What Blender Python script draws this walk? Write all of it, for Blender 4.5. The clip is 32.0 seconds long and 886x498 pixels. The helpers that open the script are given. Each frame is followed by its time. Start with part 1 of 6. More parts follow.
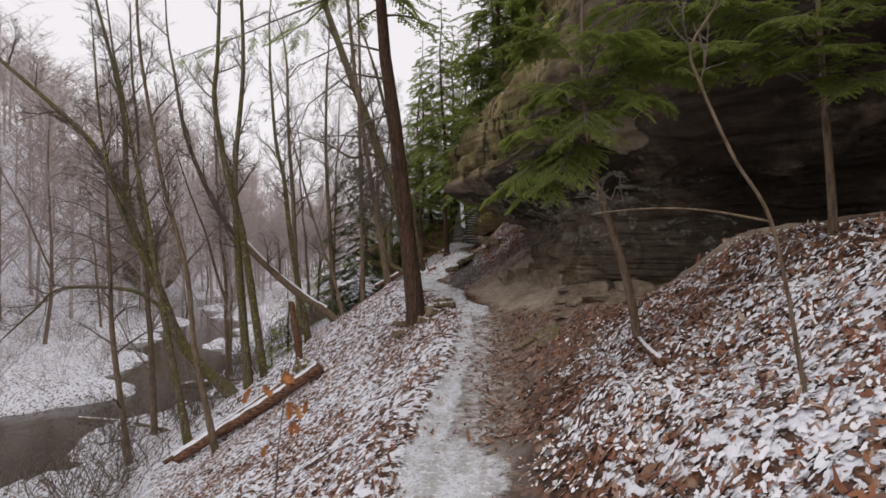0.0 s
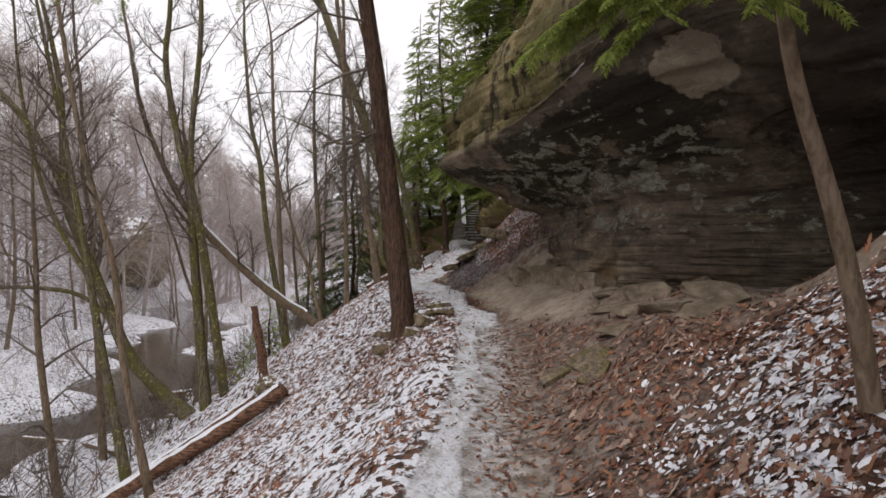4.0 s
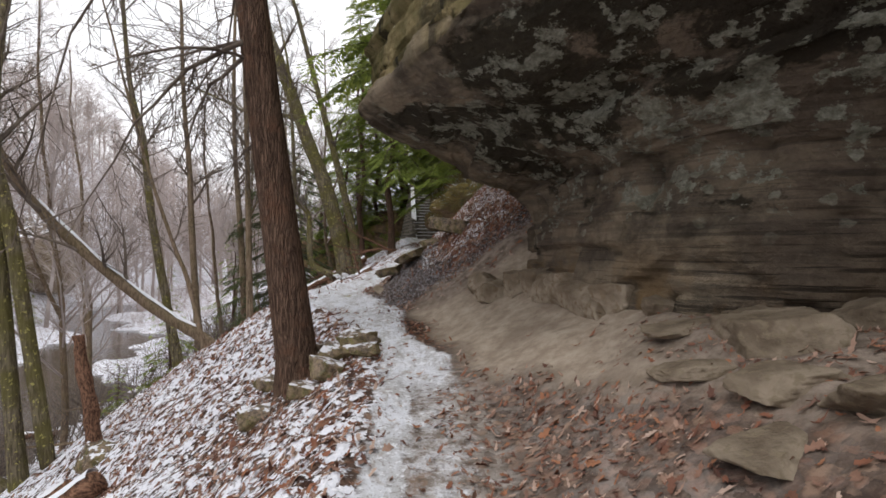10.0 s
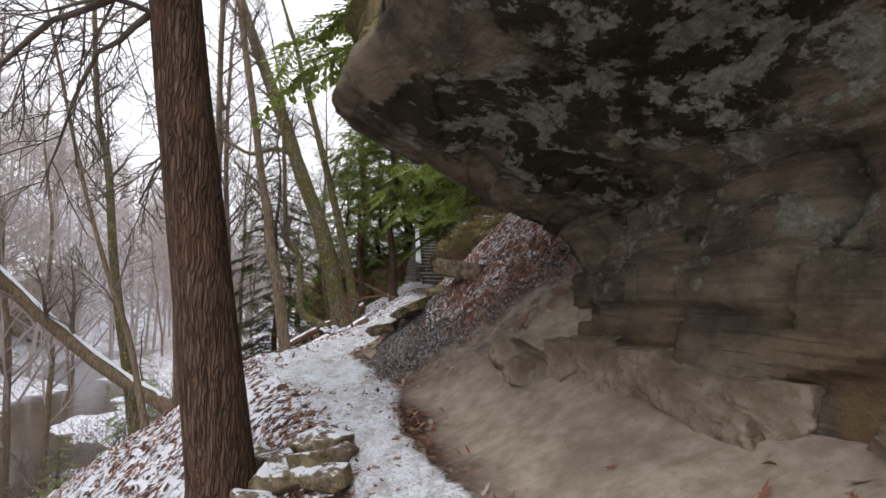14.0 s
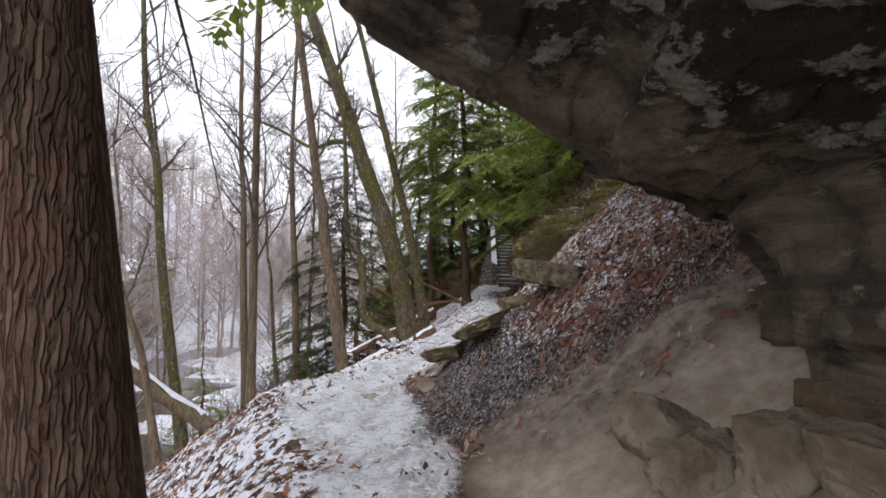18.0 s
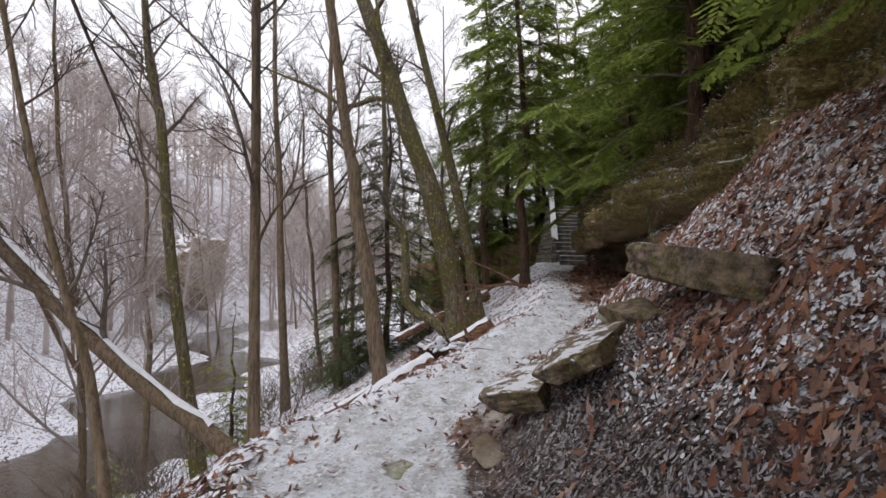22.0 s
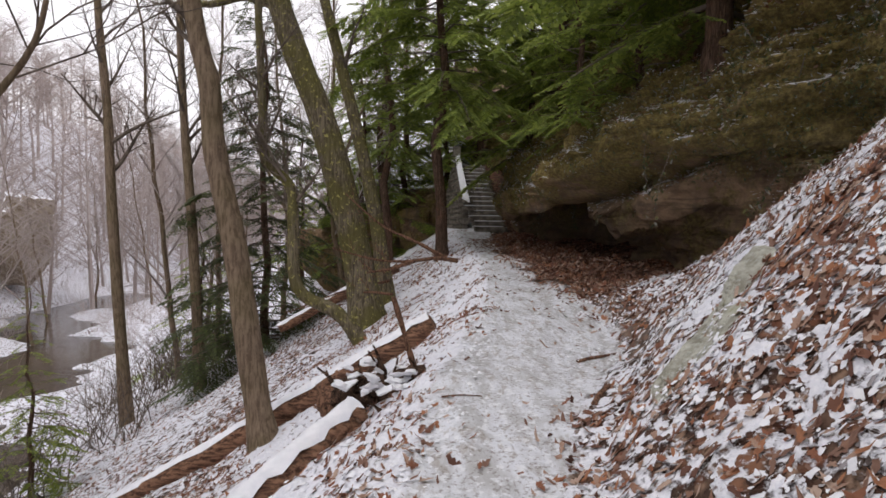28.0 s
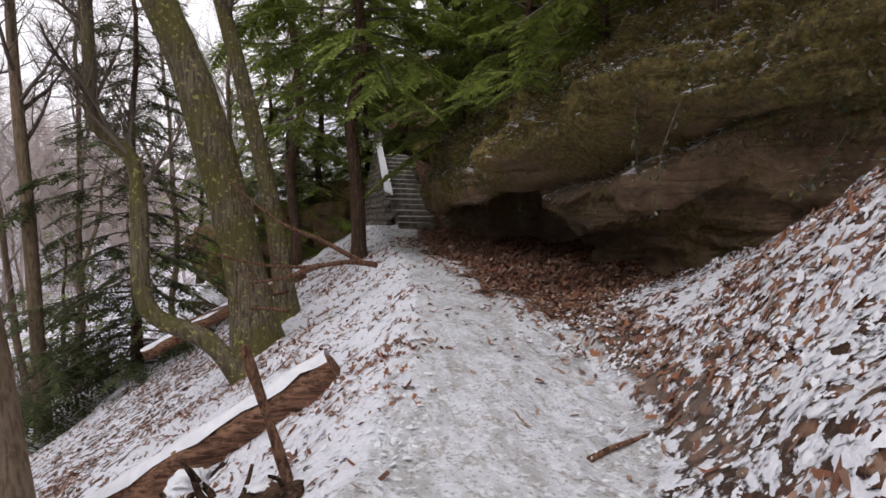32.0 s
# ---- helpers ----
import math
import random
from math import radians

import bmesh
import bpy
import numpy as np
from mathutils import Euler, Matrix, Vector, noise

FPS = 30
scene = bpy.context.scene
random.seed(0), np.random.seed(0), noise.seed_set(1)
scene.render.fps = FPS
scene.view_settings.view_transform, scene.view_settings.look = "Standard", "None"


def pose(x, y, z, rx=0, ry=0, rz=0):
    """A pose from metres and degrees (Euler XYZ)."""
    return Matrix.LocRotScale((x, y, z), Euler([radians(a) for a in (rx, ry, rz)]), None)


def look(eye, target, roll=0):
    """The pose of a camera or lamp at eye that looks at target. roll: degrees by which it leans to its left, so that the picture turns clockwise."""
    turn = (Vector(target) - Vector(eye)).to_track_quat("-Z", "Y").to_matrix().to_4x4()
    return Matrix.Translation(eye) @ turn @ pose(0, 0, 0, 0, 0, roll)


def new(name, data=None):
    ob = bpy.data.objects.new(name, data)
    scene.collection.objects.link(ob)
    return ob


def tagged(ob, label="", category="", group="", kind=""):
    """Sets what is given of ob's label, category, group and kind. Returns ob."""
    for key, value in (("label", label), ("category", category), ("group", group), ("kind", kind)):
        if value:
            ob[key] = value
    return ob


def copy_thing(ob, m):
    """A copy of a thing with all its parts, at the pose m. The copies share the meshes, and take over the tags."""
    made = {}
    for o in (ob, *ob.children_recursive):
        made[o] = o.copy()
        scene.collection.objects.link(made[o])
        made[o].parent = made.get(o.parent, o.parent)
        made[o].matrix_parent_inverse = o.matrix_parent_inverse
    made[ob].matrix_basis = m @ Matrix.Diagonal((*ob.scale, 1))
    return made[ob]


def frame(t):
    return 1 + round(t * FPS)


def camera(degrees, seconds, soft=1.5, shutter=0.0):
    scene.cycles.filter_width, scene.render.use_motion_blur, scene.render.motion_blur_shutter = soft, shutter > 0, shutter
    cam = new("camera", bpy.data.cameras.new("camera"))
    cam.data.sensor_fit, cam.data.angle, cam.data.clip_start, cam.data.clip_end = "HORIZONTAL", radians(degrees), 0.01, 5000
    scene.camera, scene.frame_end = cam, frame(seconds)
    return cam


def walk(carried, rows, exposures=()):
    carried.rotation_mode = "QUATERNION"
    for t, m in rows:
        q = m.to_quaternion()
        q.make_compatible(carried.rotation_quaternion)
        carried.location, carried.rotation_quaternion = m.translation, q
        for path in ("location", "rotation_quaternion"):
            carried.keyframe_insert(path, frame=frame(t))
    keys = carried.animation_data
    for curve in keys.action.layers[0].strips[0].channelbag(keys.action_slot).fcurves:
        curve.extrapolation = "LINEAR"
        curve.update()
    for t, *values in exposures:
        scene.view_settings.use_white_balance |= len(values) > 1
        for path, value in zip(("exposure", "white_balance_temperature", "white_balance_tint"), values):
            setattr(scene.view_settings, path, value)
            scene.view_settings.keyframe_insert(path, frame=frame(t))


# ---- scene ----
cam = camera(80.9, 32.0, 1.6)
METRES, EYE, TILT, LEAN, TURN = 18.0, 1.6, 0.0, 0.0, 0.0
ROWS = [
    (0.0, 0.0, 0.0, 0.0, 0.0, 0.0, 0.0),
    (0.5, 0.0004, 0.0159, -0.0013, 0.04, 0.03, -0.04),
    (1.0, 0.0022, 0.0331, -0.0043, 0.05, 0.05, -0.06),
    (1.5, 0.0041, 0.0523, -0.0059, 0.09, 0.05, -0.13),
    (2.0, 0.0058, 0.069, -0.0064, 0.12, 0.05, -0.14),
    (2.5, 0.0063, 0.0886, -0.0091, 0.1, 0.09, -0.2),
    (4.5, 0.0052, 0.1595, -0.009, 0.04, 0.03, -0.09),
    (5.0, 0.005, 0.1757, -0.0089, -0.17, 0.02, -0.11),
    (5.5, 0.0066, 0.1939, -0.0108, -0.53, 0.01, -0.09),
    (6.0, 0.0078, 0.2134, -0.0126, -0.64, -0.02, -0.07),
    (6.5, 0.0087, 0.2323, -0.0129, -0.67, -0.03, -0.1),
    (7.0, 0.0105, 0.25, -0.0146, -0.82, -0.07, -0.06),
    (7.5, 0.0122, 0.27, -0.0152, -1.27, -0.1, -0.06),
    (8.0, 0.014, 0.2868, -0.0147, -2.74, -0.1, -0.03),
    (8.5, 0.0176, 0.3025, -0.0149, -4.11, -0.12, 0.04),
    (9.0, 0.0192, 0.3185, -0.0141, -4.8, -0.07, 0.01),
    (9.5, 0.0215, 0.3333, -0.0133, -4.96, 0.04, 0.04),
    (10.0, 0.0264, 0.3475, -0.0118, -4.94, 0.07, 0.12),
    (10.5, 0.0292, 0.3603, -0.0107, -4.89, 0.12, 0.06),
    (11.0, 0.0305, 0.3745, -0.0104, -4.83, 0.19, 0.04),
    (11.5, 0.0325, 0.3895, -0.011, -4.77, 0.99, 0.03),
    (12.0, 0.0332, 0.4041, -0.0099, -4.73, 2.43, -0.01),
    (12.5, 0.0317, 0.4181, -0.0094, -4.7, 3.16, -0.01),
    (13.0, 0.0319, 0.4339, -0.0097, -4.65, 3.86, -0.01),
    (13.5, 0.0323, 0.448, -0.0078, -4.62, 4.69, -0.05),
    (15.5, 0.0357, 0.4951, -0.003, -1.03, 5.03, 0.08),
    (16.0, 0.035, 0.5084, -0.0018, 0.57, 5.03, -0.1),
    (16.5, 0.0357, 0.5237, -0.002, 1.69, 4.99, -0.15),
    (17.0, 0.0365, 0.5384, -0.0014, 2.68, 4.98, -0.27),
    (17.5, 0.0365, 0.5527, -0.0003, 3.4, 4.96, -0.34),
    (18.0, 0.0387, 0.5685, 0.001, 4.11, 4.93, -0.35),
    (18.5, 0.0405, 0.5835, 0.003, 4.65, 4.94, -0.33),
    (19.0, 0.0384, 0.5997, 0.0031, 5.42, 4.91, -0.35),
    (19.5, 0.0376, 0.6154, 0.0035, 6.23, 4.87, -0.38),
    (20.0, 0.0371, 0.6317, 0.0061, 7.08, 4.87, -0.4),
    (20.5, 0.0346, 0.6454, 0.0077, 8.24, 4.83, -0.45),
    (21.0, 0.0297, 0.6619, 0.01, 9.11, 4.58, -0.5),
    (21.5, 0.0258, 0.6773, 0.0111, 9.47, 3.58, -0.55),
    (22.0, 0.0218, 0.6892, 0.0134, 9.61, 1.84, -0.57),
    (22.5, 0.0154, 0.7023, 0.0136, 9.67, -0.48, -0.62),
    (23.0, 0.0084, 0.7174, 0.0124, 9.69, -1.23, -0.62),
    (23.5, 0.002, 0.7339, 0.0124, 8.4, -1.61, -0.6),
    (24.0, -0.0048, 0.7488, 0.0133, 5.6, -1.71, -0.64),
    (24.5, -0.0109, 0.763, 0.0138, 1.95, -1.76, -0.73),
    (25.0, -0.0157, 0.7803, 0.0137, -0.28, -1.83, -0.71),
    (25.5, -0.0199, 0.7954, 0.014, -1.5, -1.86, -0.7),
    (27.5, -0.0294, 0.8495, 0.0168, -3.36, -1.93, -0.61),
    (28.0, -0.0312, 0.8619, 0.017, -3.5, -1.93, -0.6),
    (28.5, -0.0304, 0.8773, 0.0165, -3.89, -1.96, -0.56),
    (29.0, -0.0287, 0.892, 0.0167, -4.5, -1.99, -0.54),
    (29.5, -0.0281, 0.9067, 0.017, -5.36, -1.99, -0.57),
    (30.0, -0.0259, 0.9222, 0.0163, -6.92, -1.96, -0.64),
    (30.5, -0.0229, 0.9374, 0.0167, -8.47, -1.99, -0.54),
    (31.0, -0.0222, 0.9518, 0.0159, -9.7, -1.99, -0.52),
    (31.5, -0.0206, 0.9657, 0.0154, -10.85, -1.98, -0.55),
    (32.0, -0.0163, 0.9815, 0.0146, -11.81, -2.02, -0.44),
]
walk(cam, [(t, pose(0, 0, EYE, TILT, LEAN, TURN) @ pose(METRES * x, METRES * y, METRES * z, 90 + pitch, roll, yaw)) for t, x, y, z, yaw, pitch, roll in ROWS],
     exposures=[(0.0, -0.15, 6500, 12), (3.0, 0.0, 6450, 11), (6.0, 0.2, 6450, 10), (12.0, 0.45, 6250, 8), (16.0, 0.5, 6100, 10), (19.5, 0.35, 6050, 10), (21.0, 0.15, 6150, 10), (23.0, 0.3, 6250, 10), (25.0, 0.3, 6350, 10), (28.0, 0.25, 6400, 12), (32.0, 0.28, 6350, 13)])

# ---- world and light: a bright overcast winter sky ----
world = bpy.data.worlds.new("sky")
scene.world = world
world.use_nodes = True
wn, wl = world.node_tree.nodes, world.node_tree.links
sky = wn.new("ShaderNodeTexSky")
sky.sky_type, sky.sun_disc = "NISHITA", False
sky.sun_elevation, sky.sun_rotation = radians(64), radians(-146)
sky.dust_density, sky.air_density = 4.0, 1.0
pale = wn.new("ShaderNodeHueSaturation")
pale.inputs["Saturation"].default_value = 0.12
veil = wn.new("ShaderNodeMix")
veil.data_type = "RGBA"
veil.inputs["Factor"].default_value = 0.72
veil.inputs["B"].default_value = (11.85, 11.45, 11.75, 1)
wl.new(sky.outputs["Color"], pale.inputs["Color"])
wl.new(pale.outputs["Color"], veil.inputs["A"])
wl.new(veil.outputs["Result"], wn["Background"].inputs["Color"])
wn["Background"].inputs["Strength"].default_value = 0.105
sun = new("sun", bpy.data.lights.new("sun", "SUN"))
sun.data.energy, sun.data.angle, sun.data.color = 0.5, radians(25), (1, 0.97, 0.93)
sun.matrix_world = look((-16, -14, 60), (0, 10, 0))


# ---- materials ----
def node(nt, kind, **values):
    n = nt.nodes.new(kind)
    for key, value in values.items():
        key = key.replace("_", " ")
        if key in n.inputs:
            if hasattr(value, "is_output"):
                nt.links.new(value, n.inputs[key])
            else:
                n.inputs[key].default_value = value
    return n


def noise_of(nt, coord, scale, detail=4.0, rough=0.55, distort=0.0):
    n = node(nt, "ShaderNodeTexNoise", Scale=scale, Detail=detail, Roughness=rough, Distortion=distort)
    nt.links.new(coord, n.inputs["Vector"])
    return n.outputs["Fac"]


def step(nt, value, low, high):
    n = nt.nodes.new("ShaderNodeMapRange")
    n.interpolation_type = "SMOOTHSTEP"
    nt.links.new(value, n.inputs["Value"])
    n.inputs["From Min"].default_value, n.inputs["From Max"].default_value = low, high
    return n.outputs["Result"]


def calc(nt, op, a, b):
    n = nt.nodes.new("ShaderNodeMath")
    n.operation = op
    for value, slot in ((a, n.inputs[0]), (b, n.inputs[1])):
        if hasattr(value, "is_output"):
            nt.links.new(value, slot)
        else:
            slot.default_value = value
    return n.outputs[0]


def blend(nt, fac, a, b):
    n = nt.nodes.new("ShaderNodeMix")
    n.data_type = "RGBA"
    for value, key in ((fac, "Factor"), (a, "A"), (b, "B")):
        slot = n.inputs[key] if key == "Factor" else [s for s in n.inputs if s.name == key and s.type == "RGBA"][0]
        if hasattr(value, "is_output"):
            nt.links.new(value, slot)
        elif key == "Factor":
            slot.default_value = value
        else:
            slot.default_value = (*value, 1)
    return [s for s in n.outputs if s.type == "RGBA"][0]


def stretched(nt, coord, sx, sy, sz):
    n = nt.nodes.new("ShaderNodeMapping")
    n.inputs["Scale"].default_value = (sx, sy, sz)
    nt.links.new(coord, n.inputs["Vector"])
    return n.outputs["Vector"]


def material(name, build, rough=0.8, relief=0.0, relief_distance=0.02, metal=0.0):
    """build(nt, coord) gives colour, and height or None."""
    m = bpy.data.materials.new(name)
    m.use_nodes = True
    nt = m.node_tree
    coord = nt.nodes.new("ShaderNodeTexCoord").outputs["Object"]
    bsdf = nt.nodes["Principled BSDF"]
    bsdf.inputs["Roughness"].default_value, bsdf.inputs["Metallic"].default_value = rough, metal
    bsdf.inputs["Specular IOR Level"].default_value = 0.08 if rough > 0.75 else 0.35
    colour, height, *gloss = build(nt, coord)
    if gloss:
        nt.links.new(gloss[0], bsdf.inputs["Roughness"])
    nt.links.new(colour, bsdf.inputs["Base Color"])
    if height is not None and relief:
        b = node(nt, "ShaderNodeBump", Strength=relief, Distance=relief_distance)
        nt.links.new(height, b.inputs["Height"])
        nt.links.new(b.outputs["Normal"], bsdf.inputs["Normal"])
    return m


def attribute(nt, name):
    n = nt.nodes.new("ShaderNodeAttribute")
    n.attribute_name = name
    return n.outputs["Fac"]


def island(nt):
    return nt.nodes.new("ShaderNodeNewGeometry").outputs["Random Per Island"]


def cells(nt, co, scale, wobble=0.35):
    """Leaf-sized cells with ragged edges: a random value for each, and the distance from its middle."""
    shift = node(nt, "ShaderNodeTexNoise", Scale=scale * 1.3, Detail=3.0)
    nt.links.new(co, shift.inputs["Vector"])
    bent = nt.nodes.new("ShaderNodeVectorMath")
    bent.operation = "MULTIPLY_ADD"
    nt.links.new(shift.outputs["Color"], bent.inputs[0])
    bent.inputs[1].default_value = (wobble / scale * 3,) * 3
    nt.links.new(co, bent.inputs[2])
    v = node(nt, "ShaderNodeTexVoronoi", Scale=scale)
    nt.links.new(bent.outputs[0], v.inputs["Vector"])
    split = nt.nodes.new("ShaderNodeSeparateColor")
    nt.links.new(v.outputs["Color"], split.inputs[0])
    return split.outputs[0], split.outputs[1], v.outputs["Distance"]


def ramp_of(nt, value, tones):
    r = nt.nodes.new("ShaderNodeValToRGB")
    r.color_ramp.interpolation = "CONSTANT"
    el = r.color_ramp.elements
    while len(el) < len(tones):
        el.new(0.5)
    for i, tone in enumerate(tones):
        el[i].position, el[i].color = i / len(tones), (*tone, 1)
    nt.links.new(value, r.inputs["Fac"])
    return r.outputs["Color"]


def ground_look(nt, co):
    big, mid, fine = noise_of(nt, co, 1.1, 5), noise_of(nt, co, 7, 5, 0.65), noise_of(nt, co, 42, 4, 0.6)
    which, other, middle = cells(nt, co, 15.0)
    soil = blend(nt, fine, (0.045, 0.033, 0.025), (0.12, 0.09, 0.068))
    litter = ramp_of(nt, which, [(0.045, 0.022, 0.016), (0.16, 0.07, 0.042), (0.09, 0.045, 0.03), (0.23, 0.115, 0.07), (0.06, 0.035, 0.026), (0.28, 0.18, 0.125), (0.13, 0.08, 0.058)])
    litter = blend(nt, calc(nt, "MULTIPLY", step(nt, middle, 0.35, 0.75), 0.75), litter, (0.035, 0.022, 0.017))
    litter = blend(nt, calc(nt, "MULTIPLY", step(nt, fine, 0.45, 0.7), 0.35), litter, (0.2, 0.14, 0.1))
    sand = blend(nt, step(nt, mid, 0.3, 0.7), (0.28, 0.222, 0.168), (0.43, 0.36, 0.28))
    sand = blend(nt, calc(nt, "MULTIPLY", step(nt, big, 0.5, 0.68), 0.7), sand, (0.2, 0.157, 0.118))
    sand = blend(nt, calc(nt, "MULTIPLY", step(nt, fine, 0.6, 0.7), 0.4), sand, (0.12, 0.09, 0.07))
    snow = blend(nt, step(nt, fine, 0.3, 0.75), (0.72, 0.73, 0.79), (0.87, 0.87, 0.91))
    streak = noise_of(nt, stretched(nt, co, 3.4, 1.5, 2), 1.6, 6, 0.62, 0.3)
    scuff = noise_of(nt, stretched(nt, co, 2.2, 1, 1), 6.0, 5, 0.6, 0.4)
    trod = blend(nt, step(nt, streak, 0.34, 0.62), (0.46, 0.455, 0.455), (0.72, 0.735, 0.78))
    trod = blend(nt, calc(nt, "MULTIPLY", step(nt, scuff, 0.54, 0.64), 0.65), trod, (0.37, 0.33, 0.295))
    trod = blend(nt, calc(nt, "MULTIPLY", step(nt, calc(nt, "ADD", fine, calc(nt, "MULTIPLY", mid, 0.35)), 0.72, 0.8), 0.6), trod, (0.2, 0.165, 0.14))
    trod = blend(nt, calc(nt, "MULTIPLY", step(nt, noise_of(nt, co, 19, 4, 0.6), 0.54, 0.62), 0.75), trod, (0.82, 0.83, 0.86))
    mud = blend(nt, step(nt, mid, 0.35, 0.65), (0.21, 0.178, 0.15), (0.43, 0.385, 0.345))
    mud = blend(nt, calc(nt, "MULTIPLY", step(nt, which, 0.6, 0.62), 0.55), mud, litter)
    dirt = blend(nt, step(nt, mid, 0.35, 0.65), (0.15, 0.118, 0.093), (0.33, 0.27, 0.22))
    dirt = blend(nt, calc(nt, "MULTIPLY", step(nt, fine, 0.6, 0.68), 0.7), dirt, (0.26, 0.2, 0.16))
    col = blend(nt, attribute(nt, "litter"), soil, litter)
    col = blend(nt, attribute(nt, "sand"), col, sand)
    chip, _, rim = cells(nt, co, 42.0)
    gravel = ramp_of(nt, chip, [(0.06, 0.05, 0.045), (0.2, 0.18, 0.175), (0.1, 0.075, 0.06), (0.36, 0.34, 0.345), (0.045, 0.037, 0.034), (0.15, 0.12, 0.105), (0.5, 0.49, 0.5)])
    gravel = blend(nt, step(nt, rim, 0.3, 0.7), gravel, (0.035, 0.03, 0.027))
    col = blend(nt, attribute(nt, "gravel"), col, gravel)
    col = blend(nt, attribute(nt, "dirt"), col, dirt)
    col = blend(nt, attribute(nt, "mud"), col, mud)
    blotch = noise_of(nt, co, 11, 3, 0.6)
    patch = calc(nt, "ADD", calc(nt, "ADD", calc(nt, "MULTIPLY", blotch, 0.5), calc(nt, "MULTIPLY", fine, 0.25)), calc(nt, "MULTIPLY", other, 0.25))
    cover = step(nt, calc(nt, "ADD", attribute(nt, "snow"), patch), 0.95, 1.03)
    col = blend(nt, cover, col, snow)
    wear = calc(nt, "ADD", calc(nt, "MULTIPLY", mid, 0.6), calc(nt, "MULTIPLY", fine, 0.4))
    ice = step(nt, calc(nt, "ADD", attribute(nt, "ice"), wear), 0.88, 1.12)
    col = blend(nt, ice, col, trod)
    rough = calc(nt, "SUBTRACT", 0.88, calc(nt, "MULTIPLY", ice, 0.4))
    height = calc(nt, "ADD", calc(nt, "ADD", mid, calc(nt, "MULTIPLY", fine, 0.5)), calc(nt, "MULTIPLY", cover, 0.4))
    height = calc(nt, "SUBTRACT", height, calc(nt, "MULTIPLY", middle, 0.5))
    calm = calc(nt, "SUBTRACT", 1.0, calc(nt, "MULTIPLY", calc(nt, "MAXIMUM", ice, attribute(nt, "sand")), 0.65))
    return col, calc(nt, "MULTIPLY", height, calm), rough


def weave(nt, values, weights):
    total = None
    for v, w in zip(values, weights):
        term = calc(nt, "MULTIPLY", v, w)
        total = term if total is None else calc(nt, "ADD", total, term)
    return total


def shelter_look(nt, co):
    """Sandstone of the overhang: ochre front with dark runs, layered grey-brown underside, black crust, pale lichen,
    painted shade.
    """
    big, mid, fine, grit = noise_of(nt, co, 0.45, 4), noise_of(nt, co, 2.2, 8, 0.66), noise_of(nt, co, 17, 6, 0.7), noise_of(nt, co, 75, 3, 0.6)
    bands = noise_of(nt, stretched(nt, co, 0.45, 0.45, 5), 1.6, 8, 0.68, 0.3)
    line = noise_of(nt, stretched(nt, co, 0.7, 0.7, 19), 1.2, 6, 0.66, 0.2)
    strata = attribute(nt, "strata")
    col = blend(nt, step(nt, mid, 0.34, 0.66), (0.105, 0.086, 0.064), (0.335, 0.27, 0.19))
    col = blend(nt, calc(nt, "MULTIPLY", step(nt, big, 0.44, 0.6), 0.45), col, (0.215, 0.16, 0.118))
    col = blend(nt, calc(nt, "MULTIPLY", step(nt, bands, 0.48, 0.6), 0.5), col, (0.085, 0.072, 0.058))
    col = blend(nt, calc(nt, "MULTIPLY", step(nt, fine, 0.5, 0.75), 0.35), col, (0.34, 0.275, 0.195))
    col = blend(nt, calc(nt, "MULTIPLY", calc(nt, "MULTIPLY", step(nt, line, 0.53, 0.6), strata), 0.85), col, (0.02, 0.017, 0.014))
    rust = calc(nt, "MULTIPLY", attribute(nt, "ochre"), step(nt, noise_of(nt, co, 1.5, 5, 0.62), 0.44, 0.58))
    col = blend(nt, calc(nt, "MULTIPLY", rust, 0.8), col, blend(nt, fine, (0.17, 0.1, 0.045), (0.32, 0.22, 0.11)))
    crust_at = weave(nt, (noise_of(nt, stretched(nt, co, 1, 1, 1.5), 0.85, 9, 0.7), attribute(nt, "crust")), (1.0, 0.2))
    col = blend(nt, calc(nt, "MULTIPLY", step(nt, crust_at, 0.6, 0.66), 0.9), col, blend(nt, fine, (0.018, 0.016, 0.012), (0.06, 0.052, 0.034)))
    # shade of the alcove and the near end, mixed into the rock colour
    painted_shade = calc(nt, "MULTIPLY", attribute(nt, "painted_shade"), step(nt, noise_of(nt, co, 0.9, 6, 0.66), 0.3, 0.5))
    col = blend(nt, calc(nt, "MULTIPLY", painted_shade, 0.8), col, (0.03, 0.024, 0.02))
    where = weave(nt, (attribute(nt, "lichen"), noise_of(nt, co, 1.0, 3)), (0.18, 0.3))
    flake = calc(nt, "ADD", noise_of(nt, stretched(nt, co, 1, 1, 1.5), 3.6, 9, 0.7), where)
    pale = step(nt, flake, 0.865, 0.895)
    _, pick, ring = cells(nt, co, 5.5, 0.25)
    spot = calc(nt, "MULTIPLY", calc(nt, "SUBTRACT", 1.0, step(nt, ring, 0.22, 0.27)), step(nt, pick, 0.72, 0.73))
    pale = calc(nt, "MAXIMUM", pale, calc(nt, "MULTIPLY", spot, calc(nt, "MULTIPLY", attribute(nt, "lichen"), 0.9)))
    crusty = blend(nt, step(nt, fine, 0.35, 0.7), (0.2, 0.2, 0.15), (0.46, 0.455, 0.37))
    col = blend(nt, calc(nt, "MULTIPLY", pale, 0.85), col, crusty)
    # weathered front above the lip
    front = blend(nt, step(nt, noise_of(nt, co, 1.1, 7, 0.64), 0.36, 0.6), (0.15, 0.128, 0.055), (0.36, 0.285, 0.15))
    front = blend(nt, calc(nt, "MULTIPLY", step(nt, fine, 0.5, 0.72), 0.5), front, (0.15, 0.14, 0.06))
    runs = noise_of(nt, stretched(nt, co, 3.2, 3.2, 0.3), 1.4, 6, 0.6, 0.3)
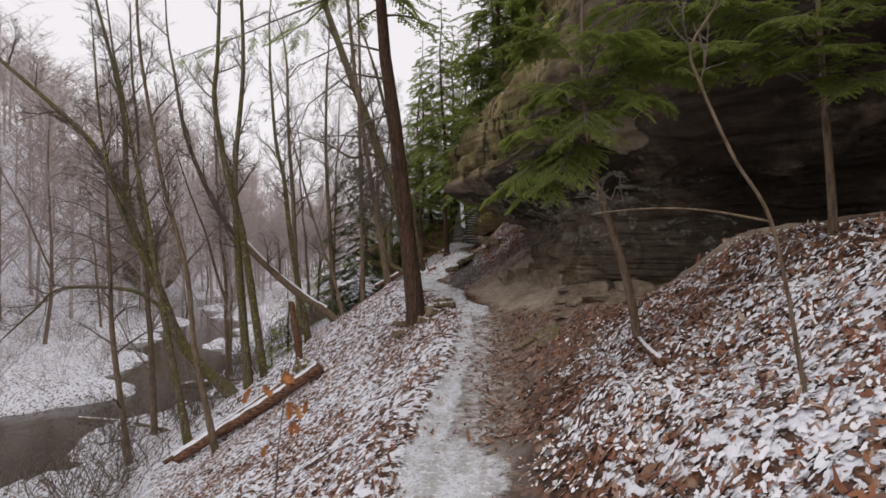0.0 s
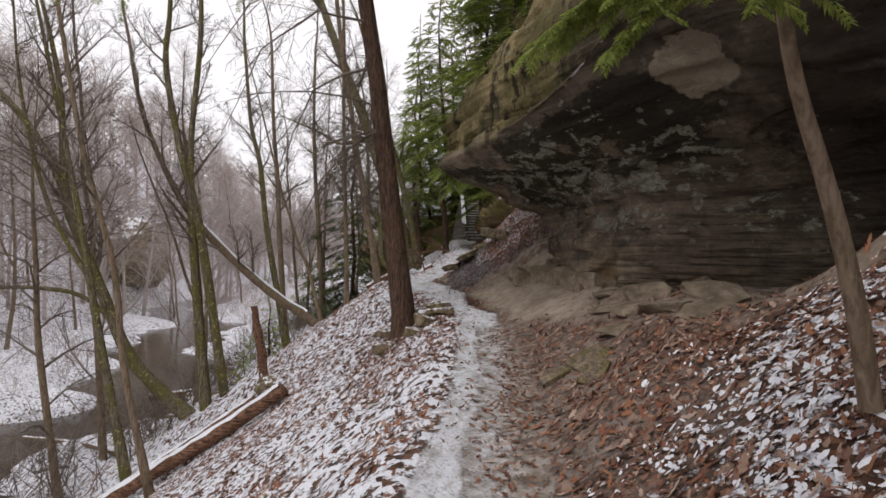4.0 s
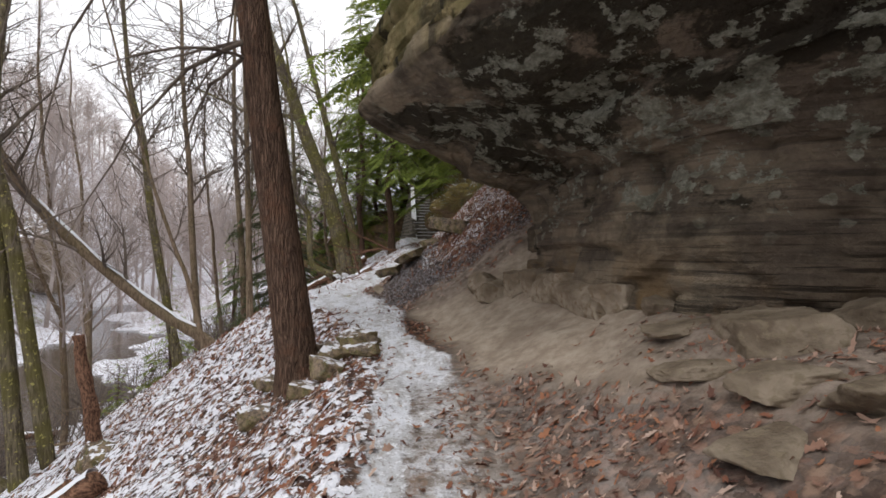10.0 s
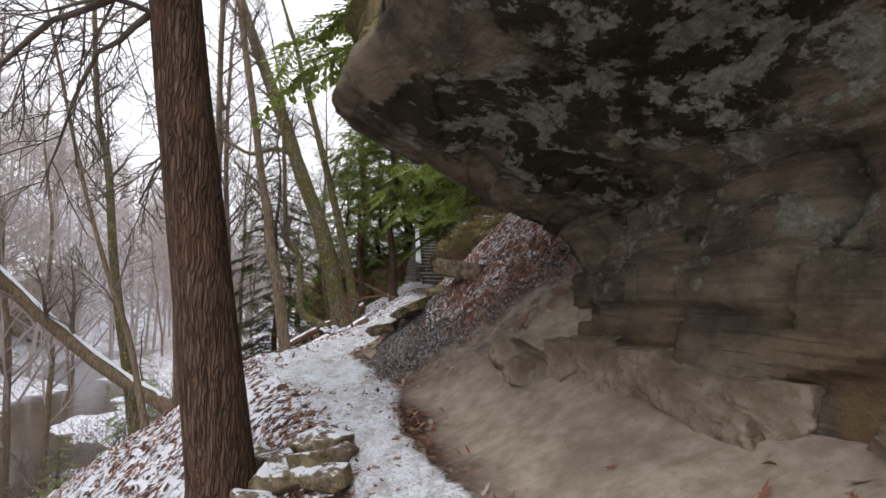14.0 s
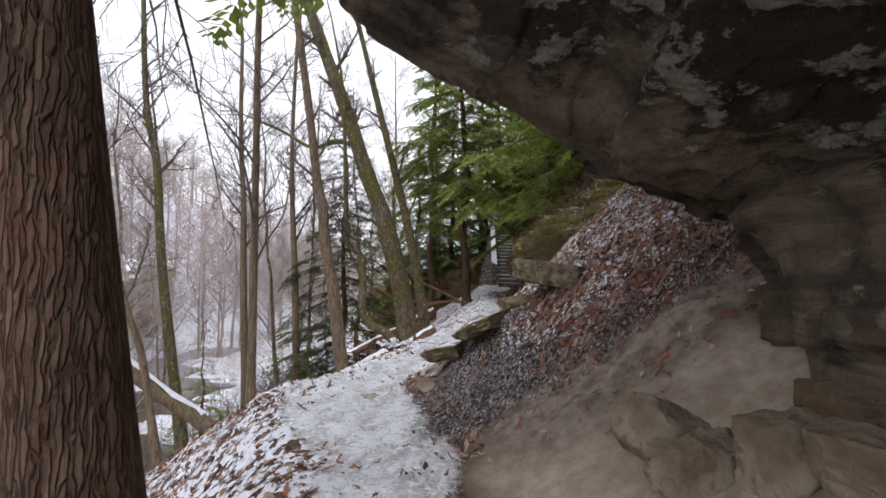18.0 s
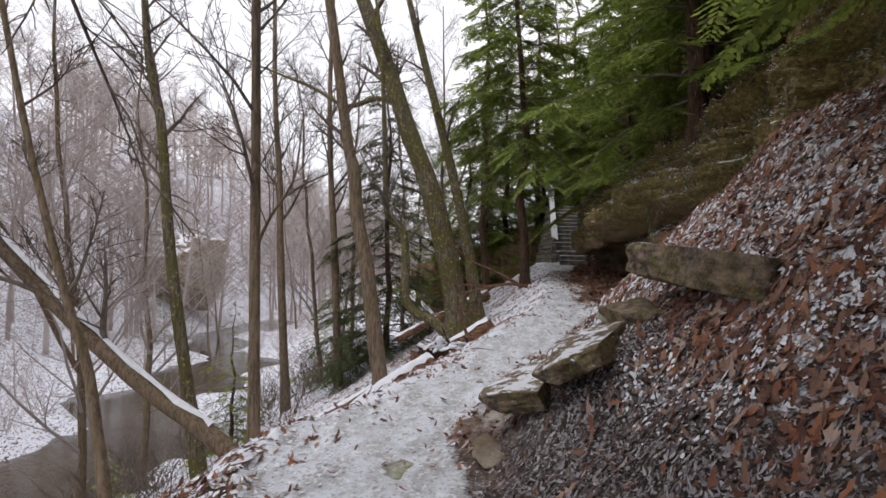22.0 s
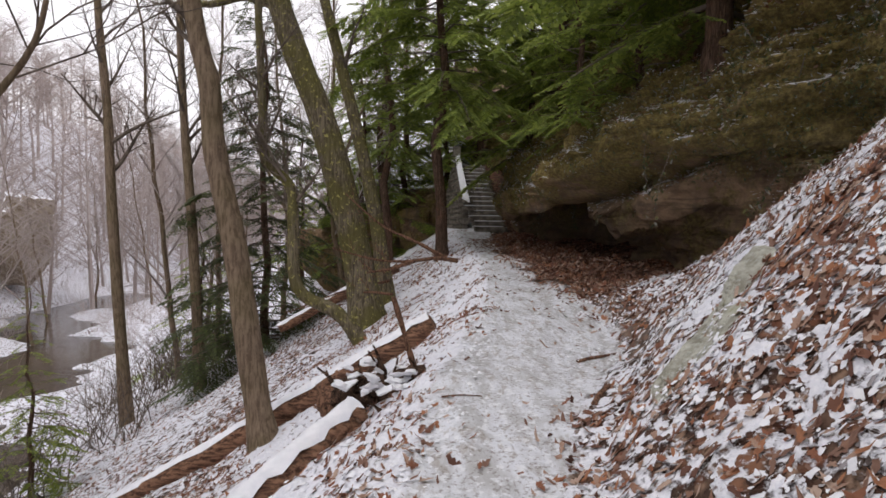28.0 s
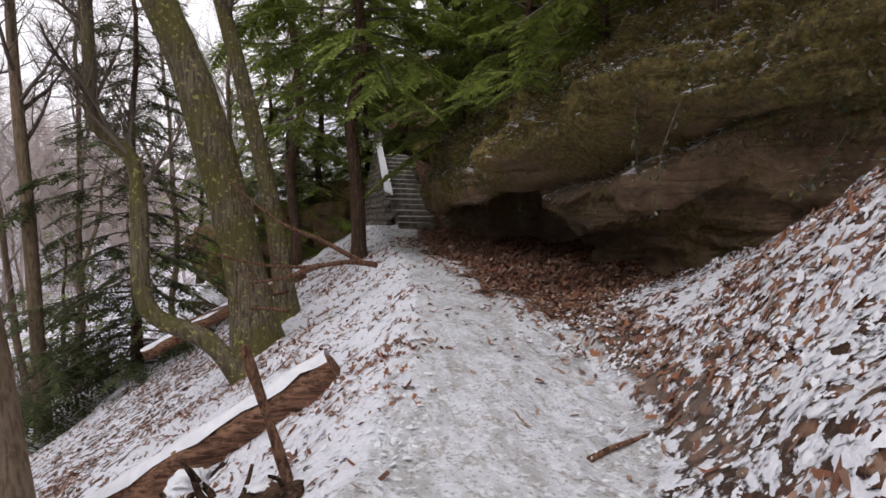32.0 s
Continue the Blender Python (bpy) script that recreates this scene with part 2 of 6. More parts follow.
    front = blend(nt, calc(nt, "MULTIPLY", step(nt, runs, 0.55, 0.62), 0.85), front, (0.03, 0.025, 0.016))
    front = blend(nt, calc(nt, "MULTIPLY", step(nt, noise_of(nt, co, 0.8, 6, 0.66), 0.52, 0.64), 0.8), front, (0.03, 0.028, 0.018))
    front = blend(nt, calc(nt, "MULTIPLY", step(nt, flake, 0.78, 0.81), 0.7), front, (0.3, 0.3, 0.24))
    col = blend(nt, attribute(nt, "front"), col, front)
    bare = step(nt, calc(nt, "ADD", attribute(nt, "pale"), calc(nt, "MULTIPLY", calc(nt, "SUBTRACT", mid, 0.5), 0.8)), 0.48, 0.55)
    col = blend(nt, bare, col, blend(nt, mid, (0.24, 0.2, 0.14), (0.4, 0.34, 0.25)))
    white = step(nt, calc(nt, "ADD", attribute(nt, "snow"), calc(nt, "MULTIPLY", calc(nt, "SUBTRACT", mid, 0.5), 1.6)), 0.62, 0.72)
    col = blend(nt, white, col, (0.8, 0.8, 0.84))
    h = weave(nt, (bands, mid, fine, grit, line, pale), (0.6, 1.4, 0.55, 0.15, -0.3, 0.06))
    return col, h


def mossy_look(nt, co):
    """Damp brown cliff with olive moss, dark runs of water, tan scars, a thin crust of lichen and shade painted below
    the brow.
    """
    big, mid, fine = noise_of(nt, co, 0.5, 4), noise_of(nt, co, 2.4, 8, 0.68), noise_of(nt, co, 20, 6, 0.7)
    bands = noise_of(nt, stretched(nt, co, 0.4, 0.4, 4), 1.5, 8, 0.68, 0.3)
    line = noise_of(nt, stretched(nt, co, 0.6, 0.6, 14), 1.2, 6, 0.66)
    runs = noise_of(nt, stretched(nt, co, 1.5, 1.5, 0.22), 1.3, 6, 0.62, 0.25)
    col = blend(nt, step(nt, mid, 0.35, 0.66), (0.13, 0.085, 0.058), (0.42, 0.285, 0.178))
    col = blend(nt, calc(nt, "MULTIPLY", step(nt, bands, 0.52, 0.62), 0.4), col, (0.09, 0.072, 0.055))
    col = blend(nt, calc(nt, "MULTIPLY", step(nt, runs, 0.52, 0.64), 0.7), col, (0.15, 0.122, 0.108))
    rust = calc(nt, "MULTIPLY", step(nt, noise_of(nt, co, 0.9, 5, 0.6), 0.5, 0.64), 0.55)
    col = blend(nt, rust, col, (0.33, 0.23, 0.105))
    green = calc(nt, "MULTIPLY", step(nt, calc(nt, "ADD", noise_of(nt, co, 1.3, 8, 0.68), calc(nt, "MULTIPLY", attribute(nt, "moss"), 0.18)), 0.46, 0.6), 0.85)
    col = blend(nt, green, col, blend(nt, step(nt, fine, 0.38, 0.66), (0.12, 0.094, 0.034), (0.33, 0.265, 0.088)))
    fresh = step(nt, noise_of(nt, co, 3.6, 7, 0.68), 0.59, 0.66)
    col = blend(nt, calc(nt, "MULTIPLY", fresh, 0.6), col, (0.27, 0.25, 0.07))
    grey = step(nt, noise_of(nt, stretched(nt, co, 1, 1, 0.7), 2.8, 8, 0.7), 0.63, 0.67)
    col = blend(nt, calc(nt, "MULTIPLY", grey, 0.7), col, (0.48, 0.46, 0.38))
    col = blend(nt, calc(nt, "MULTIPLY", step(nt, line, 0.58, 0.64), 0.4), col, (0.05, 0.042, 0.034))
    # the hollow below the brow: its shade is put into the colour
    painted_shade = calc(nt, "MULTIPLY", attribute(nt, "painted_shade"), step(nt, noise_of(nt, co, 1.1, 6, 0.66), 0.28, 0.5))
    col = blend(nt, calc(nt, "MULTIPLY", painted_shade, 0.75), col, blend(nt, fine, (0.075, 0.06, 0.046), (0.3, 0.24, 0.18)))
    white = step(nt, calc(nt, "ADD", attribute(nt, "snow"), calc(nt, "MULTIPLY", calc(nt, "SUBTRACT", mid, 0.5), 1.6)), 0.62, 0.72)
    col = blend(nt, white, col, (0.8, 0.8, 0.84))
    return col, weave(nt, (bands, mid, fine, line), (1.0, 1.2, 0.5, -0.7))


def rock_look(moss, lichen, ochre, tone, size=1.0, beds=1.0):
    """Sandstone with bedding. The mesh tells where lichen and ochre stains sit and where shade is painted."""
    def build(nt, co):
        bands = noise_of(nt, stretched(nt, co, 0.35 / size, 0.35 / size, 6 / size) if beds else co, 1.5 if beds else 4 / size, 8, 0.68)
        line = noise_of(nt, stretched(nt, co, 0.5 / size, 0.5 / size, 17 / size) if beds else co, 1.2, 6, 0.7)
        big, mid, fine = noise_of(nt, co, 0.5 / size, 4), noise_of(nt, co, 2.6 / size, 7, 0.66), noise_of(nt, co, 24 / size, 5, 0.68)
        col = blend(nt, step(nt, bands, 0.36, 0.62), (0.034 * tone, 0.027 * tone, 0.022 * tone), (0.128 * tone, 0.097 * tone, 0.07 * tone))
        stain = calc(nt, "ADD", calc(nt, "MULTIPLY", step(nt, big, 0.5, 0.66), ochre), calc(nt, "MULTIPLY", attribute(nt, "ochre"), step(nt, mid, 0.3, 0.55)))
        col = blend(nt, calc(nt, "MINIMUM", stain, 0.9), col, (0.2 * tone, 0.14 * tone, 0.068 * tone))
        col = blend(nt, calc(nt, "MULTIPLY", step(nt, mid, 0.48, 0.64), 0.85), col, (0.014 * tone, 0.016 * tone, 0.013 * tone))
        col = blend(nt, calc(nt, "MULTIPLY", step(nt, line, 0.56, 0.64), 0.75 * beds), col, (0.012, 0.01, 0.008))
        col = blend(nt, calc(nt, "MULTIPLY", step(nt, fine, 0.45, 0.75), 0.5), col, (0.134 * tone, 0.104 * tone, 0.077 * tone))
        crack = nt.nodes.new("ShaderNodeTexVoronoi")
        crack.feature = "DISTANCE_TO_EDGE"
        crack.inputs["Scale"].default_value = 1.3 / size
        warp = nt.nodes.new("ShaderNodeVectorMath")
        warp.operation = "ADD"
        nt.links.new(stretched(nt, co, 0.7, 0.7, 1.7), warp.inputs[0])
        nt.links.new(mid, warp.inputs[1])
        nt.links.new(warp.outputs[0], crack.inputs["Vector"])
        gap = step(nt, crack.outputs["Distance"], 0.0, 0.02)
        seldom = step(nt, noise_of(nt, co, 0.9 / size, 2), 0.5, 0.6)
        gap = calc(nt, "MAXIMUM", gap, seldom)
        col = blend(nt, calc(nt, "MULTIPLY", calc(nt, "SUBTRACT", 1.0, gap), 0.7), col, (0.012, 0.01, 0.008))
        crust = step(nt, noise_of(nt, stretched(nt, co, 1, 1, 1.4), 0.95 / size, 7, 0.68), 0.5, 0.62)
        col = blend(nt, calc(nt, "MULTIPLY", crust, 0.8 * beds), col, (0.02, 0.017, 0.013))
        painted_shade = calc(nt, "MULTIPLY", attribute(nt, "painted_shade"), step(nt, noise_of(nt, co, 0.9 / size, 5, 0.62), 0.25, 0.45))
        col = blend(nt, calc(nt, "MULTIPLY", painted_shade, 0.85), col, (0.016, 0.012, 0.01))
        patch = noise_of(nt, stretched(nt, co, 1, 1, 1.5), 5.2 / size, 6, 0.6)
        where = noise_of(nt, co, 1.1 / size, 3)
        amount = calc(nt, "ADD", calc(nt, "MULTIPLY", attribute(nt, "lichen"), 0.13), calc(nt, "MULTIPLY", where, 0.22))
        pale = step(nt, calc(nt, "ADD", patch, amount), 0.7, 0.74)
        spots = step(nt, noise_of(nt, co, 13 / size, 3, 0.5), 0.67, 0.69)
        pale = calc(nt, "MAXIMUM", pale, calc(nt, "MULTIPLY", spots, 0.7))
        col = blend(nt, calc(nt, "MULTIPLY", pale, lichen), col, blend(nt, fine, (0.12, 0.12, 0.088), (0.26, 0.258, 0.2)))
        green = calc(nt, "MULTIPLY", step(nt, noise_of(nt, co, 1.4 / size, 7, 0.68), 0.42, 0.58), moss)
        col = blend(nt, green, col, blend(nt, step(nt, fine, 0.4, 0.65), (0.075, 0.062, 0.02), (0.23, 0.19, 0.05)))
        fresh = calc(nt, "MULTIPLY", step(nt, noise_of(nt, co, 4 / size, 5, 0.65), 0.57, 0.65), moss)
        col = blend(nt, fresh, col, (0.15, 0.16, 0.03))
        white = step(nt, calc(nt, "ADD", attribute(nt, "snow"), calc(nt, "MULTIPLY", calc(nt, "SUBTRACT", mid, 0.5), 1.6)), 0.62, 0.72)
        col = blend(nt, white, col, (0.8, 0.8, 0.84))
        h = calc(nt, "ADD", calc(nt, "MULTIPLY", bands, 1.3), calc(nt, "ADD", mid, calc(nt, "MULTIPLY", fine, 0.45)))
        h = calc(nt, "ADD", h, calc(nt, "MULTIPLY", line, -0.9 * beds))
        return col, calc(nt, "ADD", h, calc(nt, "MULTIPLY", gap, 0.35))
    return build


def bark_look(low, high, moss=0.0, scale=9.0, long=0.4, plates=0.0, lying=False):
    """Furrowed bark; plates: how deep the cracks between long scales run."""
    def build(nt, co):
        furrow = noise_of(nt, stretched(nt, co, *((long, 3.2, 3.2) if lying else (3.2, 3.2, long))), scale, 5, 0.62, 0.4)
        mid, fine = noise_of(nt, co, 1.3, 4), noise_of(nt, co, 30, 4, 0.6)
        col = blend(nt, step(nt, furrow, 0.36, 0.64), low, high)
        col = blend(nt, calc(nt, "MULTIPLY", step(nt, fine, 0.5, 0.8), 0.4), col, tuple(min(1, 1.5 * c) for c in high))
        height = furrow
        if plates:
            warp = node(nt, "ShaderNodeTexNoise", Scale=7.0, Detail=3.0)
            nt.links.new(co, warp.inputs["Vector"])
            bent = nt.nodes.new("ShaderNodeVectorMath")
            bent.operation = "MULTIPLY_ADD"
            nt.links.new(warp.outputs["Color"], bent.inputs[0])
            bent.inputs[1].default_value = (0.05, 0.05, 0.05)
            nt.links.new(co, bent.inputs[2])
            crack = node(nt, "ShaderNodeTexVoronoi", Scale=44.0)
            crack.feature = "DISTANCE_TO_EDGE"
            nt.links.new(stretched(nt, bent.outputs[0], 1, 1, 0.09), crack.inputs["Vector"])
            open_gap = step(nt, crack.outputs["Distance"], 0.02, 0.2)
            col = blend(nt, calc(nt, "MULTIPLY", calc(nt, "SUBTRACT", 1.0, open_gap), plates), col, tuple(0.3 * c for c in low))
            col = blend(nt, calc(nt, "MULTIPLY", step(nt, noise_of(nt, co, 5, 4), 0.52, 0.7), 0.4), col, (0.2, 0.1, 0.06))
            height = weave(nt, (furrow, open_gap), (0.5, 0.8))
        col = blend(nt, calc(nt, "MULTIPLY", step(nt, mid, 0.42, 0.6), moss), col, (0.12, 0.11, 0.03))
        if moss > 0.5:
            col = blend(nt, calc(nt, "MULTIPLY", step(nt, noise_of(nt, co, 16, 4, 0.6), 0.6, 0.64), 0.8), col, (0.42, 0.38, 0.13))
        return col, height
    return build


def two_tone(a, b, scale, c=None):
    def build(nt, co):
        mid, fine = noise_of(nt, co, scale, 5, 0.6), noise_of(nt, co, scale * 6, 4, 0.6)
        col = blend(nt, step(nt, mid, 0.35, 0.65), a, b)
        if c:
            col = blend(nt, step(nt, fine, 0.5, 0.66), col, c)
        return col, calc(nt, "ADD", mid, calc(nt, "MULTIPLY", fine, 0.5))
    return build


def leaf_look(tones):
    def build(nt, co):
        r = nt.nodes.new("ShaderNodeValToRGB")
        r.color_ramp.interpolation = "CONSTANT"
        el = r.color_ramp.elements
        while len(el) < len(tones):
            el.new(0.5)
        for i, tone in enumerate(tones):
            el[i].position, el[i].color = i / len(tones), (*tone, 1)
        nt.links.new(island(nt), r.inputs["Fac"])
        col = blend(nt, calc(nt, "MULTIPLY", noise_of(nt, co, 40, 3), 0.5), r.outputs["Color"], tuple(0.5 * c for c in tones[0]))
        return col, None
    return build


GROUND = material("ground_with_snow", ground_look, 0.85, 0.7, 0.03)
ROCK = material("dark_sandstone", shelter_look, 0.85, 1.0, 0.08)
MOSSY = material("mossy_sandstone", mossy_look, 0.88, 1.0, 0.08)
PALE_ROCK = material("pale_sandstone", two_tone((0.17, 0.13, 0.09), (0.34, 0.285, 0.215), 2.2, (0.2, 0.15, 0.1)), 0.85, 1.0, 0.06)
SAND_ROCK = material("sandy_outcrop", two_tone((0.13, 0.1, 0.07), (0.28, 0.228, 0.168), 3.0, (0.2, 0.16, 0.11)), 0.9, 1.0, 0.04)
def lichen_look(nt, co):
    mid, fine, big = noise_of(nt, co, 6, 7, 0.68), noise_of(nt, co, 34, 5, 0.65), noise_of(nt, co, 2.2, 4)
    col = blend(nt, step(nt, mid, 0.36, 0.62), (0.3, 0.285, 0.225), (0.56, 0.56, 0.48))
    col = blend(nt, calc(nt, "MULTIPLY", step(nt, fine, 0.48, 0.68), 0.6), col, (0.62, 0.63, 0.58))
    col = blend(nt, calc(nt, "MULTIPLY", step(nt, big, 0.52, 0.62), 0.75), col, (0.27, 0.26, 0.06))
    col = blend(nt, calc(nt, "MULTIPLY", step(nt, noise_of(nt, co, 11, 6, 0.7), 0.6, 0.66), 0.55), col, (0.12, 0.105, 0.07))
    return col, weave(nt, (mid, fine), (1.0, 0.5))


LICHEN_ROCK = material("pale_lichen_rock", lichen_look, 0.9, 1.0, 0.05)
SLAB_ROCK = material("grey_mossy_slab", rock_look(0.5, 0.6, 0.2, 2.6, 0.3, 0), 0.85, 0.6, 0.02)
WALL_STONE = material("wall_stone", two_tone((0.06, 0.054, 0.046), (0.27, 0.24, 0.2), 3.2, (0.15, 0.13, 0.105)), 0.85, 0.6, 0.02)
HEMLOCK_BARK = material("hemlock_bark", bark_look((0.095, 0.06, 0.043), (0.21, 0.136, 0.096), 0, 11.0, 0.25, 0.5), 0.9, 1.0, 0.02)
GREY_BARK = material("grey_brown_bark", bark_look((0.13, 0.093, 0.065), (0.26, 0.194, 0.136), 0.2, 9.0, 0.5), 0.9, 0.5, 0.012)
MOSS_BARK = material("mossy_bark", bark_look((0.07, 0.057, 0.04), (0.21, 0.175, 0.12), 0.7), 0.9, 0.7, 0.02)
TWIG = material("twig_bark", two_tone((0.11, 0.088, 0.072), (0.21, 0.172, 0.14), 3), 0.9)
# twig bark made paler: the haze of distance is painted into its colour
HAZE_TWIG = material("hazed_wood", two_tone((0.35, 0.29, 0.265), (0.5, 0.44, 0.41), 0.4), 0.95)
def see_through(m, share):
    """Lets light through thin leaves."""
    nt = m.node_tree
    bsdf, out = nt.nodes["Principled BSDF"], nt.nodes["Material Output"]
    thin, mix = nt.nodes.new("ShaderNodeBsdfTranslucent"), nt.nodes.new("ShaderNodeMixShader")
    nt.links.new(bsdf.inputs["Base Color"].links[0].from_socket, thin.inputs["Color"])
    mix.inputs[0].default_value = share
    nt.links.new(bsdf.outputs[0], mix.inputs[1])
    nt.links.new(thin.outputs[0], mix.inputs[2])
    nt.links.new(mix.outputs[0], out.inputs["Surface"])
    return m


NEEDLES = material("hemlock_needles", leaf_look([(0.2, 0.26, 0.055), (0.32, 0.39, 0.075), (0.4, 0.46, 0.1), (0.21, 0.26, 0.07)]), 0.65)
see_through(NEEDLES, 0.45)
DARK_NEEDLES = see_through(material("dark_hemlock_needles", leaf_look([(0.075, 0.095, 0.04), (0.12, 0.145, 0.055), (0.15, 0.17, 0.06), (0.09, 0.1, 0.045)]), 0.65), 0.35)
YOUNG_NEEDLES = see_through(material("young_hemlock_needles", leaf_look([(0.22, 0.28, 0.055), (0.3, 0.37, 0.075), (0.38, 0.43, 0.1), (0.24, 0.28, 0.07)]), 0.65), 0.5)
LEAF = material("dead_leaf", leaf_look([(0.28, 0.125, 0.078), (0.2, 0.1, 0.07), (0.38, 0.18, 0.1), (0.42, 0.285, 0.215), (0.13, 0.07, 0.055), (0.54, 0.41, 0.33), (0.3, 0.18, 0.13), (0.24, 0.15, 0.115)]), 0.8)
ORANGE_LEAF = material("orange_oak_leaf", two_tone((0.4, 0.15, 0.05), (0.55, 0.25, 0.09), 20), 0.7)
SNOW = material("snow", two_tone((0.78, 0.79, 0.83), (0.88, 0.88, 0.91), 9), 0.7, 0.4, 0.02)
ROOT_WOOD = material("dark_rotten_roots", two_tone((0.02, 0.013, 0.01), (0.09, 0.055, 0.038), 9, (0.14, 0.085, 0.055)), 0.9, 0.8, 0.02)
LOG_WOOD = material("red_brown_log", bark_look((0.06, 0.032, 0.022), (0.27, 0.15, 0.095), 0, 9.0, 0.35, 0, True), 0.85, 0.7, 0.02)
DEADWOOD = material("red_brown_dead_wood", bark_look((0.06, 0.032, 0.022), (0.25, 0.14, 0.09), 0, 14.0, 1.2), 0.85, 0.7, 0.02)
WATER = material("creek_water", two_tone((0.06, 0.047, 0.035), (0.1, 0.08, 0.06), 0.3), 0.1, 0.5, 0.05)


# ---- mesh buffers ----
class Buffer:
    def __init__(self):
        self.v, self.f = [], []

    def tube(self, pts, radii, sides=6, cap=False):
        n0 = len(self.v)
        pts = [Vector(p) for p in pts]
        axis = None
        for i, p in enumerate(pts):
            d = (pts[min(i + 1, len(pts) - 1)] - pts[max(i - 1, 0)]).normalized()
            if axis is None:
                axis = d.orthogonal().normalized()
            axis = (axis - d * axis.dot(d)).normalized()
            other = d.cross(axis)
            for k in range(sides):
                a = 2 * math.pi * k / sides
                self.v.append(tuple(p + radii[i] * (math.cos(a) * axis + math.sin(a) * other)))
        for i in range(len(pts) - 1):
            for k in range(sides):
                a, b = n0 + i * sides + k, n0 + i * sides + (k + 1) % sides
                self.f.append((a, b, b + sides, a + sides))
        if cap:
            self.f.append(tuple(n0 + k for k in reversed(range(sides))))
            self.f.append(tuple(len(self.v) - sides + k for k in range(sides)))

    def mesh(self, name, mat, smooth=True):
        me = bpy.data.meshes.new(name)
        me.from_pydata(self.v, [], self.f)
        me.materials.append(mat)
        if smooth:
            me.polygons.foreach_set("use_smooth", [True] * len(me.polygons))
        return me


def array_mesh(name, v, f, mat, smooth=False):
    """A mesh from numpy arrays: v (n, 3), f (m, k)."""
    me = bpy.data.meshes.new(name)
    n, (m, k) = len(v), f.shape
    me.vertices.add(n)
    me.vertices.foreach_set("co", np.ascontiguousarray(v, dtype=np.float32).ravel())
    me.loops.add(m * k)
    me.loops.foreach_set("vertex_index", np.ascontiguousarray(f, dtype=np.int32).ravel())
    me.polygons.add(m)
    me.polygons.foreach_set("loop_start", np.arange(0, m * k, k, dtype=np.int32))
    me.polygons.foreach_set("use_smooth", np.full(m, smooth))
    me.update(calc_edges=True)
    me.validate()
    me.materials.append(mat)
    return me


def part(name, mesh, parent, label=""):
    ob = new(name, mesh)
    ob.parent = parent
    return tagged(ob, label)


def thing(name, label, category, at=(0, 0, 0), group="", kind=""):
    ob = new(name)
    ob.location = at
    return tagged(ob, label, category, group, kind)


# ---- numpy noise ----
def hash3(i, j, k, seed):
    h = (i * 374761393 + j * 668265263 + k * 2147483647 + seed * 974711) & 0xFFFFFFFF
    h = ((h ^ (h >> 13)) * 1274126177) & 0xFFFFFFFF
    return ((h ^ (h >> 16)) & 0xFFFF) / 65535.0


def grain(x, y, z, seed=0):
    """Value noise, 0 to 1."""
    x, y, z = np.broadcast_arrays(np.asarray(x, float), np.asarray(y, float), np.asarray(z, float))
    i, j, k = (np.floor(a).astype(np.int64) for a in (x, y, z))
    u, v, w = (a - np.floor(a) for a in (x, y, z))
    u, v, w = (a * a * (3 - 2 * a) for a in (u, v, w))
    out = 0
    for di, wi in ((0, 1 - u), (1, u)):
        for dj, wj in ((0, 1 - v), (1, v)):
            for dk, wk in ((0, 1 - w), (1, w)):
                out = out + wi * wj * wk * hash3(i + di, j + dj, k + dk, seed)
    return out


def fractal(x, y, z, octaves=4, seed=0, gain=0.5):
    out, amp, total, s = 0, 1.0, 0.0, 1.0
    for o in range(octaves):
        out = out + amp * grain(x * s, y * s, z * s, seed + 17 * o)
        total += amp
        amp, s = amp * gain, s * 2.03
    return out / total


# ---- the plan: path, slopes, creek ----
YS=np.arange(-60,260,.1)
def prof(pts,sm=1.2):
    a=np.array(pts,float); v=np.interp(YS,a[:,0],a[:,1]); k=max(1,int(sm/.1)); ker=np.ones(k)/k
    return np.convolve(np.pad(v,(k,k),'edge'),ker,'same')[k:-k]
PX=prof([(-60,-.5),(-3,-.05),(0,0),(4,.1),(6,.35),(8,.58),(10,.68),(11,.66),(12,.5),(13,.15),(14,-.2),(15,-.42),(16,-.45),(17.7,-.15),(19.5,.35),(21.6,.85),(24,1.2),(26.3,1.35),(29,1.4),(32,1.5),(60,1.5)])
PZ=prof([(-60,1),(-3,.25),(0,.2),(4,0),(8,.05),(10,.2),(12,.32),(14,.5),(17,.6),(20,.85),(24,1.2),(28,1.5),(31,1.8),(32,2.0),(60,2.2)])
SL=prof([(-60,.5),(6,.58),(10,.62),(13,.68),(15,.72),(17,.7),(19,.6),(22,.6),(26,.58),(30,.6),(60,.6)],2)
WL=prof([(-60,.42),(10,.45),(13,.35),(14.4,.5),(15.2,.95),(15.9,1.1),(16.5,.9),(17.1,.68),(18,.5),(19.5,.55),(21,.45),(26,.4),(30,.5),(60,.6)],.8)
# middle and half width of the trodden ice, and the edge of the dry sand
IC=prof([(-60,0),(6,-.05),(9,0),(12,.03),(13,.08),(14,.2),(15,-.05),(15.7,-.3),(16.4,-.38),(17,-.2),(18,-.12),(19,-.1),(20,.1),(21,.2),(22.5,.18),(24,0),(60,0)],.6)
IW=prof([(-60,.44),(0,.42),(8,.4),(10,.42),(11,.36),(12,.3),(13,.38),(14,.6),(15,.75),(16,.74),(17,.5),(18,.42),(19,.62),(20,.84),(21,.86),(23,.7),(26,.55),(60,.5)],.6)
